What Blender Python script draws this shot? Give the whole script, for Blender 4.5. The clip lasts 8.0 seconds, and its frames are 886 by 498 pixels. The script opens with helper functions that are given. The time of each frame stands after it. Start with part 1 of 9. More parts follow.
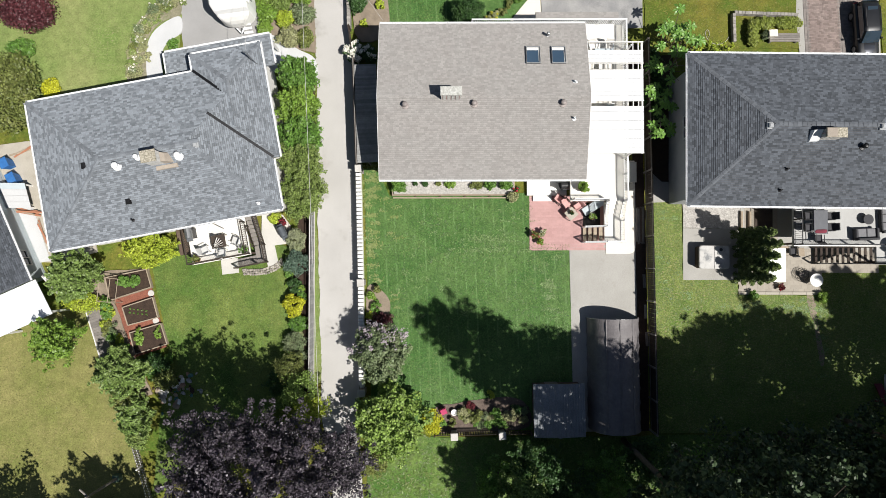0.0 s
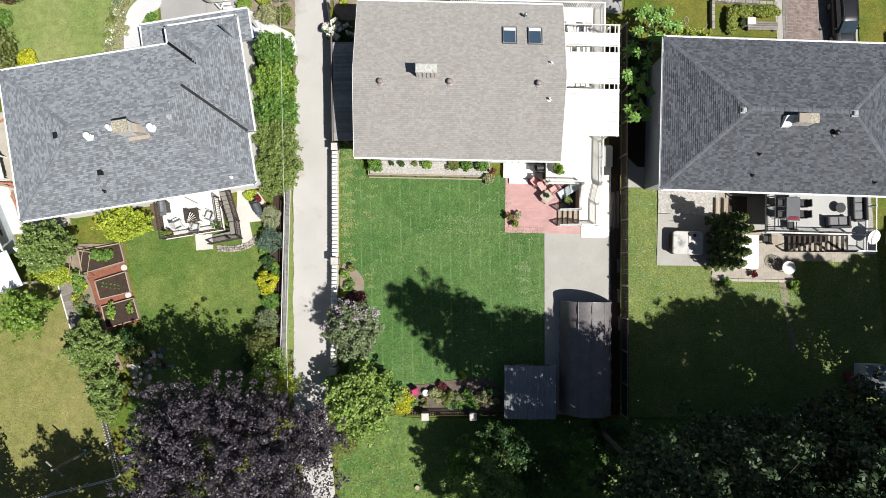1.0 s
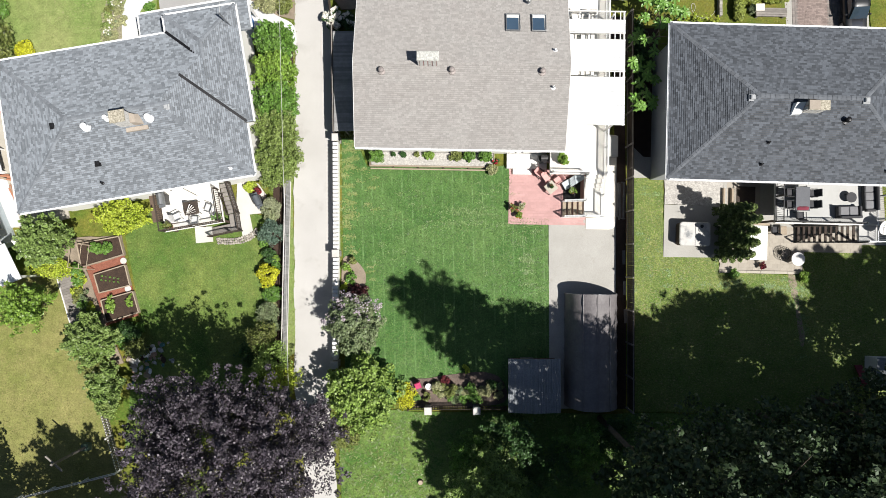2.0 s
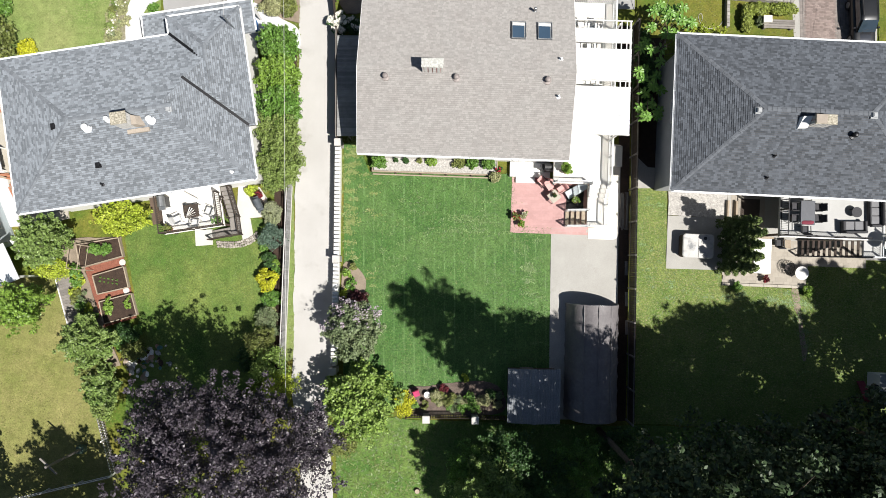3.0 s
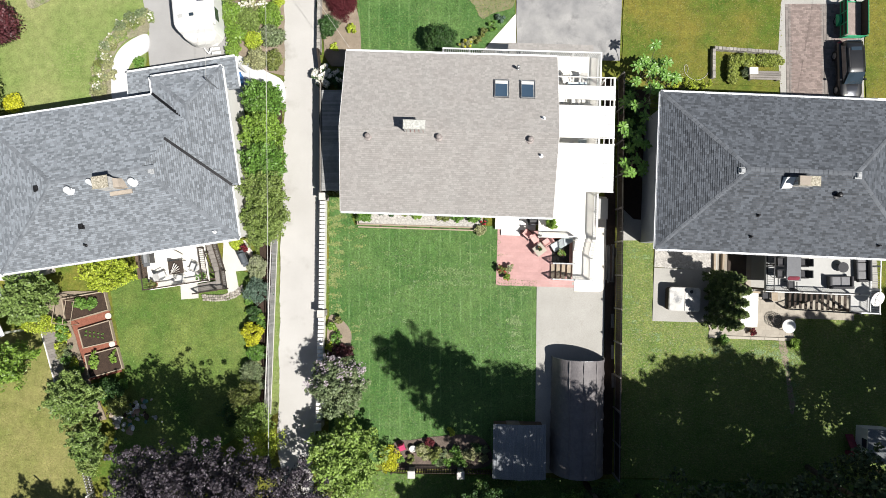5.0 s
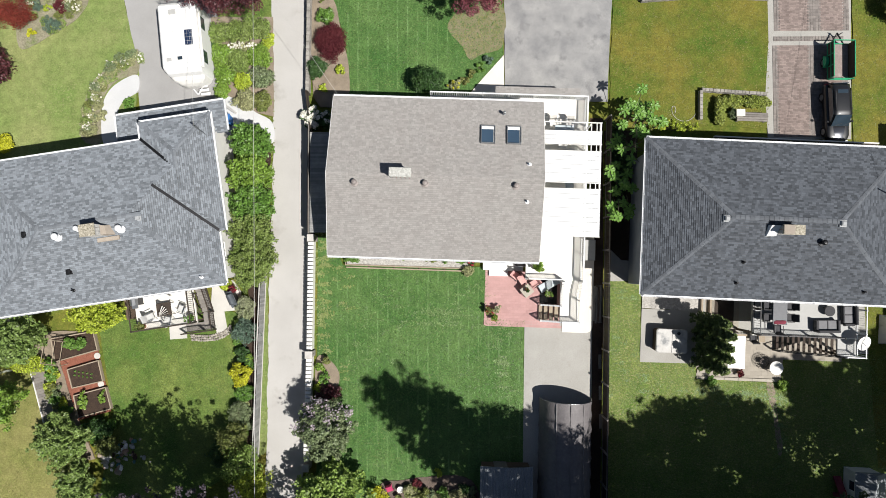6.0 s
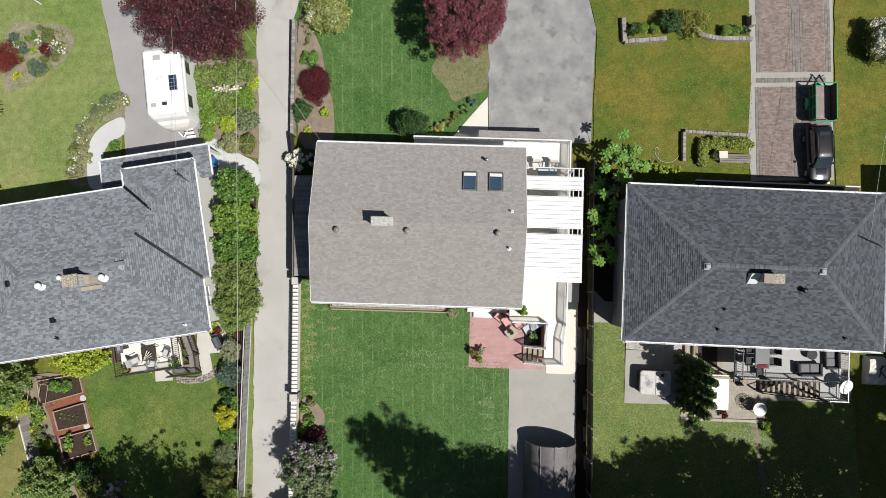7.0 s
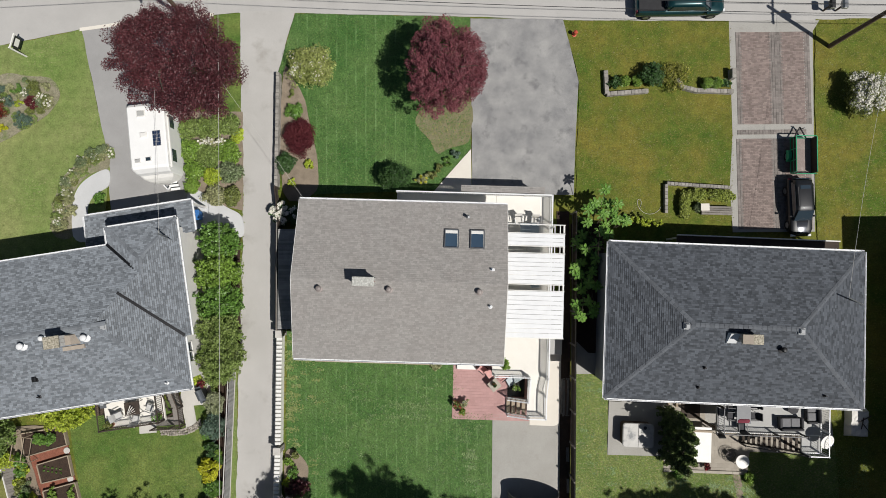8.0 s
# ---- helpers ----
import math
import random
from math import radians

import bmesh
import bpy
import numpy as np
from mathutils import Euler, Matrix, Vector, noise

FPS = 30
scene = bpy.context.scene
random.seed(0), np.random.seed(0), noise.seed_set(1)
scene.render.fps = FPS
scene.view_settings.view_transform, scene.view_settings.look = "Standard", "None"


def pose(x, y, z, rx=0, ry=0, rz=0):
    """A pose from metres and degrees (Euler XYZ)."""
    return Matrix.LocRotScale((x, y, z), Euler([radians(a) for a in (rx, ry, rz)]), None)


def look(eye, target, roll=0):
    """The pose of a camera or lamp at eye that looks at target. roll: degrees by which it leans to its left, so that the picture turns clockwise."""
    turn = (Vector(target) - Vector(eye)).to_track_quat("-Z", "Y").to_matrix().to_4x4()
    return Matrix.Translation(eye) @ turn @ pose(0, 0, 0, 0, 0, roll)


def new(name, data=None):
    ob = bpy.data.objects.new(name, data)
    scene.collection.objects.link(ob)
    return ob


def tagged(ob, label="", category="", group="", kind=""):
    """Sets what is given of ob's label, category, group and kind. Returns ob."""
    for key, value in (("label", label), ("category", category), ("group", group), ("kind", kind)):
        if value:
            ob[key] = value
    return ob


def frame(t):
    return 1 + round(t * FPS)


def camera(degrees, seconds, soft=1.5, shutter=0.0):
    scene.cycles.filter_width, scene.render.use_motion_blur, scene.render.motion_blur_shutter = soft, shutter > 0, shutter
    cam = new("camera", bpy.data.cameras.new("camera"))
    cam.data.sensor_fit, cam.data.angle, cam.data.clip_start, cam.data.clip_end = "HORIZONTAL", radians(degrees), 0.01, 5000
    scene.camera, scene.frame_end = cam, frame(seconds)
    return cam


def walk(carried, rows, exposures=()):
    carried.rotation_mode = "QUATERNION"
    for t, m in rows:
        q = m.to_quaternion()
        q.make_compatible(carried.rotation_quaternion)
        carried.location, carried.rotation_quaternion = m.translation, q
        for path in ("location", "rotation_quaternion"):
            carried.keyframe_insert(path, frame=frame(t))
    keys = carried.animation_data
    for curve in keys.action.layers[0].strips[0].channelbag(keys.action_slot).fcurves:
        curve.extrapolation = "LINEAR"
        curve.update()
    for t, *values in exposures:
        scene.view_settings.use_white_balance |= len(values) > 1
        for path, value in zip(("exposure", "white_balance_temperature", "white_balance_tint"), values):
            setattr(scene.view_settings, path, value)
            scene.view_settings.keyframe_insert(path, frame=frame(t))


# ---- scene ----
cam = camera(71.1, 8.0, soft=0.65)
PATH = [
    (0, (0.263, -0.938, 45.157), (0.26, -0.884, 43.158), -5.3),
    (0.5, (1.167, -1.594, 45.118), (1.183, -1.531, 43.119), 12.6),
    (1, (1.662, -2.284, 45.133), (1.676, -2.235, 43.134), 15.0),
    (1.5, (1.814, -2.628, 44.816), (1.818, -2.591, 42.816), 4.7),
    (3, (1.781, -2.146, 44.174), (1.777, -2.104, 42.174), -5.5),
    (3.5, (1.865, -1.653, 44.137), (1.86, -1.609, 42.137), -6.6),
    (4, (2.142, -0.861, 44.105), (2.133, -0.815, 42.105), -11.6),
    (4.5, (2.595, 0.202, 44.115), (2.583, 0.249, 42.115), -14.6),
    (6, (4.049, 4.075, 44.346), (4.029, 4.136, 42.347), -18.3),
    (6.5, (4.597, 5.397, 44.464), (4.576, 5.463, 42.465), -17.4),
    (7, (5.146, 6.869, 44.585), (5.127, 6.938, 42.586), -15.7),
    (7.5, (5.731, 8.465, 44.72), (5.713, 8.543, 42.721), -13.1),
    (8, (6.27, 10.222, 44.872), (6.255, 10.307, 42.874), -10.4),
]
EXPOSURES = [(0.0, 0.3), (1.5, 0.48), (3.0, 0.57), (4.5, 0.57), (6.0, 0.31), (6.5, 0.14), (7.0, 0.01), (8.0, -0.21)]
walk(cam, [(t, look(eye, target, roll)) for t, eye, target, roll in PATH], EXPOSURES)

# ---- light: clear morning, sun in the south-east ----
SUN_AZ, SUN_EL = 125.0, 58.0  # degrees from +y towards +x, above the horizon
world = bpy.data.worlds.new("sky")
scene.world = world
world.use_nodes = True
sky = world.node_tree.nodes.new("ShaderNodeTexSky")
sky.sky_type = "NISHITA"
sky.sun_disc = False
sky.sun_elevation, sky.sun_rotation = radians(SUN_EL), radians(SUN_AZ)
background = world.node_tree.nodes["Background"]
background.inputs["Strength"].default_value = 0.040
world.node_tree.links.new(sky.outputs["Color"], background.inputs["Color"])
sun_data = bpy.data.lights.new("sun", "SUN")
sun_data.energy, sun_data.angle, sun_data.color = 5.0, radians(0.53), (1.0, 0.965, 0.91)
sun = new("sun", sun_data)
to_sun = Vector((math.sin(radians(SUN_AZ)) * math.cos(radians(SUN_EL)), math.cos(radians(SUN_AZ)) * math.cos(radians(SUN_EL)), math.sin(radians(SUN_EL))))
sun.matrix_world = look(to_sun * 120, (0, 0, 0))

# ---- materials ----
MATS = {}


def mat(name, a, b=None, scale=1.5, rough=0.85, metal=0.0, bump=0.15, grain=45.0, speck=0.25, island=0.0, piece=0.0, clear=0.0, stain=None, stain_scale=0.5, stain_at=0.6, spec=0.4, trans=0.0, stripe=None):
    """Two colours mixed by a coarse noise, a fine grain on top, per-piece shade, stains of a third colour and a bump."""
    m = bpy.data.materials.new(name)
    m.use_nodes = True
    nt = m.node_tree
    n, link = nt.nodes, nt.links.new
    bsdf = n["Principled BSDF"]
    bsdf.inputs["Roughness"].default_value = rough
    bsdf.inputs["Metallic"].default_value = metal
    bsdf.inputs["Specular IOR Level"].default_value = spec
    if clear:
        bsdf.inputs["Coat Weight"].default_value = clear
    geo = n.new("ShaderNodeNewGeometry")
    pos = geo.outputs["Position"]

    def noise_at(s, detail=4.0):
        t = n.new("ShaderNodeTexNoise")
        t.inputs["Scale"].default_value, t.inputs["Detail"].default_value, t.inputs["Roughness"].default_value = s, detail, 0.62
        link(pos, t.inputs["Vector"])
        return t.outputs["Fac"]

    def ramp(fac, lo, hi, c0, c1):
        r = n.new("ShaderNodeMapRange")
        r.inputs["From Min"].default_value, r.inputs["From Max"].default_value = lo, hi
        r.inputs["To Min"].default_value, r.inputs["To Max"].default_value = c0, c1
        link(fac, r.inputs["Value"])
        return r.outputs["Result"]

    def mix(fac, c0, c1, kind="MIX"):
        x = n.new("ShaderNodeMix")
        x.data_type, x.blend_type = "RGBA", kind
        for value, socket in ((fac, x.inputs[0]), (c0, x.inputs[6]), (c1, x.inputs[7])):
            if isinstance(value, bpy.types.NodeSocket):
                link(value, socket)
            elif isinstance(value, (int, float)):
                socket.default_value = value
            else:
                socket.default_value = (*value, 1.0)
        return x.outputs[2]

    b = b or tuple(c * 0.8 for c in a)
    colour = mix(ramp(noise_at(scale), 0.32, 0.68, 0, 1), a, b)
    if stain:
        colour = mix(ramp(noise_at(stain_scale, 6.0), stain_at, stain_at + 0.18, 0, 0.85), colour, stain)
    if stripe:
        wave = n.new("ShaderNodeTexWave")
        wave.inputs["Scale"].default_value, wave.inputs["Distortion"].default_value, wave.inputs["Detail"].default_value = 0.314 / stripe[0], 0.6, 2.0
        link(pos, wave.inputs["Vector"])
        lines = ramp(wave.outputs["Fac"], 0.93, 1.0, 0, stripe[1])
        colour = mix(lines, colour, tuple(min(1, c * 2.2 + 0.03) for c in a))
    fine = noise_at(grain, 4.0)
    if speck:
        shade = n.new("ShaderNodeCombineColor")
        v = ramp(fine, 0.25, 0.75, 1 - speck, 1 + speck)
        for i in range(3):
            link(v, shade.inputs[i])
        colour = mix(1.0, colour, shade.outputs[0], "MULTIPLY")
    for amount, source in ((island, geo.outputs["Random Per Island"]), (piece, None)):
        if amount:
            if source is None:
                source = n.new("ShaderNodeObjectInfo").outputs["Random"]
            shade = n.new("ShaderNodeCombineColor")
            v = ramp(source, 0, 1, 1 - amount, 1 + amount)
            for i in range(3):
                link(v, shade.inputs[i])
            colour = mix(1.0, colour, shade.outputs[0], "MULTIPLY")
    link(colour, bsdf.inputs["Base Color"])
    if bump:
        bm_node = n.new("ShaderNodeBump")
        bm_node.inputs["Strength"].default_value, bm_node.inputs["Distance"].default_value = bump, 0.03
        link(fine, bm_node.inputs["Height"])
        link(bm_node.outputs["Normal"], bsdf.inputs["Normal"])
    if trans:
        tl = n.new("ShaderNodeBsdfTranslucent")
        link(colour, tl.inputs["Color"])
        ms = n.new("ShaderNodeMixShader")
        ms.inputs[0].default_value = trans
        link(bsdf.outputs[0], ms.inputs[1])
        link(tl.outputs[0], ms.inputs[2])
        link(ms.outputs[0], n["Material Output"].inputs["Surface"])
    MATS[name] = m
    return m


def leaf(name, a, b, rough=0.5, trans=0.2, spec=0.4, island=0.45):
    return mat(name, a, b, scale=0.9, rough=rough, bump=0, grain=7.0, speck=0.2, island=island, trans=trans, spec=spec)


def turf(name, deep, light, dry, patch=0.35, dry_at=0.62, dry_amount=0.8, fleck=0.66, stripe=0.0, drought=0.12, fine=0.75):
    """Mown grass: tone that drifts over metres, tufts, single blades, dry flecks and, where mown in lines, pale mower tracks."""
    m = bpy.data.materials.new(name)
    m.use_nodes = True
    nt = m.node_tree
    n, link = nt.nodes, nt.links.new
    bsdf = n["Principled BSDF"]
    bsdf.inputs["Roughness"].default_value, bsdf.inputs["Specular IOR Level"].default_value = 0.9, 0.12
    pos = n.new("ShaderNodeNewGeometry").outputs["Position"]

    def noise_at(s, detail=3.0, stretch=None):
        t = n.new("ShaderNodeTexNoise")
        t.inputs["Scale"].default_value, t.inputs["Detail"].default_value, t.inputs["Roughness"].default_value = s, detail, 0.6
        if stretch:
            mp = n.new("ShaderNodeMapping")
            mp.inputs["Scale"].default_value = stretch
            link(pos, mp.inputs["Vector"])
            link(mp.outputs["Vector"], t.inputs["Vector"])
        else:
            link(pos, t.inputs["Vector"])
        return t.outputs["Fac"]

    def ramp(fac, lo, hi, c0, c1):
        q = n.new("ShaderNodeMapRange")
        for key, value in (("From Min", lo), ("From Max", hi), ("To Min", c0), ("To Max", c1)):
            q.inputs[key].default_value = value
        link(fac, q.inputs["Value"])
        return q.outputs["Result"]

    def mix(fac, c0, c1):
        x = n.new("ShaderNodeMix")
        x.data_type = "RGBA"
        for value, socket in ((fac, x.inputs[0]), (c0, x.inputs[6]), (c1, x.inputs[7])):
            if isinstance(value, bpy.types.NodeSocket):
                link(value, socket)
            else:
                socket.default_value = (*value, 1.0)
        return x.outputs[2]

    def shade(colour, value):
        x = n.new("ShaderNodeVectorMath")
        x.operation = "SCALE"
        link(colour, x.inputs[0])
        link(value, x.inputs["Scale"])
        return x.outputs["Vector"]

    def times(a, b):
        x = n.new("ShaderNodeMath")
        x.operation = "MULTIPLY"
        link(a, x.inputs[0])
        link(b, x.inputs[1])
        return x.outputs[0]

    colour = mix(ramp(noise_at(patch, 5.0), 0.36, 0.64, 0, 1), deep, light)
    colour = shade(colour, ramp(noise_at(1.7, 4.0), 0.3, 0.7, 0.80, 1.2))
    dry_zone = ramp(noise_at(patch * 1.4, 4.0, (1.0, 1.7, 1.0)), dry_at - 0.16, dry_at + 0.14, drought, 1.0)
    colour = mix(times(ramp(noise_at(5.5, 5.0, (1.0, 1.6, 1.0)), fleck - 0.12, fleck + 0.06, 0, dry_amount), dry_zone), colour, dry)
    if stripe:
        wave = n.new("ShaderNodeTexWave")
        wave.inputs["Scale"].default_value, wave.inputs["Distortion"].default_value, wave.inputs["Detail"].default_value = 0.314 / 0.72, 0.5, 2.0
        link(pos, wave.inputs["Vector"])
        broken = ramp(noise_at(1.1, 4.0, (2.0, 0.6, 1.0)), 0.42, 0.62, 0, 1)
        colour = mix(times(ramp(wave.outputs["Fac"], 0.90, 1.0, 0, stripe), broken), colour, tuple(min(1, c * 1.6 + 0.04) for c in light))
    tuft, blade = noise_at(8.0, 3.0), noise_at(21.0, 2.0)
    colour = shade(shade(colour, ramp(tuft, 0.28, 0.72, 1 - 0.42 * fine, 1 + 0.42 * fine)), ramp(blade, 0.25, 0.75, 1 - 0.3 * fine, 1 + 0.3 * fine))
    link(colour, bsdf.inputs["Base Color"])
    bump = n.new("ShaderNodeBump")
    bump.inputs["Strength"].default_value, bump.inputs["Distance"].default_value = 0.5, 0.04
    link(tuft, bump.inputs["Height"])
    link(bump.outputs["Normal"], bsdf.inputs["Normal"])
    MATS[name] = m
    return m


grass_yard = turf("grass_yard", (0.052, 0.122, 0.031), (0.092, 0.165, 0.05), (0.28, 0.28, 0.13), 0.3, stripe=0.5)
grass_fresh = turf("grass_fresh", (0.068, 0.13, 0.026), (0.15, 0.19, 0.05), (0.28, 0.26, 0.11), 0.3)
grass_pale = turf("grass_pale", (0.14, 0.208, 0.055), (0.225, 0.25, 0.095), (0.34, 0.30, 0.17), 0.16, 0.55, fine=0.45)
grass_olive = turf("grass_olive", (0.068, 0.115, 0.017), (0.158, 0.144, 0.028), (0.23, 0.19, 0.06), 0.28, 0.52, 0.55, 0.62, drought=0.25, fine=0.6)
grass_dry = turf("grass_dry", (0.15, 0.168, 0.047), (0.215, 0.205, 0.075), (0.31, 0.25, 0.12), 0.3, 0.54, 0.6, 0.6, fine=0.5)
grass_right = turf("grass_right", (0.1, 0.162, 0.034), (0.16, 0.2, 0.056), (0.36, 0.30, 0.17), 0.5, 0.52, 0.8, 0.62, drought=0.4)
grass_rough = turf("grass_rough", (0.062, 0.132, 0.028), (0.13, 0.195, 0.05), (0.27, 0.26, 0.11), 0.7, 0.6, 0.7)
bare_turf = mat("bare_turf", (0.22, 0.19, 0.12), (0.15, 0.16, 0.07), 2.2, 0.95, grain=20, speck=0.35, stain=(0.06, 0.10, 0.02), stain_scale=1.7, stain_at=0.56)
gravel = mat("gravel", (0.46, 0.447, 0.428), (0.405, 0.392, 0.373), 0.3, 0.95, grain=22, speck=0.12, bump=0.1, stain=(0.305, 0.288, 0.262), stain_scale=0.5, stain_at=0.56)
concrete = mat("concrete", (0.37, 0.36, 0.335), (0.325, 0.315, 0.29), 0.6, 0.9, grain=25, speck=0.18, stain=(0.27, 0.255, 0.225), stain_scale=0.9, stain_at=0.62)
pale_concrete = mat("pale_concrete", (0.72, 0.68, 0.61), (0.66, 0.62, 0.55), 0.6, 0.9, grain=40, speck=0.06)
asphalt = mat("asphalt", (0.335, 0.33, 0.322), (0.205, 0.205, 0.208), 0.62, 0.92, grain=30, speck=0.22, stain=(0.125, 0.125, 0.13), stain_scale=0.8, stain_at=0.55)
asphalt_pale = mat("asphalt_pale", (0.34, 0.335, 0.33), (0.29, 0.285, 0.28), 0.4, 0.92, grain=60, speck=0.12)
road_mat = mat("road_asphalt", (0.45, 0.438, 0.42), (0.39, 0.38, 0.365), 0.3, 0.92, grain=60, speck=0.1, stain=(0.30, 0.293, 0.28), stain_scale=0.6, stain_at=0.62)
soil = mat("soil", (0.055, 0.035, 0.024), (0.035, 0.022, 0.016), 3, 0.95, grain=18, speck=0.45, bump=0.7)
bed_earth = mat("bed_earth", (0.15, 0.115, 0.095), (0.09, 0.068, 0.056), 2, 0.95, grain=14, speck=0.4, bump=0.6)
dirt = mat("dirt", (0.27, 0.22, 0.165), (0.19, 0.155, 0.115), 1.5, 0.95, grain=22, speck=0.3, bump=0.5)
bed_pale = mat("bed_pale", (0.29, 0.265, 0.19), (0.19, 0.18, 0.115), 1.6, 0.95, grain=12, speck=0.4, bump=0.6, stain=(0.14, 0.18, 0.06), stain_scale=1.2, stain_at=0.5)
mulch = mat("mulch", (0.26, 0.10, 0.065), (0.19, 0.07, 0.045), 3, 0.95, grain=26, speck=0.4, bump=0.6)
shingle_taupe = mat("shingle_taupe", (0.298, 0.286, 0.272), (0.285, 0.269, 0.255), 0.8, 0.95, grain=20, speck=0.12, island=0.12)
underlay = mat("underlay", (0.09, 0.087, 0.085), (0.07, 0.068, 0.066), 2, 0.95, grain=20, speck=0.2)
underlay_taupe = mat("underlay_taupe", (0.21, 0.20, 0.19), (0.18, 0.171, 0.163), 2, 0.95, grain=20, speck=0.2)
pebble = mat("pebble", (0.46, 0.44, 0.41), (0.30, 0.285, 0.265), 7, 0.92, grain=12, speck=0.4, bump=0.8)
parged = mat("parged", (0.48, 0.47, 0.45), (0.40, 0.39, 0.37), 3, 0.92, grain=18, speck=0.15, piece=0.1)
shingle_slate = mat("shingle_slate", (0.192, 0.211, 0.233), (0.18, 0.198, 0.219), 0.6, 0.95, grain=20, speck=0.12, island=0.34, stain=(0.15, 0.14, 0.13), stain_scale=0.35, stain_at=0.7)
shingle_dark = mat("shingle_dark", (0.078, 0.087, 0.101), (0.072, 0.08, 0.093), 0.6, 0.95, grain=20, speck=0.15, island=0.4)
cap_slate = mat("cap_slate", (0.178, 0.194, 0.213), (0.14, 0.152, 0.168), 0.9, 0.95, grain=20, speck=0.15, piece=0.18)
cap_dark = mat("cap_dark", (0.115, 0.125, 0.14), (0.10, 0.108, 0.122), 2, 0.95, grain=50, speck=0.15, piece=0.15)
white_paint = mat("white_paint", (0.78, 0.77, 0.74), (0.72, 0.71, 0.68), 2, 0.5, grain=30, speck=0.04, bump=0.03)
white_metal = mat("white_metal", (0.76, 0.77, 0.78), (0.70, 0.71, 0.72), 2, 0.4, grain=30, speck=0.03, bump=0.02)
rv_white = mat("rv_white", (0.83, 0.83, 0.82), (0.80, 0.80, 0.79), 2, 0.35, grain=30, speck=0.03, bump=0.02)
cream_deck = mat("cream_deck", (0.77, 0.745, 0.69), (0.73, 0.705, 0.65), 1.5, 0.8, grain=30, speck=0.05, bump=0.05)
grey_deck = mat("grey_deck", (0.43, 0.43, 0.42), (0.38, 0.38, 0.37), 1, 0.8, grain=30, speck=0.06, bump=0.05)
siding_white = mat("siding_white", (0.74, 0.73, 0.70), (0.68, 0.67, 0.64), 1, 0.6, grain=30, speck=0.05)
siding_grey = mat("siding_grey", (0.36, 0.37, 0.38), (0.32, 0.33, 0.34), 1, 0.6, grain=30, speck=0.05)
siding_blue = mat("siding_blue", (0.50, 0.56, 0.58), (0.44, 0.50, 0.53), 1, 0.6, grain=30, speck=0.05)
red_paver = mat("red_paver", (0.465, 0.285, 0.272), (0.42, 0.254, 0.242), 1.3, 0.9, grain=25, speck=0.1, piece=0.06)
joint_sand = mat("joint_sand", (0.45, 0.258, 0.243), (0.40, 0.23, 0.215), 4, 0.95, grain=30, speck=0.2)
brown_paver = mat("brown_paver", (0.255, 0.205, 0.185), (0.21, 0.165, 0.15), 0.9, 0.92, grain=40, speck=0.15, piece=0.24, island=0.0)
brown_paver_rest = mat("brown_paver_rest", (0.255, 0.205, 0.185), (0.21, 0.165, 0.15), 0.9, 0.92, grain=40, speck=0.15, island=0.24)
tan_paver = mat("tan_paver", (0.37, 0.335, 0.285), (0.33, 0.297, 0.25), 0.9, 0.92, grain=30, speck=0.12, piece=0.07)
tread_tan = mat("tread_tan", (0.37, 0.32, 0.265), (0.31, 0.265, 0.22), 2.5, 0.85, grain=26, speck=0.15, piece=0.12)
ply_worn = mat("ply_worn", (0.29, 0.235, 0.215), (0.24, 0.195, 0.18), 1.5, 0.9, grain=12, speck=0.2, stain=(0.36, 0.31, 0.29), stain_scale=2.0, stain_at=0.56)
path_grey = mat("path_grey", (0.55, 0.555, 0.56), (0.50, 0.505, 0.51), 0.6, 0.9, grain=25, speck=0.08)
patio_grey = mat("patio_grey", (0.56, 0.54, 0.505), (0.49, 0.475, 0.44), 0.8, 0.9, grain=30, speck=0.1, stain=(0.4, 0.385, 0.355), stain_scale=0.9, stain_at=0.6)
rubble_stone = mat("rubble_stone", (0.36, 0.33, 0.285), (0.24, 0.215, 0.185), 6, 0.92, grain=16, speck=0.35, bump=0.5, piece=0.35)
sling_pale = mat("sling_pale", (0.52, 0.52, 0.51), (0.47, 0.47, 0.46), 3, 0.7, grain=60, speck=0.08)
slate_lid = mat("slate_lid", (0.12, 0.135, 0.15), (0.09, 0.1, 0.115), 4, 0.45, 0.2, grain=30, speck=0.1)
slab_tan = mat("slab_tan", (0.43, 0.395, 0.335), (0.37, 0.34, 0.285), 0.7, 0.9, grain=20, speck=0.12, stain=(0.30, 0.265, 0.215), stain_scale=0.8, stain_at=0.58)
cap_speckle = mat("cap_speckle", (0.56, 0.56, 0.53), (0.33, 0.33, 0.30), 7, 0.92, grain=12, speck=0.35, bump=0.5, stain=(0.2, 0.18, 0.15), stain_scale=5.0, stain_at=0.6)
border_paver = mat("border_paver", (0.225, 0.20, 0.185), (0.19, 0.168, 0.155), 0.9, 0.92, grain=40, speck=0.15, island=0.2)
stone = mat("stone", (0.33, 0.31, 0.28), (0.24, 0.225, 0.205), 2.5, 0.92, grain=22, speck=0.25, piece=0.2)
stone_cap = mat("stone_cap", (0.55, 0.53, 0.50), (0.47, 0.45, 0.42), 2, 0.9, grain=30, speck=0.12)
brick_chimney = mat("brick_chimney", (0.36, 0.24, 0.17), (0.25, 0.16, 0.115), 5, 0.92, grain=12, speck=0.4, piece=0.2)
wood_grey = mat("wood_grey", (0.235, 0.215, 0.195), (0.175, 0.16, 0.145), 2.5, 0.9, grain=26, speck=0.2, piece=0.2)
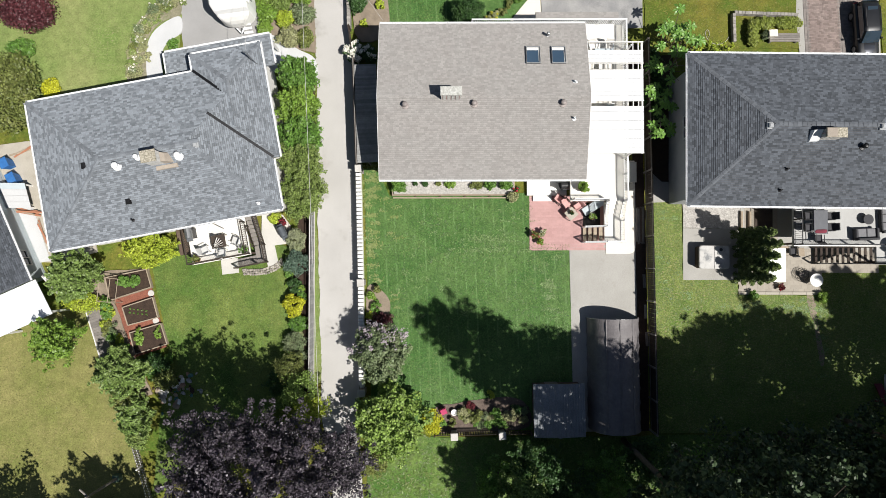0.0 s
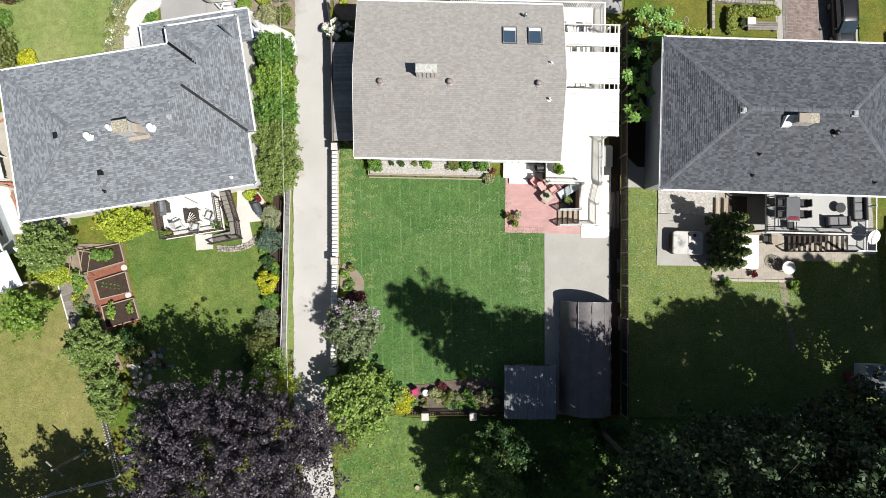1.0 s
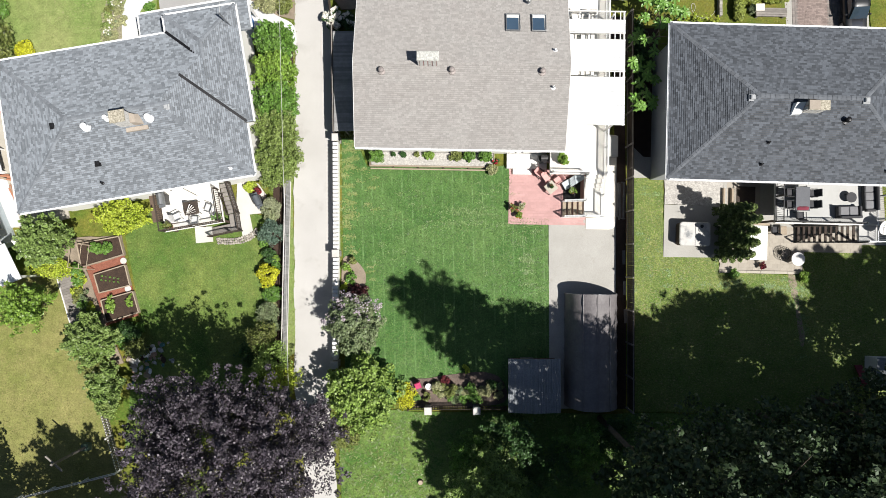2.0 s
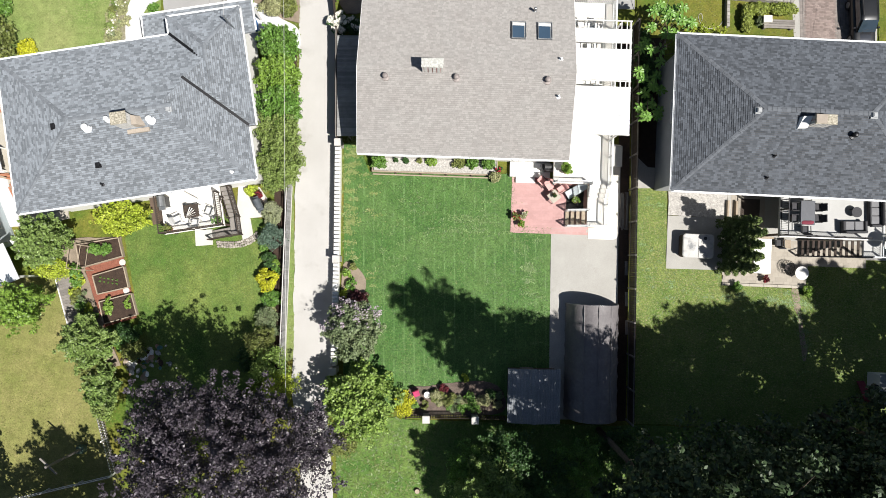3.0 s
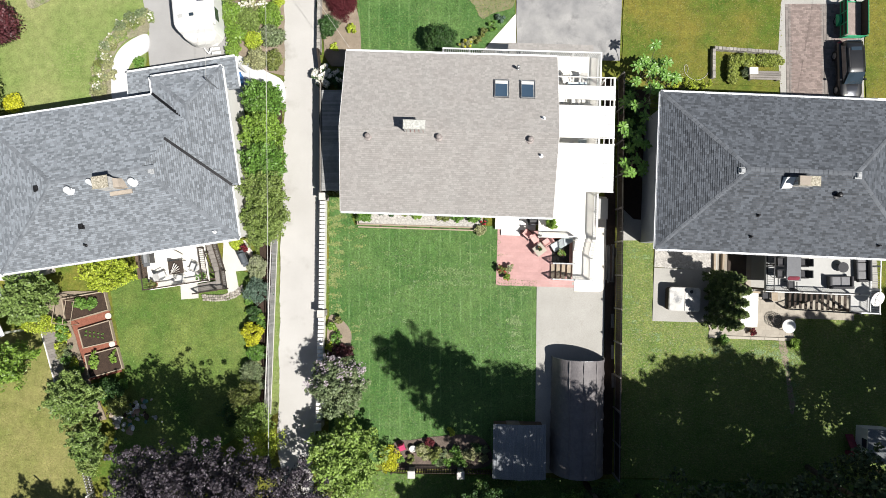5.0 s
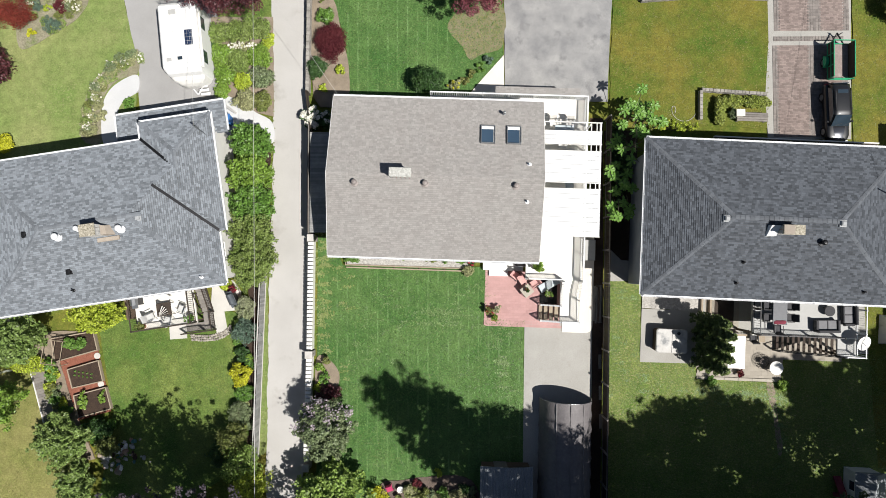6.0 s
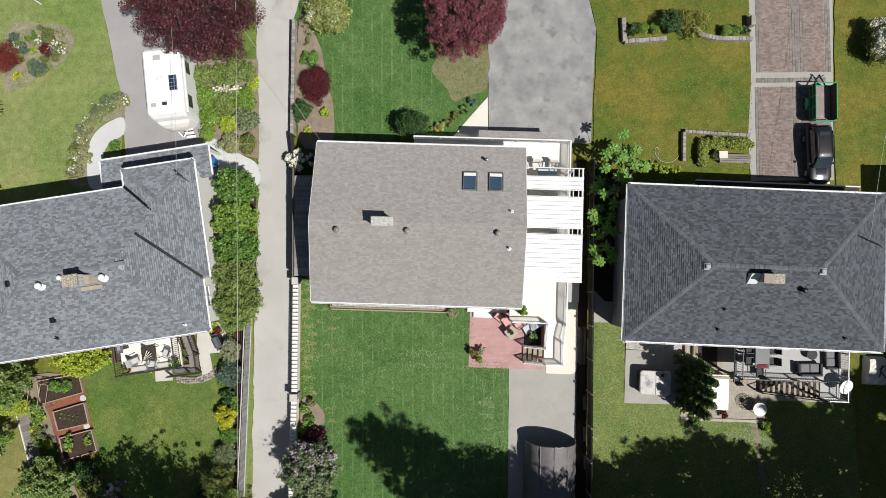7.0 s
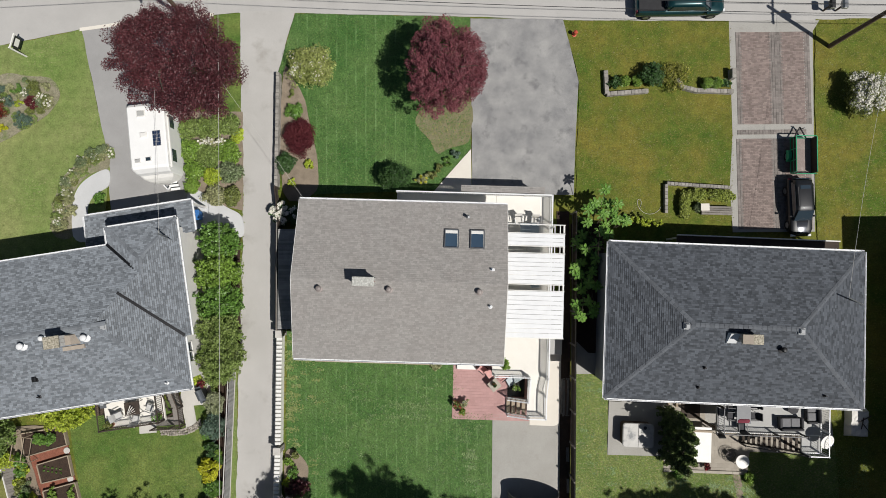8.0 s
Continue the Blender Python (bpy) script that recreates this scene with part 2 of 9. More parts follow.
wood_stair = mat("wood_stair", (0.24, 0.22, 0.2), (0.18, 0.165, 0.15), 2.5, 0.85, grain=26, speck=0.2, piece=0.1)
wood_brown = mat("wood_brown", (0.115, 0.082, 0.06), (0.085, 0.06, 0.045), 2.5, 0.85, grain=26, speck=0.2, piece=0.15)
wood_tan = mat("wood_tan", (0.37, 0.305, 0.23), (0.29, 0.235, 0.175), 2.5, 0.85, grain=26, speck=0.2, piece=0.12)
wood_dark = mat("wood_dark", (0.06, 0.045, 0.035), (0.04, 0.03, 0.024), 2.5, 0.85, grain=26, speck=0.2, piece=0.15)
bark = mat("bark", (0.11, 0.085, 0.065), (0.07, 0.055, 0.042), 6, 0.95, grain=14, speck=0.35, bump=0.7)
wire_pale = mat("wire_pale", (0.52, 0.51, 0.49), (0.45, 0.44, 0.42), 2, 0.5, grain=30, speck=0.05, bump=0)
black_metal = mat("black_metal", (0.022, 0.022, 0.024), (0.03, 0.03, 0.032), 3, 0.45, 0.6, grain=30, speck=0.1, bump=0.03)
grey_metal = mat("grey_metal", (0.36, 0.37, 0.38), (0.29, 0.30, 0.31), 4, 0.4, 0.8, grain=30, speck=0.1, bump=0.05)
dark_roof_metal = mat("dark_roof_metal", (0.245, 0.262, 0.28), (0.19, 0.205, 0.22), 1.2, 0.6, 0.1, grain=14, speck=0.3, bump=0.1, stain=(0.27, 0.28, 0.28), stain_scale=4.0, stain_at=0.58)
tent_cloth = mat("tent_cloth", (0.165, 0.152, 0.155), (0.13, 0.12, 0.123), 1.2, 0.6, grain=5, speck=0.15, bump=0.7)
plastic_black = mat("plastic_black", (0.02, 0.02, 0.022), (0.03, 0.03, 0.032), 3, 0.5, grain=30, speck=0.1, bump=0.03)
rubber = mat("rubber", (0.018, 0.018, 0.018), (0.025, 0.025, 0.025), 4, 0.9, grain=40, speck=0.2)
wicker = mat("wicker", (0.055, 0.055, 0.06), (0.04, 0.04, 0.045), 4, 0.8, grain=45, speck=0.3)
cushion_grey = mat("cushion_grey", (0.20, 0.20, 0.21), (0.17, 0.17, 0.18), 3, 0.95, grain=40, speck=0.1)
cushion_rose = mat("cushion_rose", (0.62, 0.36, 0.34), (0.54, 0.30, 0.28), 3, 0.95, grain=40, speck=0.12)
cushion_white = mat("cushion_white", (0.68, 0.66, 0.62), (0.6, 0.58, 0.55), 3, 0.95, grain=40, speck=0.06)
cloth_red = mat("cloth_red", (0.20, 0.035, 0.055), (0.14, 0.025, 0.04), 3, 0.9, grain=40, speck=0.12)
cloth_blue = mat("cloth_blue", (0.035, 0.16, 0.42), (0.03, 0.12, 0.34), 3, 0.6, grain=40, speck=0.1)
pink_plastic = mat("pink_plastic", (0.45, 0.03, 0.12), (0.36, 0.02, 0.09), 3, 0.5, grain=40, speck=0.1)
green_paint = mat("green_paint", (0.03, 0.36, 0.17), (0.025, 0.30, 0.14), 2, 0.4, grain=30, speck=0.08, bump=0.03)
teal_paint = mat("teal_paint", (0.008, 0.045, 0.05), (0.006, 0.035, 0.04), 2, 0.3, 0.3, grain=30, speck=0.03, bump=0, clear=0.8)
graphite_paint = mat("graphite_paint", (0.02, 0.021, 0.024), (0.017, 0.018, 0.02), 2, 0.4, 0.3, grain=30, speck=0.03, bump=0, clear=0.4)
silver_paint = mat("silver_paint", (0.11, 0.115, 0.13), (0.10, 0.105, 0.12), 2, 0.25, 0.6, grain=30, speck=0.03, bump=0, clear=0.5)
hydrant_red = mat("hydrant_red", (0.52, 0.09, 0.05), (0.42, 0.07, 0.04), 3, 0.5, grain=30, speck=0.1)
terracotta = mat("terracotta", (0.42, 0.19, 0.11), (0.34, 0.15, 0.09), 4, 0.85, grain=30, speck=0.12)
window_glass = mat("window_glass", (0.03, 0.045, 0.06), (0.025, 0.04, 0.055), 0.4, 0.06, grain=2, speck=0.0, bump=0, spec=0.8)
sky_glass = mat("sky_glass", (0.05, 0.085, 0.13), (0.04, 0.07, 0.11), 0.4, 0.1, grain=2, speck=0.0, bump=0, spec=0.8)
solar_blue = mat("solar_blue", (0.02, 0.035, 0.08), (0.015, 0.028, 0.065), 3, 0.2, grain=30, speck=0.05, bump=0, spec=0.6)
tub_lid = mat("tub_lid", (0.50, 0.49, 0.47), (0.42, 0.41, 0.39), 2, 0.5, grain=30, speck=0.08, stain=(0.13, 0.14, 0.15), stain_scale=1.3, stain_at=0.52)
# Black table top; the sky's reflection is mixed into its colour.
black_skylit_top = mat("black_skylit_top", (0.085, 0.09, 0.104), (0.07, 0.075, 0.088), 3, 0.45, grain=30, speck=0.08)
teal_tarp = mat("teal_tarp", (0.06, 0.17, 0.16), (0.04, 0.12, 0.115), 3.0, 0.6, grain=10, speck=0.2, bump=0.4)
tarp_grey = mat("tarp_grey", (0.46, 0.45, 0.43), (0.22, 0.24, 0.25), 3.0, 0.8, grain=8, speck=0.3, bump=0.4)

leaf_green = leaf("leaf_green", (0.10, 0.21, 0.035), (0.155, 0.275, 0.056), rough=0.38)
leaf_deep = leaf("leaf_deep", (0.032, 0.082, 0.02), (0.055, 0.115, 0.03))
leaf_bright = leaf("leaf_bright", (0.15, 0.262, 0.037), (0.215, 0.325, 0.058), rough=0.4)
leaf_lime = leaf("leaf_lime", (0.31, 0.40, 0.036), (0.41, 0.47, 0.055))
leaf_gold = leaf("leaf_gold", (0.42, 0.43, 0.02), (0.51, 0.51, 0.035))
leaf_olive = leaf("leaf_olive", (0.135, 0.17, 0.042), (0.20, 0.22, 0.065))
leaf_grey = leaf("leaf_grey", (0.14, 0.192, 0.088), (0.21, 0.25, 0.13))
leaf_hazel = leaf("leaf_hazel", (0.185, 0.285, 0.055), (0.25, 0.35, 0.085))
fence_grey = mat("fence_grey", (0.30, 0.30, 0.295), (0.23, 0.23, 0.226), 2.5, 0.9, grain=26, speck=0.2, piece=0.2)
leaf_blue = leaf("leaf_blue", (0.085, 0.14, 0.10), (0.13, 0.19, 0.135))
leaf_pale = leaf("leaf_pale", (0.25, 0.27, 0.12), (0.34, 0.34, 0.18))
leaf_plum = leaf("leaf_plum", (0.046, 0.038, 0.049), (0.074, 0.062, 0.075), rough=0.45, trans=0.05, spec=0.45, island=0.6)
leaf_maroon = leaf("leaf_maroon", (0.066, 0.018, 0.023), (0.10, 0.028, 0.033), trans=0.1, island=0.5)
leaf_rose = leaf("leaf_rose", (0.155, 0.045, 0.058), (0.21, 0.066, 0.078), trans=0.12, island=0.4)
leaf_box = leaf("leaf_box", (0.215, 0.27, 0.045), (0.28, 0.32, 0.07))
leaf_ochre = leaf("leaf_ochre", (0.30, 0.29, 0.045), (0.20, 0.21, 0.05), island=0.5)
leaf_cream = leaf("leaf_cream", (0.33, 0.35, 0.22), (0.24, 0.28, 0.13), island=0.3)
leaf_crimson = leaf("leaf_crimson", (0.16, 0.03, 0.022), (0.22, 0.045, 0.03), rough=0.6, spec=0.2, trans=0.15)
leaf_wine = leaf("leaf_wine", (0.085, 0.016, 0.022), (0.12, 0.026, 0.03), rough=0.65, trans=0.1, spec=0.2, island=0.3)
leaf_rhodo = leaf("leaf_rhodo", (0.24, 0.29, 0.075), (0.33, 0.36, 0.12))
leaf_garden = leaf("leaf_garden", (0.15, 0.235, 0.055), (0.225, 0.305, 0.095), rough=0.4)
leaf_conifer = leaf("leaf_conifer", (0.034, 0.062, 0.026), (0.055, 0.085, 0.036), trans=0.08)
leaf_dusk = leaf("leaf_dusk", (0.075, 0.12, 0.03), (0.135, 0.175, 0.05), trans=0.08)
leaf_hedge = leaf("leaf_hedge", (0.165, 0.24, 0.055), (0.235, 0.30, 0.09))
blade_yard = leaf("blade_yard", (0.056, 0.132, 0.025), (0.10, 0.175, 0.042), island=0.5)
blade_fresh = leaf("blade_fresh", (0.085, 0.15, 0.03), (0.145, 0.19, 0.05), island=0.25)
blade_pale = leaf("blade_pale", (0.165, 0.222, 0.058), (0.225, 0.255, 0.09), island=0.2)
blade_olive = leaf("blade_olive", (0.13, 0.15, 0.026), (0.21, 0.19, 0.045), island=0.3)
blade_dry = leaf("blade_dry", (0.155, 0.17, 0.046), (0.225, 0.21, 0.076), island=0.3)
blade_straw = leaf("blade_straw", (0.155, 0.24, 0.08), (0.125, 0.2, 0.058), island=0.4)
blade_right = leaf("blade_right", (0.1, 0.165, 0.034), (0.15, 0.2, 0.052), island=0.3)
vent_brown = mat("vent_brown", (0.30, 0.265, 0.25), (0.24, 0.21, 0.20), 4, 0.6, 0.3, grain=20, speck=0.2)
straw_rubble = mat("straw_rubble", (0.52, 0.48, 0.39), (0.16, 0.14, 0.10), 9, 0.95, grain=14, speck=0.45, bump=0.9)
petal_white = leaf("petal_white", (0.80, 0.78, 0.72), (0.74, 0.72, 0.64), island=0.1)
petal_lilac = leaf("petal_lilac", (0.50, 0.42, 0.47), (0.40, 0.35, 0.38), island=0.2)
petal_red = leaf("petal_red", (0.45, 0.03, 0.05), (0.35, 0.02, 0.04), island=0.2)
petal_orange = leaf("petal_orange", (0.5, 0.16, 0.03), (0.4, 0.11, 0.02), island=0.2)


# ---- mesh building ----
class Shape:
    """Collects vertices and faces of one mesh."""

    def __init__(self):
        self.v, self.f = [], []

    def add(self, verts, faces):
        k = len(self.v)
        self.v += [tuple(p) for p in verts]
        self.f += [tuple(i + k for i in q) for q in faces]
        return self

    def box(self, x0, y0, z0, x1, y1, z1, c=None):
        """A block with its upper edges taken off by c."""
        if c is None:
            c = min(0.012, 0.2 * min(x1 - x0, y1 - y0, z1 - z0))
        lo = [(x0, y0, z0), (x1, y0, z0), (x1, y1, z0), (x0, y1, z0)]
        mid = [(x, y, z1 - c) for x, y, _ in lo]
        top = [(x0 + c, y0 + c, z1), (x1 - c, y0 + c, z1), (x1 - c, y1 - c, z1), (x0 + c, y1 - c, z1)]
        faces = [(3, 2, 1, 0), (8, 9, 10, 11)]
        for i in range(4):
            j = (i + 1) % 4
            faces += [(i, j, 4 + j, 4 + i), (4 + i, 4 + j, 8 + j, 8 + i)]
        return self.add(lo + mid + top, faces)

    def prism(self, pts, z0, z1):
        n = len(pts)
        area = sum(pts[i][0] * pts[(i + 1) % n][1] - pts[(i + 1) % n][0] * pts[i][1] for i in range(n))
        if area < 0:
            pts = pts[::-1]
        faces = [tuple(range(n - 1, -1, -1)), tuple(range(n, 2 * n))]
        faces += [(i, (i + 1) % n, n + (i + 1) % n, n + i) for i in range(n)]
        return self.add([(x, y, z0) for x, y in pts] + [(x, y, z1) for x, y in pts], faces)

    def tube(self, p, q, r0, r1=None, n=8):
        """A tapered round bar from p to q."""
        r1 = r0 if r1 is None else r1
        p, q = Vector(p), Vector(q)
        turn = (q - p).to_track_quat("Z", "Y")
        ring = [turn @ Vector((math.cos(6.28319 * i / n), math.sin(6.28319 * i / n), 0)) for i in range(n)]
        faces = [tuple(range(n - 1, -1, -1)), tuple(range(n, 2 * n))] + [(i, (i + 1) % n, n + (i + 1) % n, n + i) for i in range(n)]
        return self.add([p + a * r0 for a in ring] + [q + a * r1 for a in ring], faces)

    def bar(self, p, q, w, h):
        """A square bar of width w and height h from p to q."""
        p, q = Vector(p), Vector(q)
        along = (q - p).normalized()
        side = along.cross(Vector((0, 0, 1)))
        side = side.normalized() if side.length > 1e-4 else Vector((1, 0, 0))
        up = side.cross(along)
        corners = [side * (a * w / 2) + up * (b * h / 2) for a, b in ((-1, -1), (1, -1), (1, 1), (-1, 1))]
        return self.add([p + c for c in corners] + [q + c for c in corners], [(3, 2, 1, 0), (4, 5, 6, 7), (0, 1, 5, 4), (1, 2, 6, 5), (2, 3, 7, 6), (3, 0, 4, 7)])

    def lathe(self, profile, x=0, y=0, n=16):
        """A round body from (radius, height) pairs."""
        v, f = [], []
        for r, z in profile:
            v += [(x + r * math.cos(6.28319 * i / n), y + r * math.sin(6.28319 * i / n), z) for i in range(n)]
        for k in range(len(profile) - 1):
            f += [(k * n + i, k * n + (i + 1) % n, (k + 1) * n + (i + 1) % n, (k + 1) * n + i) for i in range(n)]
        f += [tuple(range(n - 1, -1, -1)), tuple((len(profile) - 1) * n + i for i in range(n))]
        return self.add(v, f)

    def loft(self, rings):
        """Skin over closed rings of the same length, capped at both ends."""
        n = len(rings[0])
        v = [p for ring in rings for p in ring]
        f = [(k * n + i, k * n + (i + 1) % n, (k + 1) * n + (i + 1) % n, (k + 1) * n + i) for k in range(len(rings) - 1) for i in range(n)]
        f += [tuple(range(n - 1, -1, -1)), tuple((len(rings) - 1) * n + i for i in range(n))]
        return self.add(v, f)

    def weld(self):
        """Join vertices that coincide."""
        index, order, at = {}, [], []
        for p in self.v:
            key = tuple(round(c, 4) for c in p)
            if key not in index:
                index[key] = len(order)
                order.append(p)
            at.append(index[key])
        self.v, self.f = order, [tuple(at[i] for i in f) for f in self.f]
        return self

    def mesh(self, name, material, smooth=False):
        me = bpy.data.meshes.new(name)
        me.from_pydata(self.v, [], self.f)
        me.materials.append(material)
        if smooth:
            me.polygons.foreach_set("use_smooth", [True] * len(me.polygons))
        me.update()
        return me


def part(name, shape, material, parent=None, label="", smooth=False, m=None):
    """One mesh object under its parent, in the parent's space."""
    ob = new(name, shape if isinstance(shape, bpy.types.Mesh) else shape.mesh(name, material, smooth))
    ob.parent = parent
    if m is not None:
        ob.matrix_basis = m
    if label:
        tagged(ob, label)
    return ob


def thing(name, label, category, m=None, group="", kind=""):
    ob = new(name)
    if m is not None:
        ob.matrix_basis = m
    return tagged(ob, label, category, group, kind)


OUTLINES = {}


def sheet(name, pts, z0, z1, material, label, category, wobble=0.0, seed=0):
    """A level piece of the setting with an outline that wanders a little."""
    if wobble:
        out = []
        for i, p in enumerate(pts):
            q = pts[(i + 1) % len(pts)]
            d = math.hypot(q[0] - p[0], q[1] - p[1])
            k = max(1, min(60, int(d / 0.3)))
            for j in range(k):
                a = j / k
                x, y = p[0] + (q[0] - p[0]) * a, p[1] + (q[1] - p[1]) * a
                shift = noise.noise_vector(Vector((x * 0.6, y * 0.6, seed))) * wobble * 1.6 + noise.noise_vector(Vector((x * 2.5, y * 2.5, seed))) * wobble * 0.8
                out.append((x + shift.x, y + shift.y))
        pts = out
    OUTLINES[name] = pts
    ob = new(name, Shape().prism(pts, z0, z1).mesh(name, material))
    return tagged(ob, label, category, kind="structure")


def smooth_outline(pts, steps=6):
    """A closed rounded outline through the given corners."""
    out, n = [], len(pts)
    for i in range(n):
        p0, p1, p2, p3 = (Vector((*pts[(i + k) % n], 0)) for k in (-1, 0, 1, 2))
        for j in range(steps):
            t = j / steps
            q = 0.5 * (2 * p1 + (p2 - p0) * t + (2 * p0 - 5 * p1 + 4 * p2 - p3) * t * t + (3 * p1 - p0 - 3 * p2 + p3) * t ** 3)
            out.append((q.x, q.y))
    return out


# ---- foliage ----
def leaf_mesh(name, clumps, per, size, material, seed, flat=0.35, long=1.7, low=0.03, turn=0.55):
    """Many single leaves round clump centres (x, y, z, radius)."""
    rng = np.random.default_rng(seed)
    c = np.repeat(np.asarray(clumps, float), per, axis=0)
    n = len(c)
    d = rng.normal(size=(n, 3))
    d /= np.linalg.norm(d, axis=1)[:, None]
    at = c[:, :3] + d * (c[:, 3] * rng.uniform(0.35, 1.0, n) ** 0.6)[:, None] * np.array([1, 1, 0.8])
    at[:, 2] = np.maximum(at[:, 2], low)
    up = d * (1 - flat) + np.array([0, 0, 1.0]) * flat + rng.normal(size=(n, 3)) * turn
    up /= np.linalg.norm(up, axis=1)[:, None]
    a = np.cross(up, rng.normal(size=(n, 3)))
    a /= np.linalg.norm(a, axis=1)[:, None] + 1e-9
    b = np.cross(up, a)
    s = (size * rng.uniform(0.6, 1.3, n))[:, None]
    tip, side = a * s * 0.5 * long, b * s * 0.5
    v = np.stack([at - tip, at + side - tip * 0.1 + up * s * 0.12, at + tip, at - side - tip * 0.1 + up * s * 0.12], 1).reshape(-1, 3)
    me = bpy.data.meshes.new(name)
    me.vertices.add(n * 4)
    me.vertices.foreach_set("co", v.ravel())
    me.loops.add(n * 4)
    me.loops.foreach_set("vertex_index", np.arange(n * 4))
    me.polygons.add(n)
    me.polygons.foreach_set("loop_start", np.arange(n) * 4)
    me.update(calc_edges=True)
    me.materials.append(material)
    return me


def crown(rx, ry, z0, z1, n, r, seed, hollow=0.55, ragged=0.25, cone=0.0, rise=0.55):
    """Clump centres filling an uneven egg from z0 to z1."""
    rnd, out = random.Random(seed), []
    lobes = [(rnd.uniform(0, 6.283), rnd.uniform(2, 5), rnd.uniform(0, 6.283)) for _ in range(3)]
    for _ in range(n):
        a, w = rnd.uniform(0, 6.28319), rnd.uniform(-1, 1)
        if w < 0 and rnd.random() < rise:
            w = -w
        k = rnd.uniform(hollow, 1.0) ** 0.7
        wob = 1 + ragged * sum(math.sin(f * a + p + 2 * w) for p, f, _ in lobes) / 3 + rnd.uniform(-ragged, ragged) * 0.4
        h = math.sqrt(max(0, 1 - w * w))
        if cone:
            h = h * (1 - cone) + cone * (1 - (w + 1) / 2)
        out.append((rx * k * wob * h * math.cos(a), ry * k * wob * h * math.sin(a), (z0 + z1) / 2 + (z1 - z0) / 2 * w * k, r * rnd.uniform(0.7, 1.25)))
    return out


def shoots(rx, ry, z0, z1, n, seed, length=1.2, r=0.3, ragged=0.25, cone=0.0, rise=0.55):
    """Clump centres along single shoots that stand out of an uneven egg, so that the outline is spiky with gaps."""
    out, rnd = [], random.Random(seed)
    for x, y, z, _ in crown(rx * 0.8, ry * 0.8, z0, z0 + (z1 - z0) * 0.92, n, r, seed, 0.45, ragged, cone, rise):
        d = Vector((x / rx, y / ry, 0.35 + 0.5 * (z - z0) / (z1 - z0)))
        d = (d.normalized() + Vector((rnd.uniform(-0.45, 0.45), rnd.uniform(-0.45, 0.45), rnd.uniform(-0.2, 0.4)))).normalized()
        k = length * rnd.uniform(0.5, 1.2)
        for j in range(4):
            jig = lambda: rnd.uniform(-0.55, 0.55) * r
            out.append((x + d.x * k * j / 3 + jig(), y + d.y * k * j / 3 + jig(), z + d.z * k * j / 3 + jig(), r * (1.5 - 0.3 * j)))
    return out


def woody(parent, height, spread, radius, seed, limbs=6, start=0.3, name="limb"):
    """A tapered, slightly bent trunk and limbs, each its own part."""
    rnd = random.Random(seed)
    pts = [Vector((0, 0, -0.05))]
    for k in range(1, 5):
        pts.append(Vector((rnd.uniform(-1, 1) * 0.04 * height, rnd.uniform(-1, 1) * 0.04 * height, height * k / 4)))
    g = Shape()
    for k in range(4):
        g.tube(pts[k], pts[k + 1], radius * (1 - 0.2 * k), radius * (0.8 - 0.2 * k) + 0.01)
    part("trunk", g, bark, parent, smooth=True)
    for i in range(limbs):
        t = start + (0.95 - start) * i / max(1, limbs - 1)
        k = min(3, int(t * 4))
        p = pts[k].lerp(pts[k + 1], t * 4 - k)
        a = i * 2.4 + rnd.uniform(-0.4, 0.4)
        reach = spread * rnd.uniform(0.55, 0.85)
        mid = p + Vector((math.cos(a) * reach * 0.5, math.sin(a) * reach * 0.5, 0.16 * height))
        q = p + Vector((math.cos(a + 0.2) * reach, math.sin(a + 0.2) * reach, 0.24 * height))
        r = radius * 0.45 * (1 - 0.5 * t)
        part(name, Shape().tube(p, mid, r, r * 0.7, 6).tube(mid, q, r * 0.7, r * 0.25, 6), bark, parent)


def tree(name, x, y, height, rx, ry, material, seed, label, category="tree", z0=None, n=160, r=None, per=110, size=0.16, trunk=0.16, ragged=0.25, cone=0.0, hollow=0.5, flat=0.5, group="", spiky=0.0, long=1.6, rise=0.55):
    ob = thing(name, label, category, pose(x, y, 0), group)
    z0 = height * 0.25 if z0 is None else z0
    woody(ob, height * 0.8, (rx + ry) / 2, trunk, seed)
    r = r or 0.22 * (rx + ry) / 2
    cl = shoots(rx, ry, z0, height - r * 0.6, n, seed, spiky, r, ragged, cone, rise) if spiky else crown(rx, ry, z0, height - r * 0.6, n, r, seed, hollow, ragged, cone, rise)
    if spiky:
        per, size = max(12, int(per * 0.62)), size * 1.22
    part("crown", leaf_mesh("crown", cl, per, size * 0.78, material, seed, flat, long), material, ob)
    return ob


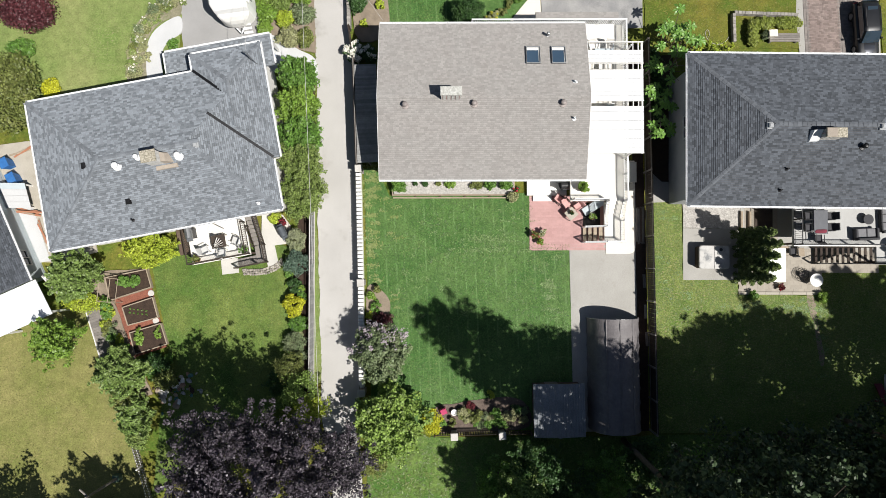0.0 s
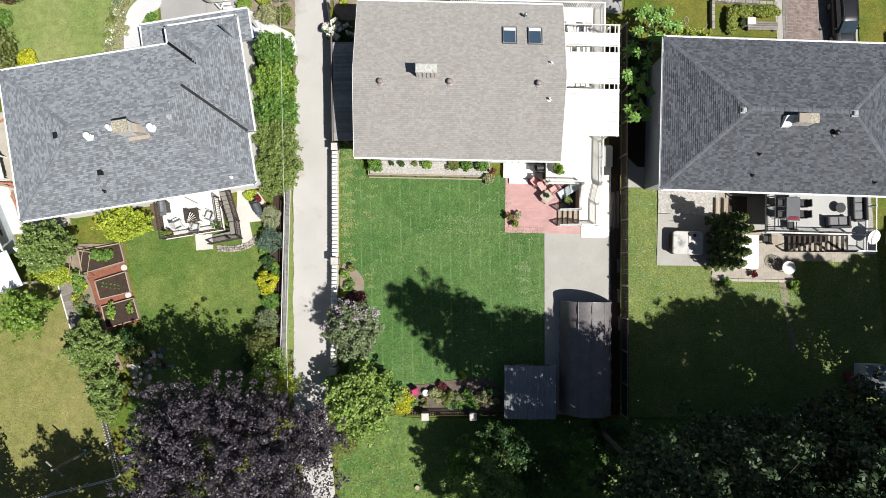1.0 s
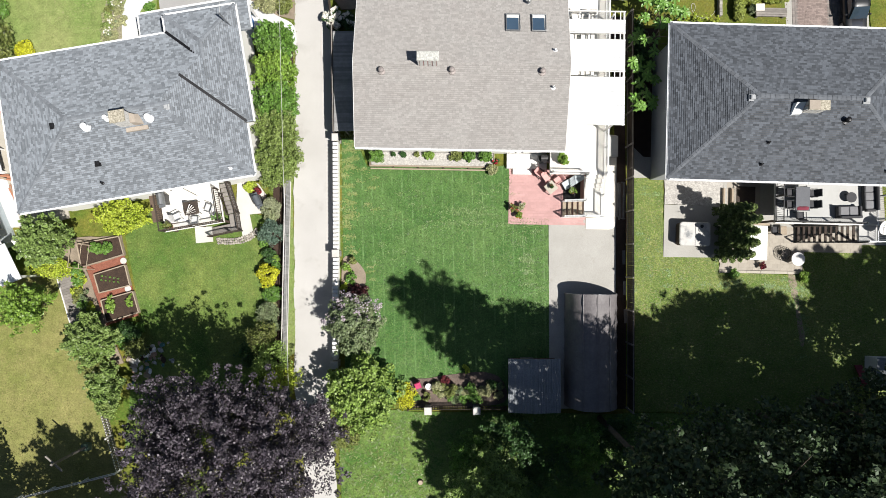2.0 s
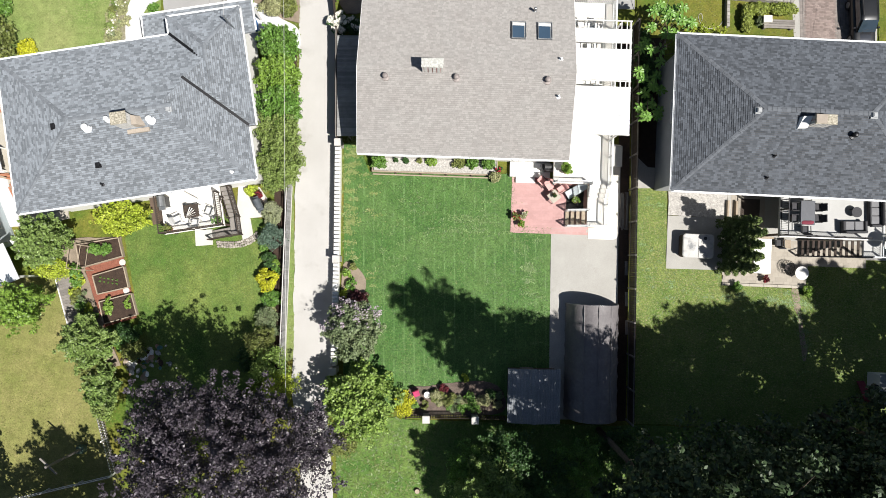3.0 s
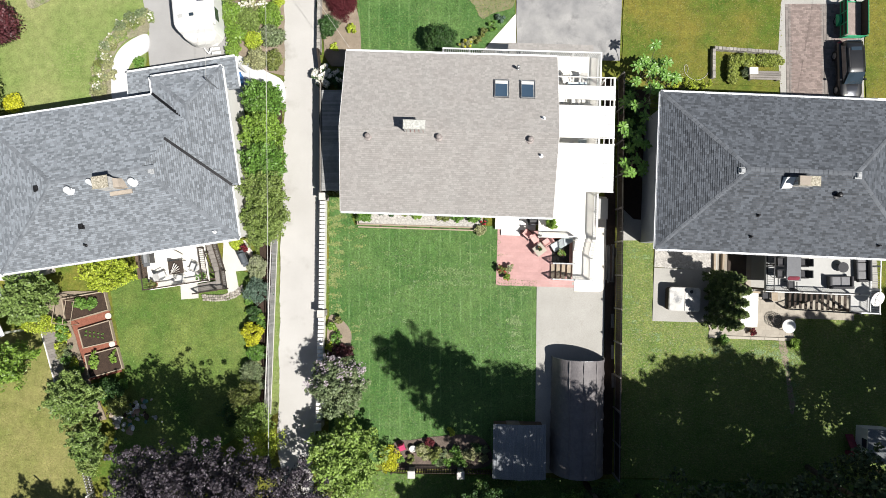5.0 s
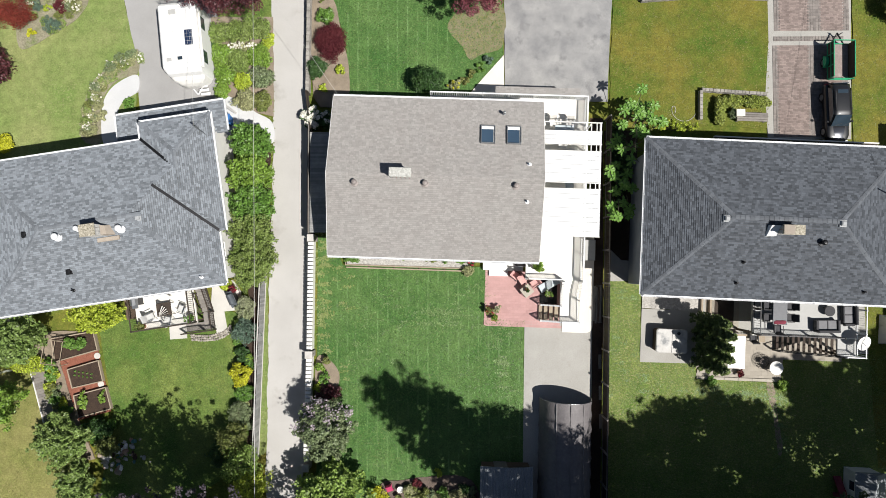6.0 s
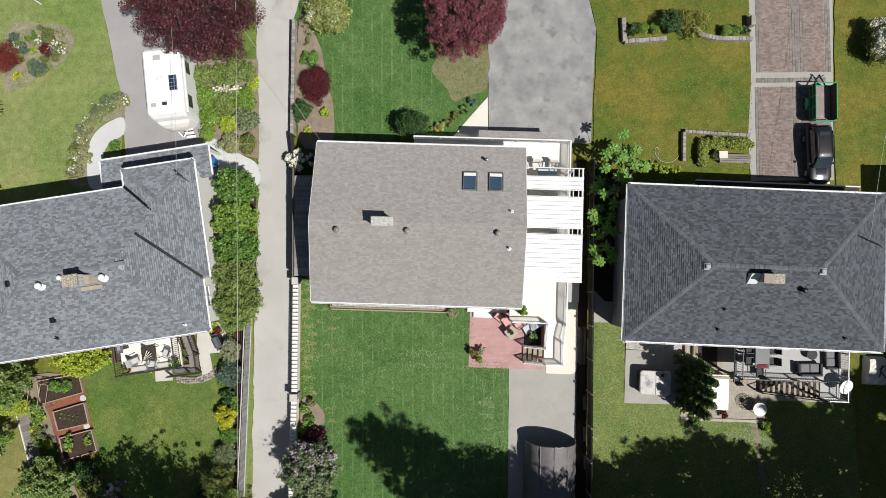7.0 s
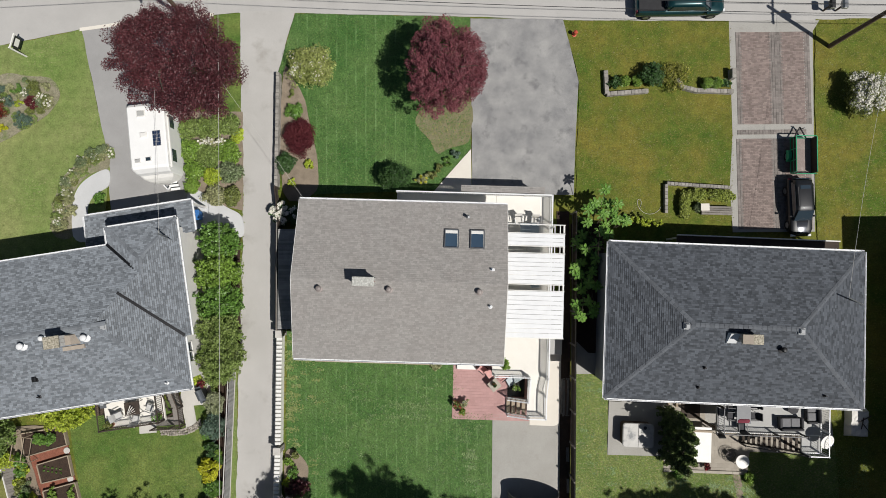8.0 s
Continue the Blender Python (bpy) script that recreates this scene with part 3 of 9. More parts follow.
def shrub(name, x, y, rx, ry, h, material, seed, label, category="shrub", n=None, per=70, size=0.09, ragged=0.2, flat=0.5, flowers=None, bloom=0.0, petal=0.09, long=1.7, group=""):
    ob = thing(name, label, category, pose(x, y, 0), group)
    rnd = random.Random(seed)
    n = n or max(10, int(26 * rx * ry / 0.5))
    n = min(n, 200)
    r = 0.3 * min(rx, ry, h)
    cl = crown(rx - r * 0.6, ry - r * 0.6, 0.05, h - r * 0.5, n, r, seed, 0.35, ragged)
    g = Shape()
    for i in range(5):
        a = i * 1.257 + rnd.random()
        g.tube((0, 0, -0.03), (math.cos(a) * rx * 0.5, math.sin(a) * ry * 0.5, h * 0.6), 0.02, 0.008, 5)
    part("stems", g, bark, ob)
    part("foliage", leaf_mesh("foliage", cl, int(per * 0.8), size * 0.85, material, seed, flat, long), material, ob)
    if flowers:
        tops = [c for c in cl if c[2] > h * 0.45]
        rnd.shuffle(tops)
        tops = tops[: max(3, int(len(tops) * min(1, bloom)))]
        part("blossom", leaf_mesh("blossom", [(a, b, c + r * 0.5, r * 0.55) for a, b, c, r in tops], 16 if bloom < 0.5 else 40, petal, flowers, seed + 9, 0.5, 1.1), flowers, ob)
    return ob


def grass_tufts(pts, density, size, material, seed, label, lift=0.012):
    """Loose blades of grass standing over a lawn's outline."""
    rng = np.random.default_rng(seed)
    p = np.array(pts, float)
    lo, hi = p.min(0), p.max(0)
    lo, hi = np.maximum(lo, (-36, -22)), np.minimum(hi, (44, 32))
    q = rng.uniform(lo, hi, (int((hi - lo).prod() * density), 2))
    hit = np.zeros(len(q), bool)
    for i in range(len(p)):
        (x0, y0), (x1, y1) = p[i], p[i - 1]
        cross = (y0 > q[:, 1]) != (y1 > q[:, 1])
        with np.errstate(divide="ignore", invalid="ignore"):
            hit ^= cross & (q[:, 0] < (x1 - x0) * (q[:, 1] - y0) / (y1 - y0) + x0)
    q = q[hit]
    at = np.column_stack([q, np.full(len(q), lift + 0.006), np.full(len(q), 0.006)])
    tagged(new("grass", leaf_mesh("grass", at, 1, size, material, seed, 0.95, 2.4, 0.014, 0.15)), label, "grass", kind="stuff")


def pipe(pts, r, n=6):
    """One bent round bar through the points."""
    pts = [Vector(p) for p in pts]
    rings = []
    for i, p in enumerate(pts):
        d = (pts[min(i + 1, len(pts) - 1)] - pts[max(i - 1, 0)]).normalized()
        side = d.cross(Vector((0.13, 0.21, 0.97))).normalized()
        up = side.cross(d)
        rings.append([p + side * (r * math.cos(6.28319 * k / n)) + up * (r * math.sin(6.28319 * k / n)) for k in range(n)])
    return Shape().loft(rings)

# ---- ground, road, drives, lawns ----
tagged(new("ground", Shape().prism([(-900, -900), (900, -900), (900, 900), (-900, 900)], -0.6, -0.06).mesh("ground", grass_olive)), "wide grassy ground round the houses", "ground", kind="structure")
sheet("road", [(-120, 18), (-60, 24.0), (-26.8, 27.4), (-20.6, 28.6), (-16.8, 29.1), (-8.9, 29.75), (8.1, 29.25), (14.7, 28.9), (27.1, 28.72), (38, 28.68), (150, 29.0), (150, 38), (-120, 40)], -0.3, -0.004, road_mat, "pale grey asphalt street", "road", 0.03, 1)
sheet("lane", [(-9.0, 29.8), (-4.9, 29.7), (-5.6, 27.0), (-6.12, 25.1), (-6.3, 22), (-6.2, 18), (-5.85, 14.0), (-5.8, 8.0), (-5.85, 6.4), (-5.95, 1.7), (-6.0, -5.5), (-6.2, -9), (-6.6, -12), (-6.2, -17), (-5.6, -26), (-8.2, -26), (-8.4, -17), (-9.0, -11.5), (-8.98, -2.6), (-8.75, 6.5), (-8.65, 12.3), (-8.75, 19), (-8.85, 22.2)], -0.3, 0.0, gravel, "pale grey gravel lane with worn wheel tracks", "lane", 0.09, 2)
sheet("lawn_main", [(-5.35, 6.4), (-4.3, 6.4), (-3.6, 4.3), (6.9, 4.1), (6.62, 0.45), (9.38, 0.35), (9.3, -4.8), (9.15, -13.0), (-0.6, -12.95), (-5.4, -12.0)], -0.3, 0.012, grass_yard, "mown green back lawn with dry patches", "lawn", 0.04, 3)
sheet("lawn_back_strip", [(-5.9, -12.6), (-0.7, -13.3), (45, -14.6), (45, -60), (-5.4, -60)], -0.3, 0.005, grass_rough, "rough green grass verge behind the back fence", "lawn", 0.08, 4)
sheet("lawn_front_main", [(-6.05, 25.2), (-4.9, 29.62), (8.0, 29.2), (8.0, 19.5), (5.3, 16.4), (-3.4, 16.2), (-3.3, 19.8), (-4.2, 23.1)], -0.3, 0.01, grass_yard, "green front lawn", "lawn", 0.05, 5)
sheet("verge_north", [(-12.6, 22.2), (-8.8, 22.2), (-8.92, 29.7), (-11.3, 29.5), (-12.95, 24)], -0.3, 0.0028, grass_fresh, "grass verge under the plum tree", "verge", 0.05, 21)
sheet("bare_patch", smooth_outline([(4.0, 21.6), (5.2, 22.9), (7.85, 23.2), (7.9, 20.2), (6.6, 19.5), (5.6, 19.1), (4.8, 20.2)]), -0.2, 0.018, bare_turf, "worn bare patch in the front lawn", "ground patch", 0.12, 6)
sheet("lawn_left", [(-21.0, -0.4), (-19.0, 1.5), (-17.9, 2.0), (-11.0, 0.9), (-9.9, 1.0), (-10.0, -9.5), (-21.5, -17.0), (-20.0, -6.0)], -0.3, 0.008, grass_fresh, "green back lawn of the slate-roofed house", "lawn", 0.06, 7)
sheet("lawn_far_left", [(-60, -2.5), (-29.6, -3.6), (-26.2, -2.5), (-24.8, -6.8), (-23.6, -10.0), (-22.6, -12.2), (-21.2, -18), (-20.5, -60), (-60, -60)], -0.3, 0.006, grass_dry, "sun-bleached lawn beside the plum tree", "lawn", 0.06, 8)
sheet("lawn_front_left", [(-60, 9.6), (-26.9, 10.6), (-18.9, 11.9), (-18.9, 14.0), (-18.4, 18.2), (-19.4, 23.0), (-20.65, 28.55), (-26.8, 27.36), (-60, 23.9)], -0.3, 0.009, grass_pale, "pale sunlit front lawn", "lawn", 0.06, 9)
sheet("lawn_right_front", [(16.0, 24.2), (15.4, 26.8), (14.9, 28.9), (27.1, 28.7), (27.0, 14.0), (15.5, 14.6)], -0.3, 0.01, grass_olive, "olive front lawn with worn spots", "lawn", 0.05, 10)
sheet("lawn_right_side", [(33.3, 28.8), (60, 28.9), (60, -10), (34.2, -10), (33.0, 8), (32.9, 16)], -0.3, 0.011, grass_olive, "olive side lawn beside the brick drive", "lawn", 0.05, 11)
sheet("lawn_right_back", [(15.4, 3.2), (17.7, 3.2), (17.55, -2.6), (21.4, -2.7), (21.6, -3.8), (27.5, -4.1), (27.6, -2.0), (36, -2.2), (36, -14.4), (15.0, -13.6)], -0.3, 0.0085, grass_right, "green back lawn half in tree shade", "lawn", 0.06, 12)
sheet("path_dirt", smooth_outline([(26.55, -4.1), (27.1, -4.3), (27.15, -6.0), (27.5, -8.6), (27.2, -9.0), (26.85, -6.3)]), -0.2, 0.014, dirt, "worn dirt track across the lawn", "ground patch", 0.1, 13)
sheet("drive_main", [(8.05, 29.1), (14.85, 29.0), (15.4, 26.8), (15.95, 24.3), (15.7, 21.0), (15.45, 16.0), (8.1, 16.0)], -0.3, 0.004, asphalt, "weathered grey asphalt drive with dark patches", "driveway", 0.02, 14)
sheet("kerb_left", [(-20.8, 28.42), (-16.8, 28.95), (-10.9, 29.45), (-10.9, 29.7), (-16.8, 29.2), (-20.8, 28.67)], -0.2, 0.03, pale_concrete, "pale concrete kerb strip at the drive mouth", "kerb")
sheet("walk_main", [(8.02, 19.4), (8.04, 16.2), (5.2, 16.2), (6.4, 17.6)], -0.2, 0.06, pale_concrete, "pale concrete walk to the entrance", "walkway")
sheet("drive_left", [(-20.7, 28.5), (-19.4, 23.0), (-18.55, 18.0), (-18.1, 13.5), (-12.4, 14.5), (-12.5, 19.7), (-12.9, 24), (-11.0, 29.5)], -0.3, 0.0035, asphalt_pale, "grey asphalt drive under the trailer", "driveway", 0.02, 15)
sheet("path_left", smooth_outline([(-18.5, 18.1), (-19.6, 17.75), (-20.6, 16.9), (-21.05, 15.6), (-20.95, 13.2), (-19.9, 13.0), (-19.95, 15.2), (-19.5, 16.2), (-18.45, 16.95)], 4), -0.2, 0.06, path_grey, "curved pale concrete garden path", "walkway")
sheet("path_side", smooth_outline([(-12.6, 16.5), (-11.6, 16.4), (-9.9, 15.35), (-8.7, 14.6), (-8.65, 13.1), (-10.2, 13.6), (-12.4, 14.0)], 4), -0.2, 0.06, path_grey, "pale concrete side path to the lane", "walkway")
sheet("drive_back", [(9.4, 0.32), (14.2, 0.1), (14.1, -5.0), (13.7, -13.3), (9.15, -13.3)], -0.3, 0.02, concrete, "grey concrete parking slab", "driveway")
sheet("pad_pale", [(12.05, 0.3), (12.02, -0.5), (13.7, -0.58), (13.95, -0.52), (14.12, -0.38), (14.2, -0.15), (14.36, 4.5), (14.4, 6.2), (13.1, 6.3), (12.9, 0.3)], -0.2, 0.06, pale_concrete, "freshly poured pale concrete apron", "walkway")
# Soil-dark ground over the width the fence shades; the shade is in the colour.
sheet("strip_soil", [(14.2, 14.8), (15.1, 14.8), (15.0, 0), (14.6, -13.4), (13.8, -13.4), (14.15, -5.0), (14.3, 4.5)], -0.3, 0.001, soil, "soil strip along the fence, dark to match the fence's shade", "soil")
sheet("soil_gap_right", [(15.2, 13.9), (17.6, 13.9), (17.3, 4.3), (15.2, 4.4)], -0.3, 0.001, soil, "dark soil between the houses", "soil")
sheet("slab_right_side", [(15.3, 5.6), (16.3, 4.6), (17.7, 4.5), (17.6, 3.1), (15.35, 3.1)], -0.2, 0.06, concrete, "concrete slab at the house corner", "walkway")
sheet("side_walk_left", [(-34, 8.9), (-30.0, 9.3), (-26.2, 9.2), (-25.0, 1.0), (-27.6, 0.3), (-29.0, 0.4), (-34, 3)], -0.2, 0.06, slab_tan, "stained tan concrete side yard", "walkway")
sheet("side_pad_left", [(-31.4, 4.4), (-29.6, 4.4), (-28.4, 0.5), (-30.2, 0.2)], -0.2, 0.10, path_grey, "pale grey concrete walk beside the neighbour's wall", "walkway")
sheet("pad_left", [(-16.0, 0.15), (-15.92, -0.99), (-14.7, -0.9), (-14.75, 0.2)], -0.2, 0.06, patio_grey, "small concrete landing pad", "walkway")
sheet("patio_left_side", [(-12.9, 3.6), (-11.4, 3.2), (-10.85, 2.4), (-10.95, 1.1), (-12.05, 1.0), (-11.75, -0.6), (-12.55, -0.65), (-13.0, 1.5)], -0.2, 0.06, patio_grey, "pale concrete corner patio", "walkway")
sheet("verge_left", [(-9.55, 5.2), (-8.95, 5.2), (-8.95, -9), (-9.5, -9.4)], -0.2, 0.006, grass_pale, "thin dry grass verge along the lane", "verge", 0.07, 20)
for k, (pts, lab) in enumerate((
    ([(-23.9, -2.4), (-21.1, -1.75), (-20.1, -6.1), (-22.4, -6.8)], "red bark mulch round the raised beds"),
)):
    sheet("mulch_bed", pts, -0.2, 0.02, mulch, lab, "mulch", 0.04, 30 + k)
sheet("bed_soil_left", [(-26.0, -0.5), (-21.3, -0.3), (-21.0, -1.8), (-23.9, -2.5), (-22.4, -6.8), (-21.2, -9.5), (-23.6, -9.8), (-24.6, -6.6), (-25.7, -2.5)], -0.2, 0.044, dirt, "planted soil bed", "garden bed", 0.06, 31)
sheet("bed_soil_lane", [(-10.9, 15.2), (-8.8, 14.6), (-8.75, 4.6), (-9.5, 4.5), (-9.6, -10.5), (-10.6, -10.5), (-11.2, -3), (-10.2, 0.6), (-10.4, 3)], -0.2, 0.040, soil, "soil bed along the lane", "garden bed", 0.06, 32)
sheet("bed_soil_island", smooth_outline([(-27, 24.9), (-24.6, 25.1), (-22.7, 24.8), (-22.2, 23.5), (-23.3, 22.0), (-25, 21.0), (-27.2, 20.2)]), -0.2, 0.050, bed_pale, "island bed in the front lawn", "garden bed", 0.06, 33)
sheet("bed_soil_curve", smooth_outline([(-18.5, 20.0), (-19.4, 19.4), (-21.0, 18.4), (-22.2, 16.8), (-22.5, 13.5), (-21.0, 13.3), (-21.1, 15.6), (-20.7, 17.0), (-19.6, 17.9), (-18.5, 18.2)], 4), -0.2, 0.050, bed_pale, "planted border beside the curved path", "garden bed", 0.05, 34)
sheet("bed_soil_drive", [(-13.2, 22.3), (-8.7, 22.3), (-8.6, 15.0), (-11.2, 15.6), (-12.5, 16.8)], -0.2, 0.050, dirt, "planted bed beside the trailer", "garden bed", 0.06, 35)
sheet("bed_soil_west", smooth_outline([(-5.7, 25.2), (-4.9, 24.6), (-4.1, 23.1), (-3.7, 21.0), (-3.25, 19.0), (-3.3, 16.4), (-5.7, 16.4)], 4), -0.2, 0.050, dirt, "planted border behind the low wall", "garden bed", 0.05, 36)
sheet("bed_soil_back", smooth_outline([(-0.8, -11.2), (0.8, -10.9), (3.2, -10.6), (5.6, -10.9), (5.9, -12.8), (2, -13.0), (-0.8, -12.9)], 4), -0.2, 0.050, bed_earth, "soil border along the back fence", "garden bed", 0.05, 37)
sheet("bed_soil_corner", smooth_outline([(-5.4, -2.3), (-4.3, -2.6), (-3.8, -3.6), (-4.2, -4.8), (-5.4, -5.6)], 5), -0.2, 0.050, dirt, "rounded corner bed by the fence", "garden bed", 0.03, 38)
sheet("tub_pad", [(17.72, 1.15), (21.9, 0.95), (21.7, -2.75), (17.55, -2.62)], -0.2, 0.04, concrete, "concrete pad under the hot tub", "slab")
sheet("slab_under_deck", [(22.0, 4.3), (36, 3.7), (36, -2.15), (27.7, -1.95), (27.0, -1.0), (22.0, -0.6)], -0.2, 0.0105, concrete, "bare concrete under the deck", "slab")
sheet("pebble_bed", [(17.75, 3.1), (22.0, 2.9), (21.9, 0.97), (17.74, 1.17)], -0.2, 0.050, pebble, "pebble bed beside the wall", "garden bed", 0.04, 39)


def dry_clumps(spots, material, size, seed, label, lift=0.02):
    """Dead blades thinning out round each spot (x, y, spread in x, spread in y, number), drawn out along the mower's lines."""
    rng = np.random.default_rng(seed)
    at = []
    for x, y, rx, ry, number in spots:
        cores = rng.normal((x, y), (rx, ry), (max(4, number // 14), 2))
        at.append(cores[rng.integers(0, len(cores), number)] + rng.normal(0, 1, (number, 2)) * (0.2, 0.07))
    q = np.concatenate(at)
    at = np.column_stack([q, np.full(len(q), lift), np.full(len(q), 0.006)])
    tagged(new("grass", leaf_mesh("grass", at, 1, size, material, seed, 0.95, 2.6, 0.014, 0.12)), label, "grass", kind="stuff")



for name, density, size, material, label in (("lawn_main", 100, 0.05, blade_yard, "short green grass of the back lawn"), ("lawn_front_main", 70, 0.05, blade_yard, "short green grass of the front lawn"), ("lawn_left", 80, 0.042, blade_fresh, "grass of the shaded back lawn"), ("lawn_far_left", 36, 0.045, blade_dry, "dry grass of the bleached lawn"), ("lawn_front_left", 22, 0.042, blade_pale, "pale grass of the front lawn"), ("lawn_right_front", 34, 0.05, blade_olive, "olive grass of the front lawn"), ("lawn_right_side", 34, 0.05, blade_olive, "olive grass beside the drive"), ("lawn_right_back", 110, 0.045, blade_right, "grass of the back lawn"), ("lawn_back_strip", 46, 0.095, blade_fresh, "grass of the verge"), ("verge_left", 70, 0.08, blade_pale, "dry grass along the lane"), ("bare_patch", 30, 0.07, blade_dry, "thin dry grass on the bare patch")):
    grass_tufts(OUTLINES[name], density, size, material, len(name) + int(density), label)

dry_clumps(((3.7, 0.85, 1.0, 0.3, 520), (4.3, 0.2, 0.9, 0.25, 260), (2.2, 0.2, 0.7, 0.35, 150), (5.2, 2.7, 0.9, 0.4, 160), (0.4, 1.9, 1.0, 0.6, 130), (-0.8, 0.2, 0.9, 0.7, 110), (7.9, -1.0, 0.7, 0.4, 130), (6.9, 0.2, 0.5, 0.3, 60), (7.9, -3.9, 0.3, 0.6, 120), (-1.6, -4.4, 0.6, 0.3, 60), (0.2, -2.2, 1.0, 0.4, 70), (1.8, -4.6, 0.8, 0.4, 50), (-2.6, -1.6, 0.7, 0.8, 90), (8.4, -6.0, 0.4, 0.9, 90)), blade_straw, 0.052, 881, "dead straw-coloured blades in the back lawn")
dry_clumps(((7.78, -2.65, 0.1, 0.18, 150), (7.7, -3.5, 0.1, 0.12, 40)), blade_straw, 0.08, 882, "bare straw-coloured spot in the back lawn")
dry_clumps(((-4.9, 5.5, 0.35, 0.6, 300), (-5.0, 3.6, 0.28, 1.0, 300), (-5.0, 1.0, 0.3, 1.2, 300), (-5.0, -1.2, 0.28, 0.8, 180), (-4.2, 5.8, 0.5, 0.4, 150), (-3.6, 2.5, 0.6, 1.2, 150), (-3.3, -3.4, 0.3, 0.7, 70)), blade_pale, 0.07, 883, "dry yellowed grass along the white wall")
dry_clumps(((16.5, 1.9, 0.6, 0.8, 90), (22.4, -4.9, 1.4, 0.5, 260), (25.6, -4.9, 1.0, 0.5, 260), (18.0, -3.6, 1.2, 0.5, 120), (27.3, -7.6, 0.3, 1.4, 240), (27.0, -5.6, 0.3, 0.6, 140), (16.4, -1.0, 0.5, 1.2, 80)), blade_straw, 0.062, 884, "fallen dry leaves and straw in the back lawn")

for strip, seed, lab in (([(-9.25, 4.6), (-8.6, 4.6), (-8.5, 13.0), (-8.7, 22.0), (-9.0, 22.0), (-8.9, 13.0)], 901, "weeds along the lane's garden edge"),):
    grass_tufts(strip, 42, 0.08, blade_pale, seed, lab)


# ---- roofs and houses ----
def inside(poly, p):
    hit, n = False, len(poly)
    for i in range(n):
        (x0, y0), (x1, y1) = poly[i], poly[i - 1]
        if (y0 > p[1]) != (y1 > p[1]) and p[0] < (x1 - x0) * (p[1] - y0) / (y1 - y0) + x0:
            hit = not hit
    return hit


def clip(poly, a, b):
    """The part of a polygon to the left of the line a-b."""
    out = []
    for i in range(len(poly)):
        p, q = poly[i], poly[(i + 1) % len(poly)]
        sp = (b[0] - a[0]) * (p[1] - a[1]) - (b[1] - a[1]) * (p[0] - a[0])
        sq = (b[0] - a[0]) * (q[1] - a[1]) - (b[1] - a[1]) * (q[0] - a[0])
        if sp >= 0:
            out.append(p)
        if (sp >= 0) != (sq >= 0):
            t = sp / (sp - sq)
            out.append((p[0] + (q[0] - p[0]) * t, p[1] + (q[1] - p[1]) * t))
    return out


def shingles(g, face, seed, row=0.127, tab=0.22, thick=0.024, keep=None):
    """Tabs laid in staggered courses on a sloping face whose first edge is the eave; each tab is an island."""
    rnd = random.Random(seed)
    p = [Vector(q) for q in face]
    e = (p[1] - p[0]).normalized()
    nrm = e.cross(p[2] - p[0]).normalized()
    if nrm.z < 0:
        nrm = -nrm
    w = nrm.cross(e)
    flat = [((q - p[0]).dot(e), (q - p[0]).dot(w)) for q in p]
    area = sum(flat[i][0] * flat[(i + 1) % len(flat)][1] - flat[(i + 1) % len(flat)][0] * flat[i][1] for i in range(len(flat)))
    if area < 0:
        flat = flat[::-1]
    top, lo, hi = max(q[1] for q in flat), min(q[0] for q in flat), max(q[0] for q in flat)
    y = 0.0
    k = 0
    while y < top:
        x = lo - rnd.uniform(0, tab)
        while x < hi:
            wide = tab * rnd.uniform(0.75, 1.2)
            cell = [(x + 0.003, y + 0.015), (x + wide - 0.003, y + 0.015), (x + wide - 0.003, y + row), (x + 0.003, y + row)]
            x += wide
            for i in range(len(flat)):
                cell = clip(cell, flat[i], flat[(i + 1) % len(flat)])
                if len(cell) < 3:
                    break
            if len(cell) < 3:
                continue
            if keep:
                c = p[0] + e * (sum(q[0] for q in cell) / len(cell)) + w * (sum(q[1] for q in cell) / len(cell))
                if not keep(c):
                    continue
            lift = thick * rnd.uniform(0.8, 1.5)
            ring = [p[0] + e * a + w * b + nrm * (0.006 + lift * (1 - (b - y) / row)) for a, b in cell]
            base = [p[0] + e * a + w * b + nrm * 0.001 for a, b in cell]
            n = len(cell)
            g.add(ring + base, [tuple(range(n))] + [(i, n + i, n + (i + 1) % n, (i + 1) % n) for i in range(n)])
        y += row
        k += 1
    return g


def caps(parent, a, b, material, width=0.26, step=0.28):
    """Ridge or hip cap shingles from a up to b, each its own piece."""
    a, b = Vector(a), Vector(b)
    n = max(1, int((b - a).length / step))
    side = (b - a).cross(Vector((0, 0, 1))).normalized() * width / 2
    along = (b - a) / n * 1.12
    s = Shape()
    up = Vector((0, 0, 0.02))
    drop = Vector((0, 0, -0.03))
    s.add([-side + drop + up, up, side + drop + up, along - side + drop, along, along + side + drop, -side + drop, Vector((0, 0, 0)), side + drop], [(0, 1, 4, 3), (1, 2, 5, 4), (0, 6, 7, 1), (1, 7, 8, 2)])
    me = s.mesh("cap_shingle", material)
    for i in range(n):
        part("cap_shingle", me, material, parent, m=Matrix.Translation(a + (b - a) * i / n + Vector((0, 0, 0.02))))


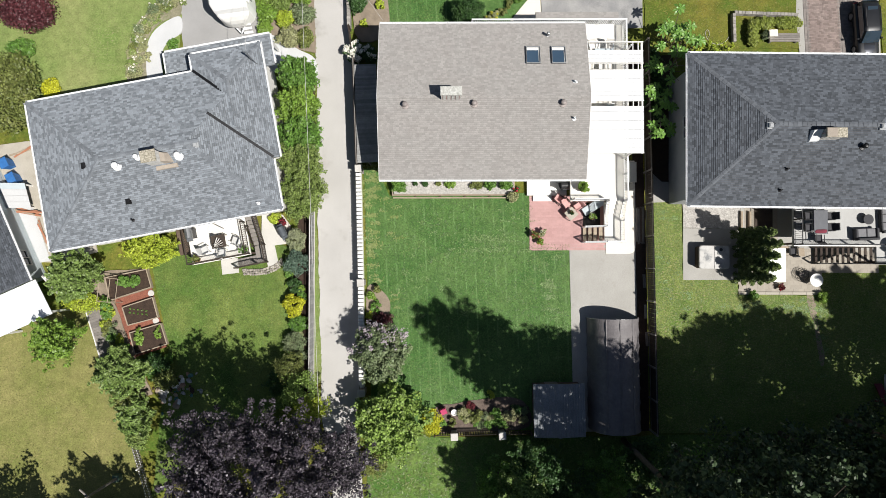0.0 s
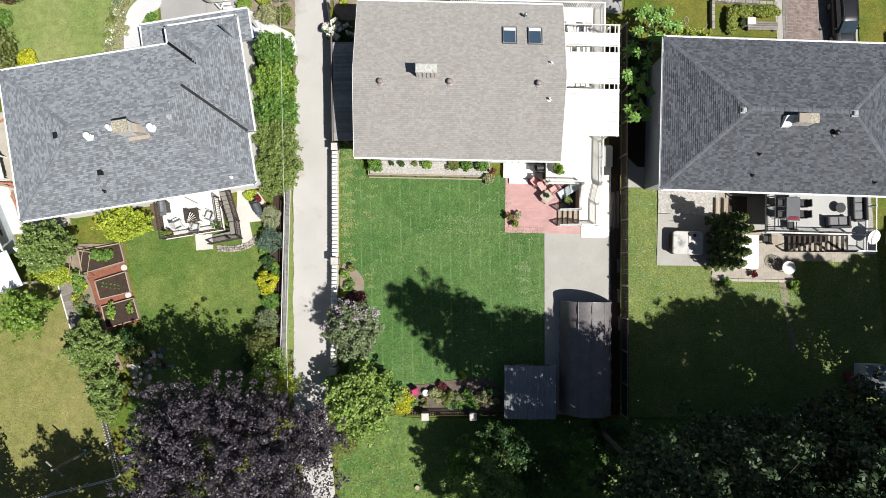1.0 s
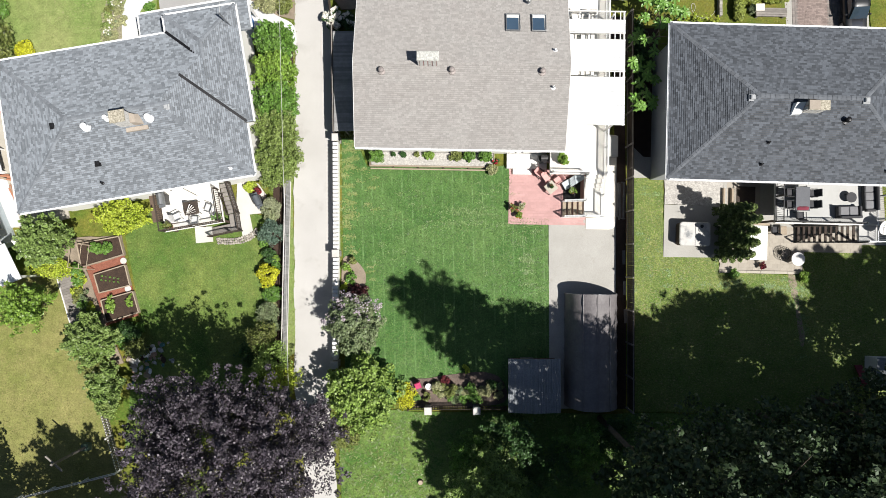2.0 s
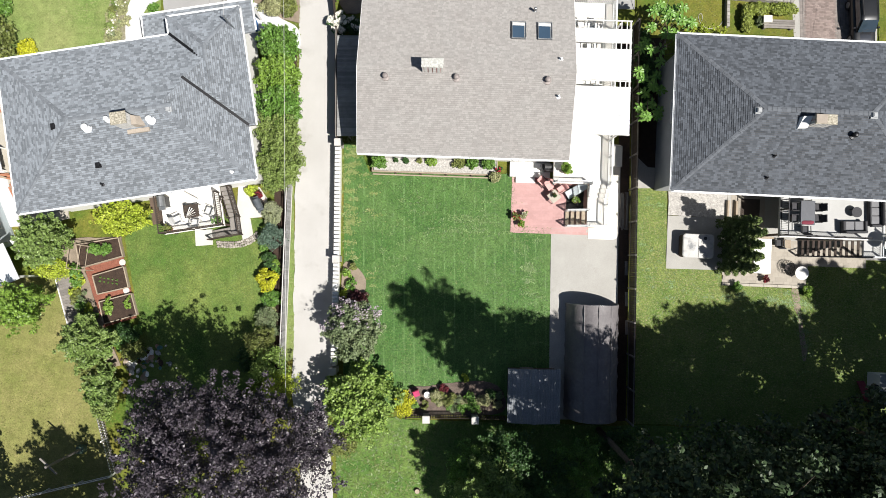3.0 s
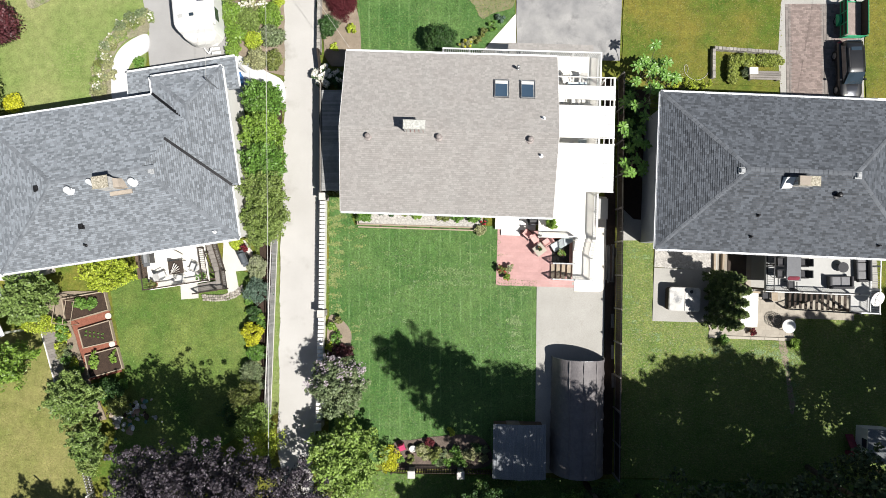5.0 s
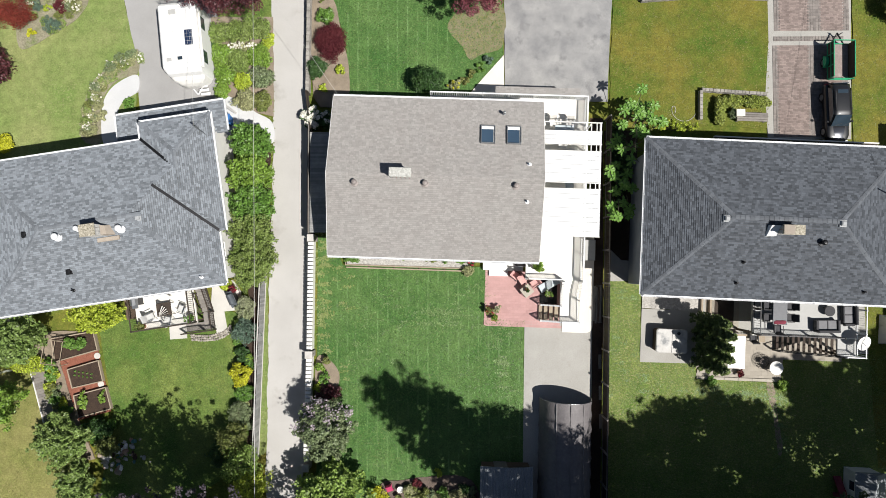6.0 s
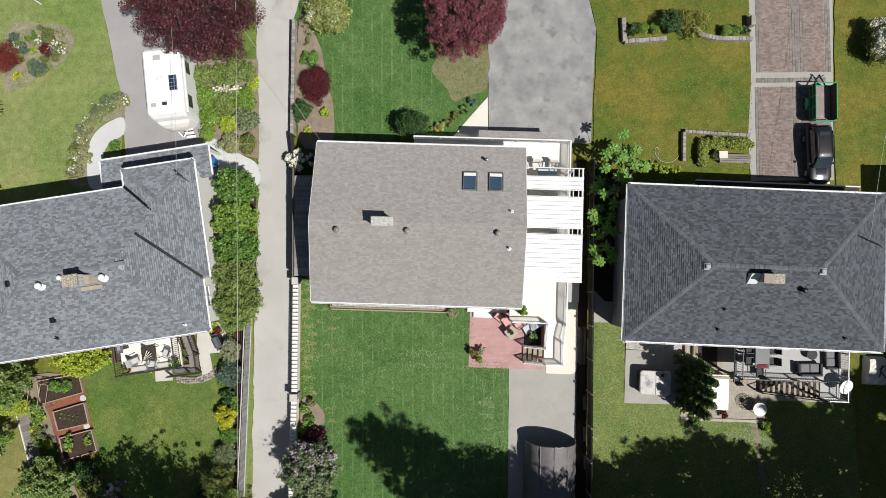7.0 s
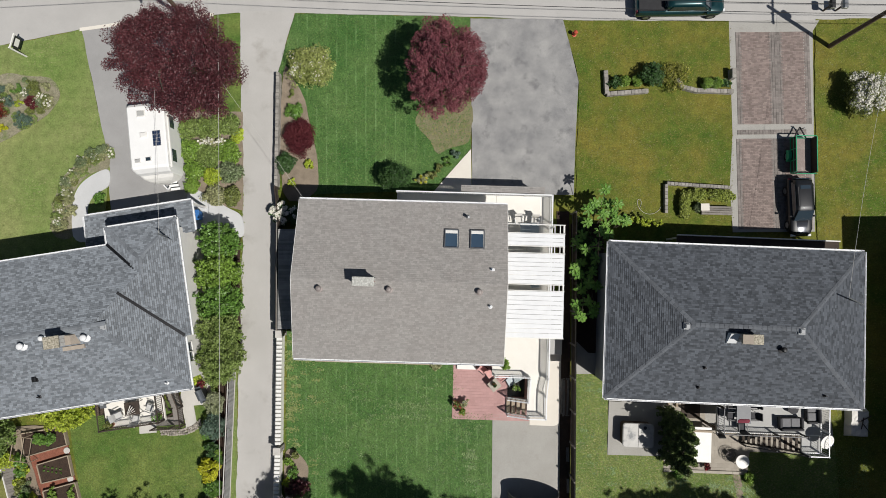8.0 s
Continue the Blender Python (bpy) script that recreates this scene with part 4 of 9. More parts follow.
def gutter(parent, p, q, z, material=None):
    """An open white gutter along an eave with hangers; it stands outside the line p-q (to its right)."""
    material = material or white_metal
    p, q = Vector((*p, 0)), Vector((*q, 0))
    e = (q - p).normalized()
    o = Vector((e.y, -e.x, 0))
    prof = [(0.0, 0.0), (0.11, 0.0), (0.12, 0.10), (0.10, 0.10), (0.095, 0.015), (0.015, 0.015), (0.015, 0.10), (0.0, 0.10)]
    ring = lambda c: [c + o * a + Vector((0, 0, z - 0.1 + b)) for a, b in prof]
    gt = part("gutter", Shape().loft([ring(p), ring(q)]), material, parent)
    n = int((q - p).length / 0.9)
    me = Shape().bar((0, 0, 0), o * 0.13, 0.03, 0.015).mesh("hanger", material)
    for i in range(1, n):
        part("hanger", me, material, gt, m=Matrix.Translation(p + (q - p) * i / n + Vector((0, 0, z + 0.005))))


def walls(parent, x0, y0, x1, y1, z0, z1, material, openings=()):
    """Four walls of 0.16 m with lapped siding boards and framed windows. openings: (side, from, to, sill, head)."""
    w = 0.16
    sides = {"s": ((x0, y0), (x1, y0), (0, -1)), "e": ((x1, y0), (x1, y1), (1, 0)), "n": ((x1, y1), (x0, y1), (0, 1)), "w": ((x0, y1), (x0, y0), (-1, 0))}
    for key, (a, b, out) in sides.items():
        a, b, o = Vector((*a, 0)), Vector((*b, 0)), Vector((*out, 0))
        e = (b - a).normalized()
        length = (b - a).length
        holes = sorted([h[1:] for h in openings if h[0] == key])
        s = Shape()

        def slab(u0, u1, za, zb):
            if u1 - u0 > 0.01 and zb - za > 0.01:
                pts = [a + e * u0 - o * w, a + e * u1 - o * w, a + e * u1, a + e * u0]
                s.prism([(q.x, q.y) for q in pts], za, zb)

        u = 0.0 if key in "sn" else w
        end = length if key in "sn" else length - w
        for h0, h1, sill, head in holes:
            slab(u, h0, z0, z1)
            slab(h0, h1, z0, sill)
            slab(h0, h1, head, z1)
            u = h1
        slab(u, end, z0, z1)
        wall = part("wall", s.weld(), material, parent)
        lap = Shape()
        k, zz = 0, z0 + 0.2
        while zz < z1 - 0.25:
            u = 0.0
            for h0, h1, sill, head in holes + [(length, length, 0, 0)]:
                cut = sill - 0.05 < zz < head + 0.1
                stop = h0 if cut else (h1 if h1 < length else length)
                if stop - u > 0.05:
                    lap.add([a + e * u + o * 0.001 + Vector((0, 0, zz + 0.2)), a + e * stop + o * 0.001 + Vector((0, 0, zz + 0.2)), a + e * stop + o * 0.022 + Vector((0, 0, zz)), a + e * u + o * 0.022 + Vector((0, 0, zz))], [(0, 3, 2, 1)])
                u = h1 if cut else stop
            zz += 0.2
        lb = part("siding", lap, material, wall)
        for h0, h1, sill, head in holes:
            part("window_frame", window_ring(a, e, o, h0, h1, sill, head), white_paint, wall)
            part("pane", Shape().add([a + e * uu - o * 0.05 + Vector((0, 0, z2)) for uu, z2 in ((h0 + 0.05, sill + 0.05), (h1 - 0.05, sill + 0.05), (h1 - 0.05, head - 0.05), (h0 + 0.05, head - 0.05))] + [a + e * uu - o * 0.07 + Vector((0, 0, z2)) for uu, z2 in ((h0 + 0.05, sill + 0.05), (h1 - 0.05, sill + 0.05), (h1 - 0.05, head - 0.05), (h0 + 0.05, head - 0.05))], [(0, 1, 2, 3), (7, 6, 5, 4)]), window_glass, wall)


def window_ring(a, e, o, h0, h1, sill, head):
    s = Shape()
    for (u0, z0), (u1, z1) in (((h0, sill + 0.03), (h1, sill + 0.03)), ((h0, head - 0.03), (h1, head - 0.03)), ((h0 + 0.03, sill), (h0 + 0.03, head)), ((h1 - 0.03, sill), (h1 - 0.03, head)), (((h0 + h1) / 2, sill), ((h0 + h1) / 2, head))):
        s.bar(a + e * u0 + Vector((0, 0, z0)), a + e * u1 + Vector((0, 0, z1)), 0.07, 0.06)
    return s


def hip_faces(x0, y0, x1, y1, z, rise):
    """The four faces of a hip roof; each begins with its eave."""
    d = (y1 - y0) / 2
    flip = (x1 - x0) < (y1 - y0)
    if flip:
        d = (x1 - x0) / 2
        a, b = (x0 + d, y0 + d, z + rise), (x0 + d, y1 - d, z + rise)
        return [[(x0, y0, z), (x1, y0, z), a], [(x1, y0, z), (x1, y1, z), b, a], [(x1, y1, z), (x0, y1, z), b], [(x0, y1, z), (x0, y0, z), a, b]], a, b
    a, b = (x0 + d, y0 + d, z + rise), (x1 - d, y0 + d, z + rise)
    return [[(x0, y0, z), (x1, y0, z), b, a], [(x1, y0, z), (x1, y1, z), b], [(x1, y1, z), (x0, y1, z), a, b], [(x0, y1, z), (x0, y0, z), a]], a, b


def roof_solid(faces, z):
    s = Shape()
    low = z - 0.12
    for f in faces:
        s.add(f, [tuple(range(len(f)))])
        s.add([f[0], f[1], (f[1][0], f[1][1], low), (f[0][0], f[0][1], low)], [(3, 2, 1, 0)])
    xs, ys = [q[0] for f in faces for q in f], [q[1] for f in faces for q in f]
    s.add([(min(xs), min(ys), low), (max(xs), min(ys), low), (max(xs), max(ys), low), (min(xs), max(ys), low)], [(3, 2, 1, 0)])
    return s


def plumbing_pipe(house, x, y, z, r=0.05, h=0.3, material=None, cap=False, name="vent_pipe", label="metal roof vent pipe"):
    """A roof vent: flashing, pipe and, where it has one, a wider cap."""
    material = material or grey_metal
    v = part(name, Shape().lathe([(r * 2.6, z - 0.12), (r * 2.4, z + 0.02), (r * 1.15, z + 0.06), (r, z + 0.07), (r, z + h), (r * 0.7, z + h), (r * 0.7, z + h - 0.05)], x, y, 12), material, house, label)
    if cap:
        part("vent_cap", Shape().lathe([(r * 1.1, z + h - 0.02), (r * 1.7, z + h), (r * 1.7, z + h + 0.1), (r * 1.2, z + h + 0.16), (r * 0.3, z + h + 0.18)], x, y, 14), material, v)
    return v


def box_vent(house, x, y, z, s=0.28, material=None):
    material = material or black_metal
    v = part("roof_vent", Shape().box(x - s * 0.75, y - s * 0.75, z - 0.12, x + s * 0.75, y + s * 0.75, z + 0.04), material, house, "square metal roof vent")
    part("vent_hood", Shape().box(x - s / 2, y - s / 2, z + 0.04, x + s / 2, y + s / 2, z + 0.2, 0.05), material, v)


def chimney(house, x, y, z0, z1, w, d, cap_material, label, flue=True, brick=None):
    """A brick stack of single bricks in courses, with a cap and a flue."""
    brick = brick or brick_chimney
    ch = part("chimney", Shape().box(x - w / 2 + 0.03, y - d / 2 + 0.03, z0, x + w / 2 - 0.03, y + d / 2 - 0.03, z1), joint_sand, house, label)
    bw = Shape().box(-0.10, -0.045, 0, 0.10, 0.045, 0.062).mesh("brick", brick)
    z, k = z0, 0
    while z < z1 - 0.07:
        for sx in (-1, 1):
            n = max(1, int(d / 0.215))
            for i in range(n):
                part("brick", bw, brick, ch, m=pose(x + sx * (w / 2 - 0.045), y - d / 2 + d / n * (i + 0.5), z, 0, 0, 90))
            n = max(1, int((w - 0.2) / 0.215))
            for i in range(n):
                part("brick", bw, brick, ch, m=pose(x - w / 2 + 0.1 + (w - 0.2) / n * (i + 0.5), y + sx * (d / 2 - 0.045), z))
        z += 0.075
        k += 1
    part("chimney_cap", Shape().box(x - w / 2 - 0.05, y - d / 2 - 0.05, z1, x + w / 2 + 0.05, y + d / 2 + 0.05, z1 + 0.09, 0.03), cap_material, ch)
    if flue:
        part("flue", Shape().lathe([(0.13, z1 + 0.05), (0.13, z1 + 0.2), (0.10, z1 + 0.2), (0.10, z1 + 0.06)], x - w * 0.2, y, 12), terracotta, ch)
    return ch

# ---- the house with the taupe gable roof ----
M_MAIN = pose(-3.84, 4.90, 0, 0, 0, -2.05)
W, D, EAVE, RISE = 13.7, 10.43, 4.3, 1.5


def main_z(v):
    return EAVE + RISE * (1 - abs(v - D / 2) / (D / 2))


house = thing("house", "white two-storey house with a taupe shingle gable roof", "house", M_MAIN)
walls(house, 0.45, 0.5, W - 0.6, D - 0.5, -0.05, EAVE - 0.1, siding_white, (
    ("s", 1.0, 2.6, 2.4, 3.5), ("s", 4.2, 5.8, 2.4, 3.5), ("s", 7.2, 8.2, 2.4, 3.5), ("s", 10.0, 11.0, 0.35, 2.4),
    ("e", 1.6, 3.4, 1.75, 3.75), ("e", 5.8, 7.4, 1.75, 3.75), ("w", 3.0, 4.4, 2.3, 3.5), ("n", 2.0, 4.0, 2.2, 3.6), ("n", 7.0, 9.0, 2.2, 3.6)))
for x in (0.5, W - 0.75):
    part("gable_wall", Shape().loft([[(x + o, 0.5, EAVE - 0.1), (x + o, D - 0.5, EAVE - 0.1), (x + o, D / 2, EAVE + RISE - 0.2)] for o in (0, 0.15)]), siding_white, house)
south = [(0, 0, EAVE), (W, 0, EAVE), (W, D / 2, EAVE + RISE), (0, D / 2, EAVE + RISE)]
north = [(W, D, EAVE), (0, D, EAVE), (0, D / 2, EAVE + RISE), (W, D / 2, EAVE + RISE)]
deck_of_roof = Shape()
for f in (south, north):
    deck_of_roof.add(f + [(a, b, c - 0.14) for a, b, c in f], [(0, 1, 2, 3), (7, 6, 5, 4), (0, 4, 5, 1), (1, 5, 6, 2), (3, 7, 4, 0)])
roof = part("roof", deck_of_roof, underlay_taupe, house, "taupe asphalt shingle gable roof")
tagged(part("shingles", shingles(shingles(Shape(), south, 1), north, 2), shingle_taupe, roof), kind="stuff")
caps(roof, (0, D / 2, EAVE + RISE - 0.03), (W, D / 2, EAVE + RISE - 0.03), shingle_taupe)
gutter(house, (0, 0), (W, 0), EAVE)
gutter(house, (W, D), (0, D), EAVE)
for x in (-0.03, W + 0.002):
    for f in ((0, D / 2), (D, D / 2)):
        part("rake_board", Shape().loft([[(x + o, f[0], EAVE - 0.16 + c), (x + o, f[1], EAVE + RISE - 0.16 + c)][::1] + [(x + o, f[1], EAVE + RISE + 0.015 + c), (x + o, f[0], EAVE + 0.015 + c)] for o, c in ((0, 0), (0.028, 0))]), white_paint, house)
ch = chimney(house, 4.73, 5.16, 5.3, 6.95, 1.26, 0.48, cap_speckle, "pale parged chimney with a worn cap", False, parged)
for x, y in ((1.79, 4.62), (6.23, 4.69), (11.92, 4.71)):
    plumbing_pipe(house, x, y, main_z(y), 0.105, 0.24, vent_brown, True, "roof_turbine", "rust-brown round roof vent")
plumbing_pipe(house, 11.12, 9.5, main_z(9.5), 0.06, 0.35, None, True)
plumbing_pipe(house, 12.74, 6.1, main_z(6.1), 0.06, 0.3, white_metal)
plumbing_pipe(house, 12.67, 3.78, main_z(3.78), 0.06, 0.35, white_metal)
for x in (9.63, 11.29):
    slope = -RISE / (D / 2)
    up = Matrix.Translation((x, 7.42, main_z(7.42) + 0.02)) @ Matrix.Shear("YZ", 4, (0, 0)) @ pose(0, 0, 0, math.degrees(math.atan(slope)), 0, 0)
    sk = part("skylight", Shape().box(0, 0, -0.1, 0.93, 0.06, 0.14).box(0, 1.2, -0.1, 0.93, 1.26, 0.14).box(0, 0.06, -0.1, 0.06, 1.2, 0.14).box(0.87, 0.06, -0.1, 0.93, 1.2, 0.14), grey_metal, house, "framed roof skylight", m=up)
    part("shaft", Shape().box(0.06, 1.0, -0.08, 0.87, 1.2, 0.085).box(0.82, 0.06, -0.08, 0.87, 0.999, 0.085), white_paint, sk, "pale light shaft")
    part("pane", Shape().box(0.06, 0.06, 0.03, 0.82, 1.0, 0.06), sky_glass, sk)

# entry roof on the north side
entry = thing("entry_roof", "low shingled entry roof on white posts", "roof", M_MAIN)
part("roof", Shape().box(10.65, 11.46, 2.4, 16.4, 11.9, 2.52), shingle_taupe, entry)
tagged(part("shingles", shingles(Shape(), [(16.4, 11.92, 2.53), (10.65, 11.92, 2.53), (10.65, 11.46, 2.62), (16.4, 11.46, 2.62)], 5), shingle_taupe, entry), kind="stuff")
for x in (10.8, 13.6, 16.2):
    part("post", Shape().box(x - 0.06, 11.72, -0.05, x + 0.06, 11.84, 2.41), white_paint, entry)

# ---- deck, stairs and railings of that house ----
DECK = 1.7


def railing(name, pts, z, m, material, label, h=1.0, gap=0.125, post=1.8, bars=0.028):
    """Top and bottom rail, posts and single balusters along a line of corners (x, y, floor height)."""
    ob = thing(name, label, "railing", m)
    bal = Shape().box(-bars / 2, -bars / 2, 0.08, bars / 2, bars / 2, h - 0.03).mesh("baluster", material)
    pst = Shape().box(-0.045, -0.045, -0.05, 0.045, 0.045, h + 0.06, 0.02).mesh("post", material)
    pts = [Vector(p if len(p) == 3 else (*p, z)) for p in pts]
    for a, b in zip(pts, pts[1:]):
        d = (b - a).length
        for zz, w, t in ((h, max(0.05, min(0.09, bars * 3.2)), 0.04), (0.09, 0.04, 0.04)):
            part("rail", Shape().bar(a + Vector((0, 0, zz)), b + Vector((0, 0, zz)), w, t), material, ob)
        n = max(1, round(d / post))
        for i in range(n + (b is pts[-1])):
            part("post", pst, material, ob, m=Matrix.Translation(a + (b - a) * i / n))
        n = max(2, round(d / gap))
        for i in range(1, n):
            part("baluster", bal, material, ob, m=Matrix.Translation(a + (b - a) * i / n))
    return ob


deck = thing("deck", "raised cream-coated timber deck beside the house", "deck", M_MAIN)
part("floor", Shape().box(13.16, -1.15, DECK - 0.2, 17.0, 11.42, DECK), cream_deck, deck)
part("balcony_floor", Shape().box(6.2, 10.13, DECK - 0.2, 13.15, 11.42, DECK), cream_deck, deck)
part("stair_landing", Shape().box(15.72, -4.05, DECK - 0.95, 16.95, -1.16, DECK - 0.75), cream_deck, deck)
for k in range(4):
    part("step", Shape().box(15.74, -1.4 - 0.3 * k, DECK - 0.3 - 0.19 * k, 16.93, -1.1 - 0.3 * k, DECK - 0.19 * (k + 1) + 0.02), cream_deck, deck)
for x, y in ((13.4, -1.0), (16.85, -1.0), (16.85, 3.5), (16.85, 7.5), (16.85, 10.9), (13.3, 10.9), (9.5, 10.9), (6.4, 10.9)):
    part("post", Shape().box(x - 0.07, y - 0.07, -0.05, x + 0.07, y + 0.07, DECK - 0.2), white_paint, deck)
for k in range(4):
    part("tread", Shape().box(14.35 + 0.34 * k, -4.0, 0.14 + 0.19 * k, 14.64 + 0.34 * k, -2.95, 0.19 + 0.19 * k), wood_tan, deck, "tan timber stair tread")
for y in (-4.06, -2.94):
    part("stringer", Shape().loft([[(14.25, y, 0.0), (14.55, y, 0.0), (15.72, y, 0.68), (15.72, y, 0.95)], [(14.25, y + 0.05, 0.0), (14.55, y + 0.05, 0.0), (15.72, y + 0.05, 0.68), (15.72, y + 0.05, 0.95)]]), white_paint, deck)
railing("deck_railing", [(13.3, -1.08), (15.66, -1.08)], DECK, M_MAIN, white_metal, "white metal railing with upright bars on the deck", 1.0, 0.14, 1.8, 0.02)
railing("deck_railing", [(16.92, -1.1), (16.92, 11.35), (6.25, 11.35)], DECK, M_MAIN, white_metal, "long white metal deck railing with upright bars", 1.0, 0.125, 1.8, 0.042)
railing("stair_railing", [(16.92, -1.2, DECK - 0.1), (16.92, -2.5, DECK - 0.75), (16.92, -4.0, DECK - 0.75), (15.72, -4.0, DECK - 0.75), (14.35, -4.0, 0.15)], DECK, M_MAIN, white_metal, "white metal stair railing with upright bars")
railing("stair_railing", [(15.72, -1.2, DECK - 0.1), (15.72, -2.9, DECK - 0.75), (14.35, -2.9, 0.15)], DECK, M_MAIN, white_metal, "white metal stair railing beside the patio")

# pergola: white frame with solid white panels and three open bays
pergola = thing("pergola", "white timber pergola with solid white roof panels", "pergola", M_MAIN)
PZ = 4.2
P0, P1 = 1.75, 9.2
for x in (13.3, 17.48):
    part("beam", Shape().box(x - 0.05, P0, PZ - 0.2, x + 0.05, P1, PZ), white_paint, pergola)
for x in (13.3, 16.85):
    for y in (1.85, 4.3, 6.8, 9.1):
        part("post", Shape().box(x - 0.05, y - 0.05, DECK, x + 0.05, y + 0.05, PZ - 0.2), white_paint, pergola)
for y in (P0 + 0.02, 4.84, 5.25, 7.3, 7.76, 8.6, P1 - 0.02):
    part("rafter", Shape().box(13.25, y - 0.03, PZ, 17.54, y + 0.03, PZ + 0.12), white_paint, pergola)
for y0, y1, x1 in ((1.79, 4.81, 17.5), (5.28, 7.27, 17.5), (7.79, 8.57, 17.5)):
    n = round((y1 - y0) / 0.3)
    for i in range(n):
        a = y0 + (y1 - y0) * i / n
        part("panel", Shape().box(13.28, a + 0.008, PZ + 0.13, x1, a + (y1 - y0) / n - 0.008, PZ + 0.165), white_metal, pergola)
for y0, y1 in ((4.88, 5.21), (7.34, 7.72), (8.64, 9.14)):
    for x in (16.5, 16.85, 17.2):
        part("slat", Shape().box(x - 0.03, y0, PZ + 0.02, x + 0.03, y1, PZ + 0.1), white_paint, pergola)

# ---- landing and patio ----
landing = thing("landing", "white concrete landing with two steps at the back door", "landing", M_MAIN)
part("slab", Shape().box(10.3, -0.6, -0.05, 13.15, 0.45, 0.34), white_paint, landing)
part("step", Shape().box(10.75, -1.0, -0.05, 12.1, -0.605, 0.2), white_paint, landing)

patio = thing("patio", "red concrete paver patio", "patio", M_MAIN, kind="structure")
part("bed", Shape().prism([(10.62, -0.61), (10.45, -4.6), (16.0, -4.55), (16.0, -3.0), (16.0, -0.61)], -0.2, 0.012), joint_sand, patio)
pav = Shape().box(0.003, 0.003, 0.0, 0.397, 0.197, 0.022, 0.003).mesh("paver", red_paver)
for j in range(20):
    for i in range(14):
        x, y = 10.5 + 0.4 * i - (0.2 if j % 2 else 0), -4.58 + 0.2 * j
        if x < 10.4 or x > 15.7 or (x > 14.2 and -2.9 < y) or (x > 14.2 and y > -4.45 and y < -2.9 and x < 14.0):
            continue
        part("paver", pav, red_paver, patio, m=pose(x, y, 0))
half = Shape().box(0.003, 0.003, 0.0, 0.197, 0.197, 0.022, 0.003).mesh("paver", red_paver)
for j in range(1, 20, 2):
    part("paver", half, red_paver, patio, m=pose(10.5, -4.58 + 0.2 * j, 0))


# ---- the slate-roofed house, turned to the lane ----
M_LEFT = pose(-25.17, 0.92, 0, 0, 0, 8.4)
LW, LD, LE, LR = 15.25, 9.85, 5.15, 1.65
WR = LR * 2.3 / (LD / 2)
left = thing("house", "white two-storey house with a slate-grey hip roof", "house", M_LEFT)
walls(left, 0.5, 0.5, LW - 0.6, LD - 0.5, -0.05, LE - 0.1, siding_white, (("s", 2.0, 3.6, 2.6, 3.9), ("s", 8.0, 10.0, 1.9, 3.9), ("s", 11.5, 12.6, 1.9, 3.9), ("e", 1.0, 2.4, 2.8, 4.0), ("w", 3.0, 4.5, 2.8, 4.0), ("n", 6.0, 8.0, 2.6, 4.0)))
walls(left, 11.5, 3.8, 15.2, 10.55, -0.05, LE - 0.1, siding_white, (("n", 1.2, 2.6, 2.8, 4.0),))
fm, ra, rb = hip_faces(0, 0, LW, LD, LE, LR)
fw, wa, wb = hip_faces(11.07, 3.36, 15.7, 11.0, LE, WR)


def left_main(p):
    return LE + LR / (LD / 2) * min(p.x, LW - p.x, p.y, LD - p.y)


def left_wing(p):
    return LE + LR / (LD / 2) * min(p.x - 11.07, 15.7 - p.x, p.y - 3.36, 11.0 - p.y)


lroof = part("roof", roof_solid(fm, LE), underlay, left, "slate-grey shingle hip roof")
wroof = part("wing_roof", roof_solid(fw, LE), underlay, left, "slate-grey shingle roof of the wing")
gm, gw = Shape(), Shape()
for k, f in enumerate(fm):
    shingles(gm, f, 20 + k, keep=lambda p: left_wing(p) < left_main(p) + 0.001)
for k, f in enumerate(fw):
    shingles(gw, f, 30 + k, keep=lambda p: left_main(p) < left_wing(p) - 0.001)
tagged(part("shingles", gm, shingle_slate, lroof), kind="stuff")
tagged(part("shingles", gw, shingle_slate, wroof), kind="stuff")
caps(lroof, ra, (11.2, ra[1], ra[2]), cap_slate)
for c in ((0, 0), (0, LD)):
    caps(lroof, (*c, LE), ra, cap_slate)
caps(lroof, (LW, 0, LE), rb, cap_slate)
caps(wroof, (15.7, 11.0, LE), wb, cap_slate)
caps(wroof, (11.07, 11.0, LE), wb, cap_slate)
caps(wroof, (13.385, 7.6, LE + WR), wb, cap_slate)
for a, b in (((11.1, 9.9), (13.35, 7.6)), ((15.3, 3.4), (11.9, 6.7))):
    part("valley_flashing", Shape().bar((*a, LE + 0.09), (*b, left_main(Vector((*b, 0))) + 0.07), 0.17, 0.08), black_metal, lroof, "dark metal valley flashing")
gutter(left, (0, 0), (LW, 0), LE)
gutter(left, (LW, 0), (LW, 3.3), LE)
gutter(left, (15.7, 3.36), (15.7, 11.0), LE)
gutter(left, (15.7, 11.0), (11.07, 11.0), LE)
gutter(left, (11.07, 11.0), (11.07, LD + 0.1), LE)
gutter(left, (11.0, LD), (0, LD), LE)
gutter(left, (0, LD), (0, 0), LE)
chimney(left, 8.42, 4.27, 6.2, 7.8, 0.85, 0.65, straw_rubble, "parged chimney with a broken pebble cap", False, parged)
part("flashing", Shape().loft([[(8.86, 3.92, 6.3), (9.5, 3.92, 6.3), (9.35, 4.55, 6.4), (8.86, 4.6, 6.4)], [(8.86, 3.95, 7.2), (9.1, 3.97, 7.0), (9.05, 4.5, 7.0), (8.86, 4.55, 7.2)]]), tread_tan, left, "pale chimney saddle")
part("flashing", Shape().box(8.25, 3.6, 6.2, 9.6, 3.85, 6.55), tread_tan, left)
